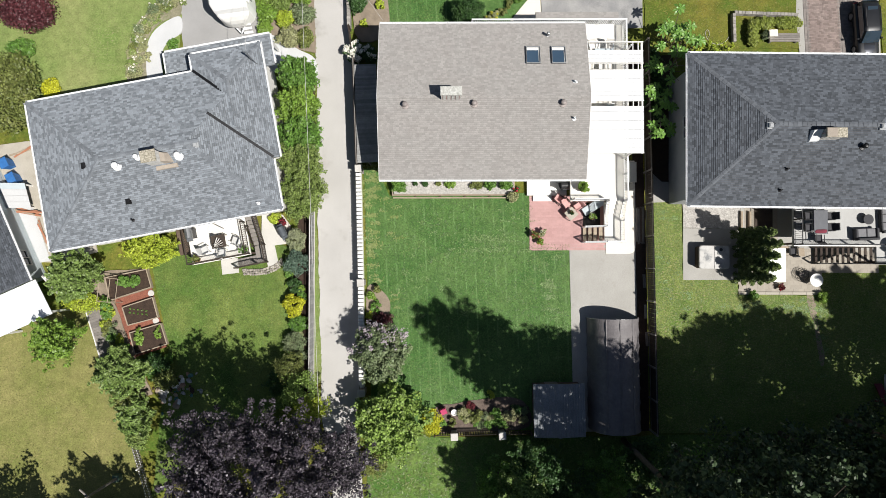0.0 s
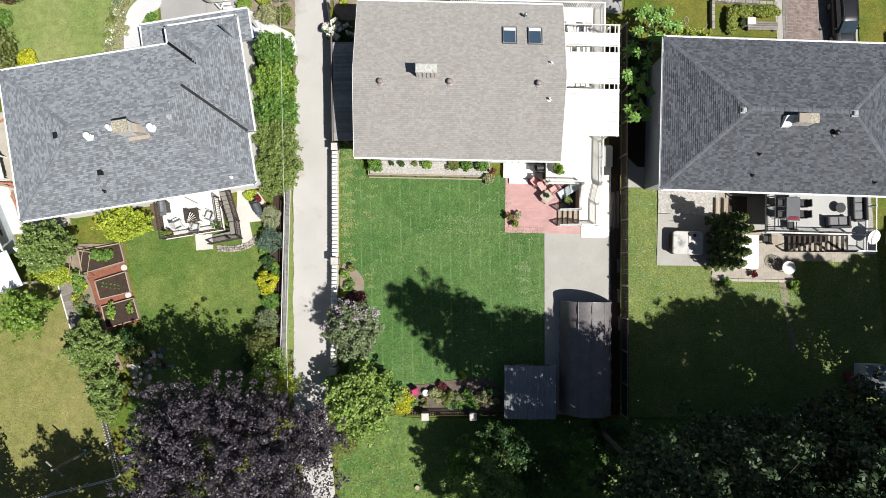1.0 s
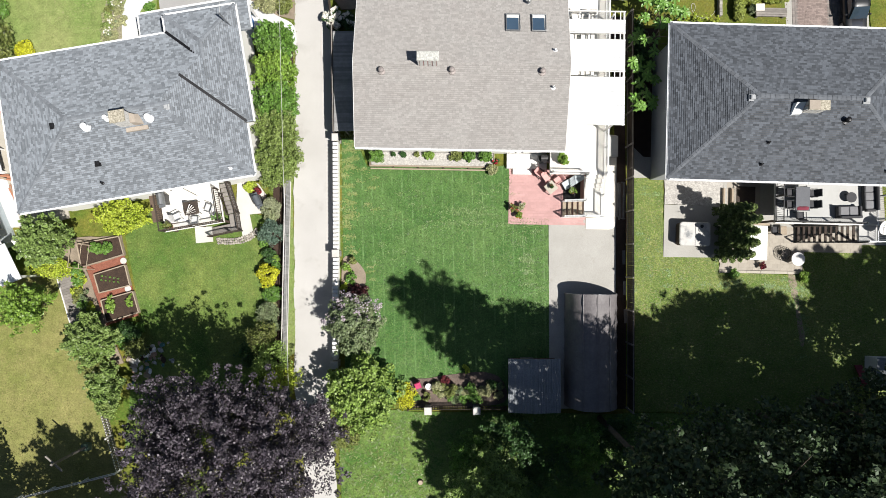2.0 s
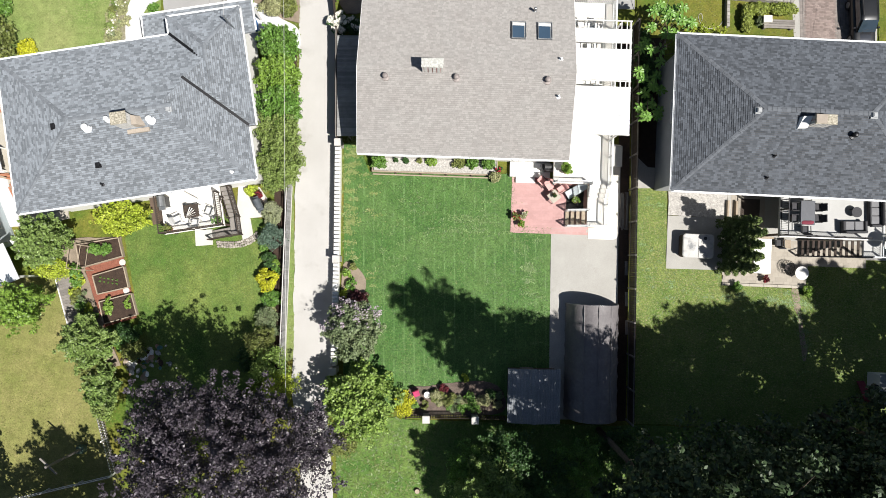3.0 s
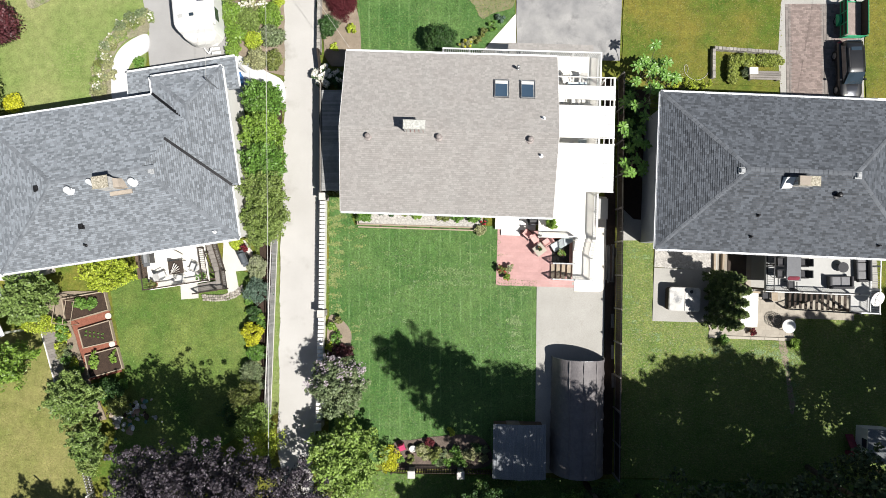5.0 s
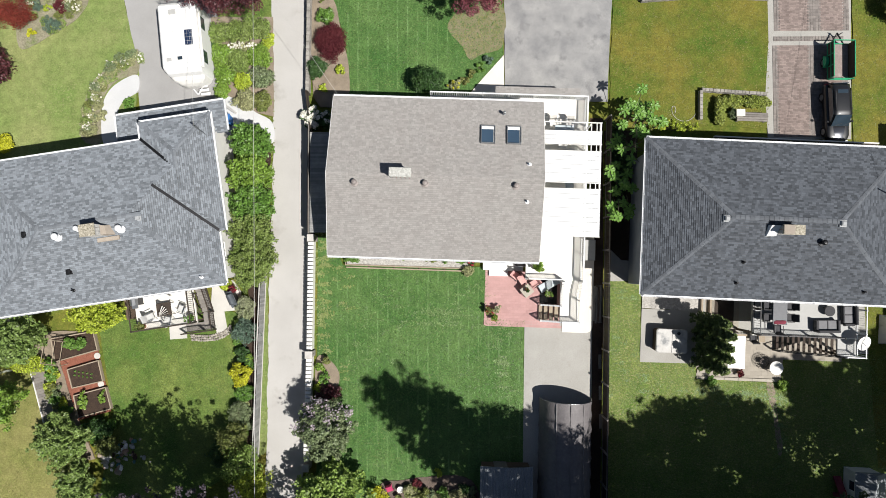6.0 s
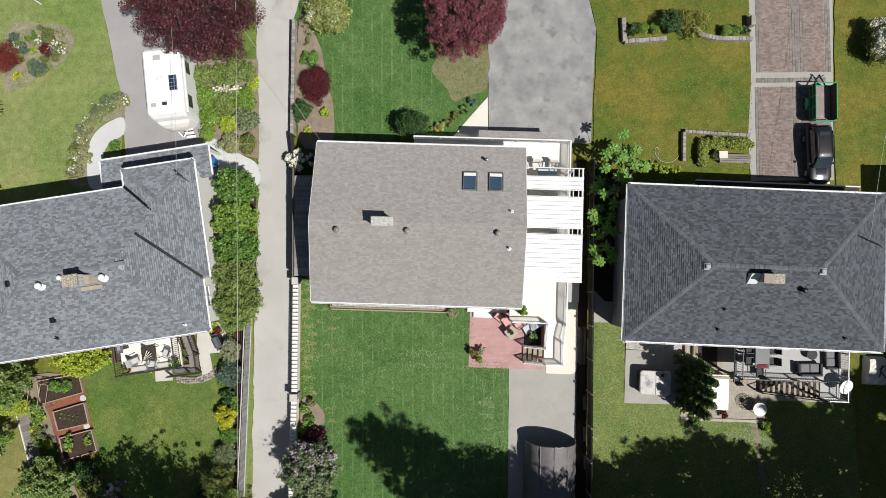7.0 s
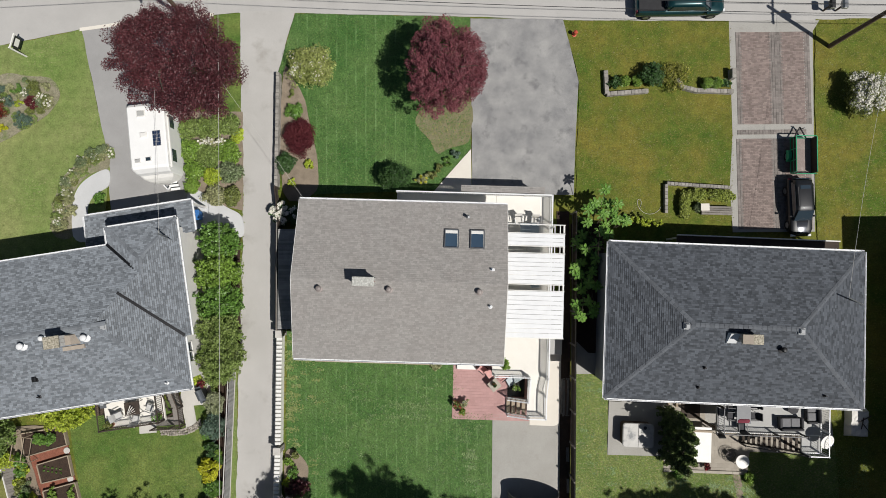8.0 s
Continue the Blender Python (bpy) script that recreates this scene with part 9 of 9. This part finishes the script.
shrub("corner_shrub", -19.0, 16.0, 0.5, 0.55, 0.6, leaf_green, 411, "green shrub in the bend of the path")
# bed beside the travel trailer
for k, (x, y, rx, ry, h, m_, fl) in enumerate((
    (-12.4, 20.9, 1.0, 0.85, 1.2, leaf_hedge, None), (-11.0, 21.0, 1.2, 1.0, 1.4, leaf_hedge, None), (-9.6, 21.2, 1.1, 1.0, 1.4, leaf_hedge, None), (-10.6, 20.0, 1.4, 0.35, 0.9, leaf_pale, petal_white),
    (-12.3, 19.3, 0.9, 0.9, 1.0, leaf_bright, None), (-11.0, 19.0, 1.0, 1.0, 1.0, leaf_hedge, None), (-9.5, 19.2, 0.9, 1.0, 1.1, leaf_bright, None), (-9.4, 17.7, 0.95, 1.0, 1.0, leaf_grey, None), (-12.0, 17.9, 0.8, 0.8, 1.0, leaf_bright, None), (-10.7, 17.5, 0.75, 0.7, 0.9, leaf_lime, None), (-12.2, 16.8, 0.6, 0.6, 0.8, leaf_bright, None), (-10.4, 16.1, 1.0, 0.8, 1.0, leaf_pale, None), (-9.2, 16.0, 0.7, 0.8, 1.0, leaf_olive, None), (-8.9, 20.4, 0.5, 0.6, 0.8, leaf_lime, None), (-13.0, 20.0, 0.4, 0.5, 0.7, leaf_deep, None))):
    shrub("bed_shrub", x, y, rx, ry, h, m_, 420 + k, "flowering shrub in the drive bed" if fl else "leafy shrub in the drive bed", n=80, per=60, size=0.1, flowers=fl, bloom=0.8, petal=0.11, group="shrubs of the drive bed")
# far left corner
shrub("hedge_mass", -30.3, 12.5, 2.2, 3.2, 2.6, leaf_olive, 440, "broad olive-green hedge beside the lawn", n=180, per=90, size=0.14)
shrub("yellow_shrub", -27.9, 13.05, 0.75, 0.7, 0.9, leaf_gold, 441, "bright yellow rounded shrub at the hedge", n=70)
shrub("red_tree_shrub", -28.9, 18.6, 2.2, 1.7, 2.6, leaf_maroon, 442, "dark maroon shrub at the lawn edge", n=160, per=100, size=0.12)
shrub("green_shrub", -30.0, 16.0, 1.2, 0.9, 1.0, leaf_green, 443, "green shrub below the hedge", n=60)
# right-hand front gardens
shrub("box_hedge", 18.45, 24.1, 0.6, 0.55, 0.9, leaf_deep, 450, "dark clipped hedge shrub in the lawn bed")
for k, x in enumerate((19.23, 20.08, 25.14, 25.85)):
    shrub("box_ball", x, 24.2 if x < 22 else 23.97, 0.46, 0.46, 0.85, leaf_bright, 451 + k, "clipped green box ball in the lawn bed", n=60, per=110, size=0.05, ragged=0.0, group="clipped box balls")
shrub("dark_shrub", 21.06, 24.45, 1.0, 1.1, 1.5, leaf_deep, 456, "loose dark shrub in the lawn bed", n=60, per=60, size=0.1)
shrub("yellow_shrub", 22.75, 24.5, 1.25, 1.2, 1.5, leaf_ochre, 457, "airy olive-yellow shrub in the lawn bed", n=56, per=50, size=0.08, ragged=0.35)
shrub("box_hedge", 26.45, 23.9, 0.45, 0.5, 0.8, leaf_deep, 458, "dark clipped shrub by the drive pier")
shrub("box_hedge", 24.0, 15.85, 1.15, 0.5, 0.8, leaf_box, 459, "clipped olive hedge in the concrete planter", n=130, per=70, ragged=0.05)
shrub("box_hedge", 25.9, 15.8, 1.15, 0.5, 0.8, leaf_box, 460, "clipped olive hedge in the planter bed", n=130, per=70, ragged=0.05)
shrub("box_hedge", 23.3, 15.0, 0.45, 0.9, 0.8, leaf_box, 461, "clipped olive hedge at the planter end", n=140, per=100, ragged=0.05)
shrub("strappy_plant", 24.2, 15.0, 0.35, 0.35, 0.8, leaf_grey, 462, "spiky pale plant beside the bench", "plant", size=0.06, long=6.0)
for k in range(6):
    shrub("low_hedge", 18.5 + 0.5 * k, 13.95 - 0.03 * k, 0.36, 0.36, 2.6, leaf_lime, 463 + k, "low yellow-green hedge plant at the wall", size=0.07, group="low hedge at the wall")
shrub("white_shrub", 36.05, 22.8, 1.6, 1.85, 2.2, leaf_olive, 470, "rounded shrub covered in white blossom", n=150, per=70, size=0.1, flowers=petal_white, bloom=1.0, petal=0.1)
# right back yard
for k, (x, y, r, m_) in enumerate(((22.47, -3.9, 0.42, leaf_green), (27.45, -4.2, 0.45, leaf_bright))):
    shrub("round_shrub", x, y, r, r, 0.7, m_, 480 + k, "small rounded shrub at the patio kerb", n=40, size=0.06, group="shrubs at the patio kerb")
flower_pot(24.5, -3.35, 0.04, 0.16, 0.2, leaf_wine, petal_red, 482, "pot of dark red flowers on the patio kerb", size=0.06)
shrub("vegetable_row", -22.6, -1.2, 1.0, 0.5, 0.9, leaf_green, 490, "leafy vegetables in the raised bed", "plant", n=50, size=0.12)
shrub("vegetable_row", -21.9, -5.3, 0.35, 0.7, 0.8, leaf_bright, 491, "young green vegetables in the raised bed", "plant", n=24, size=0.1)
shrub("vegetable_row", -20.6, -5.1, 0.25, 0.7, 0.6, leaf_bright, 492, "row of leafy greens in the raised bed", "plant", n=20, size=0.08)
shrub("vegetable_row", -24.2, -3.2, 0.5, 0.9, 0.8, leaf_green, 493, "green plants between path and beds", "plant", n=40, size=0.1)
shrub("vegetable_row", -23.9, -5.0, 0.5, 0.8, 0.7, leaf_grey, 494, "grey-green herbs beside the beds", "plant", n=40, size=0.08)
for k in range(10):
    rnd = random.Random(500 + k)
    shrub("seedling", -22.6 + 0.3 * (k % 5), -3.2 - 0.28 * (k // 5) - 0.05 * (k % 5), 0.08, 0.08, 0.4, leaf_green, 500 + k, "small seedling in bare soil", "plant", n=10, per=12, size=0.05, group="seedlings in the raised bed")
rnd = random.Random(600)
for k in range(22):
    t = rnd.random()
    x, y = -24.6 + 2.2 * t + rnd.uniform(-0.5, 0.5), -2.6 - 6.6 * t + rnd.uniform(-0.5, 0.5)
    r = rnd.uniform(0.25, 0.5)
    shrub("bed_plant", x, y, r, r, rnd.uniform(0.4, 0.9), rnd.choice((leaf_green, leaf_grey, leaf_bright, leaf_olive, leaf_lime)), 601 + k, "leafy perennial beside the plank walkway", "plant", size=0.085, n=22, per=48, group="perennials beside the walkway")
for k in range(10):
    x, y = -21.0 + rnd.uniform(-1.0, 1.3), -7.6 + rnd.uniform(-0.8, 0.8)
    r = rnd.uniform(0.3, 0.55)
    shrub("bed_plant", x, y, r, r, rnd.uniform(0.5, 1.1), rnd.choice((leaf_deep, leaf_green, leaf_olive)), 630 + k, "dark leafy shrub below the raised beds", "plant", size=0.09, n=24, group="shrubs below the beds")
for k in range(16):
    x, y = -10.6 + rnd.uniform(-0.5, 0.7), 0.4 - 0.68 * k + rnd.uniform(-0.3, 0.3)
    r = rnd.uniform(0.25, 0.5)
    shrub("bed_plant", x, y, r, r, rnd.uniform(0.4, 1.0), rnd.choice((leaf_green, leaf_olive, leaf_grey, leaf_bright, leaf_deep)), 650 + k, "mixed perennial in the lane border", "plant", size=0.085, n=22, per=48, group="perennials of the lane border")

for k in range(12):
    x, y = 1.2 + 0.42 * k + rnd.uniform(-0.2, 0.2), -12.1 + rnd.uniform(-0.5, 0.7)
    r = rnd.uniform(0.28, 0.55)
    shrub("border_plant", x, y, r, r, rnd.uniform(0.4, 0.9), rnd.choice((leaf_pale, leaf_bright, leaf_olive, leaf_green, leaf_grey)), 7000 + k, "mixed low plant in the back border", "plant", size=0.08, n=24, group="plants of the back border")

for k in range(8):
    t = k / 7
    r = 0.55 + 0.35 * rnd.random()
    shrub("fence_shrub", -22.75 + 0.8 * t + rnd.uniform(-0.2, 0.2), -9.3 - 3.0 * t, r, r, 1.3 + rnd.random(), rnd.choice((leaf_green, leaf_bright, leaf_hedge, leaf_olive)), 7100 + k, "leafy green shrub along the garden fence", n=50, size=0.1, group="shrubs along the garden fence")
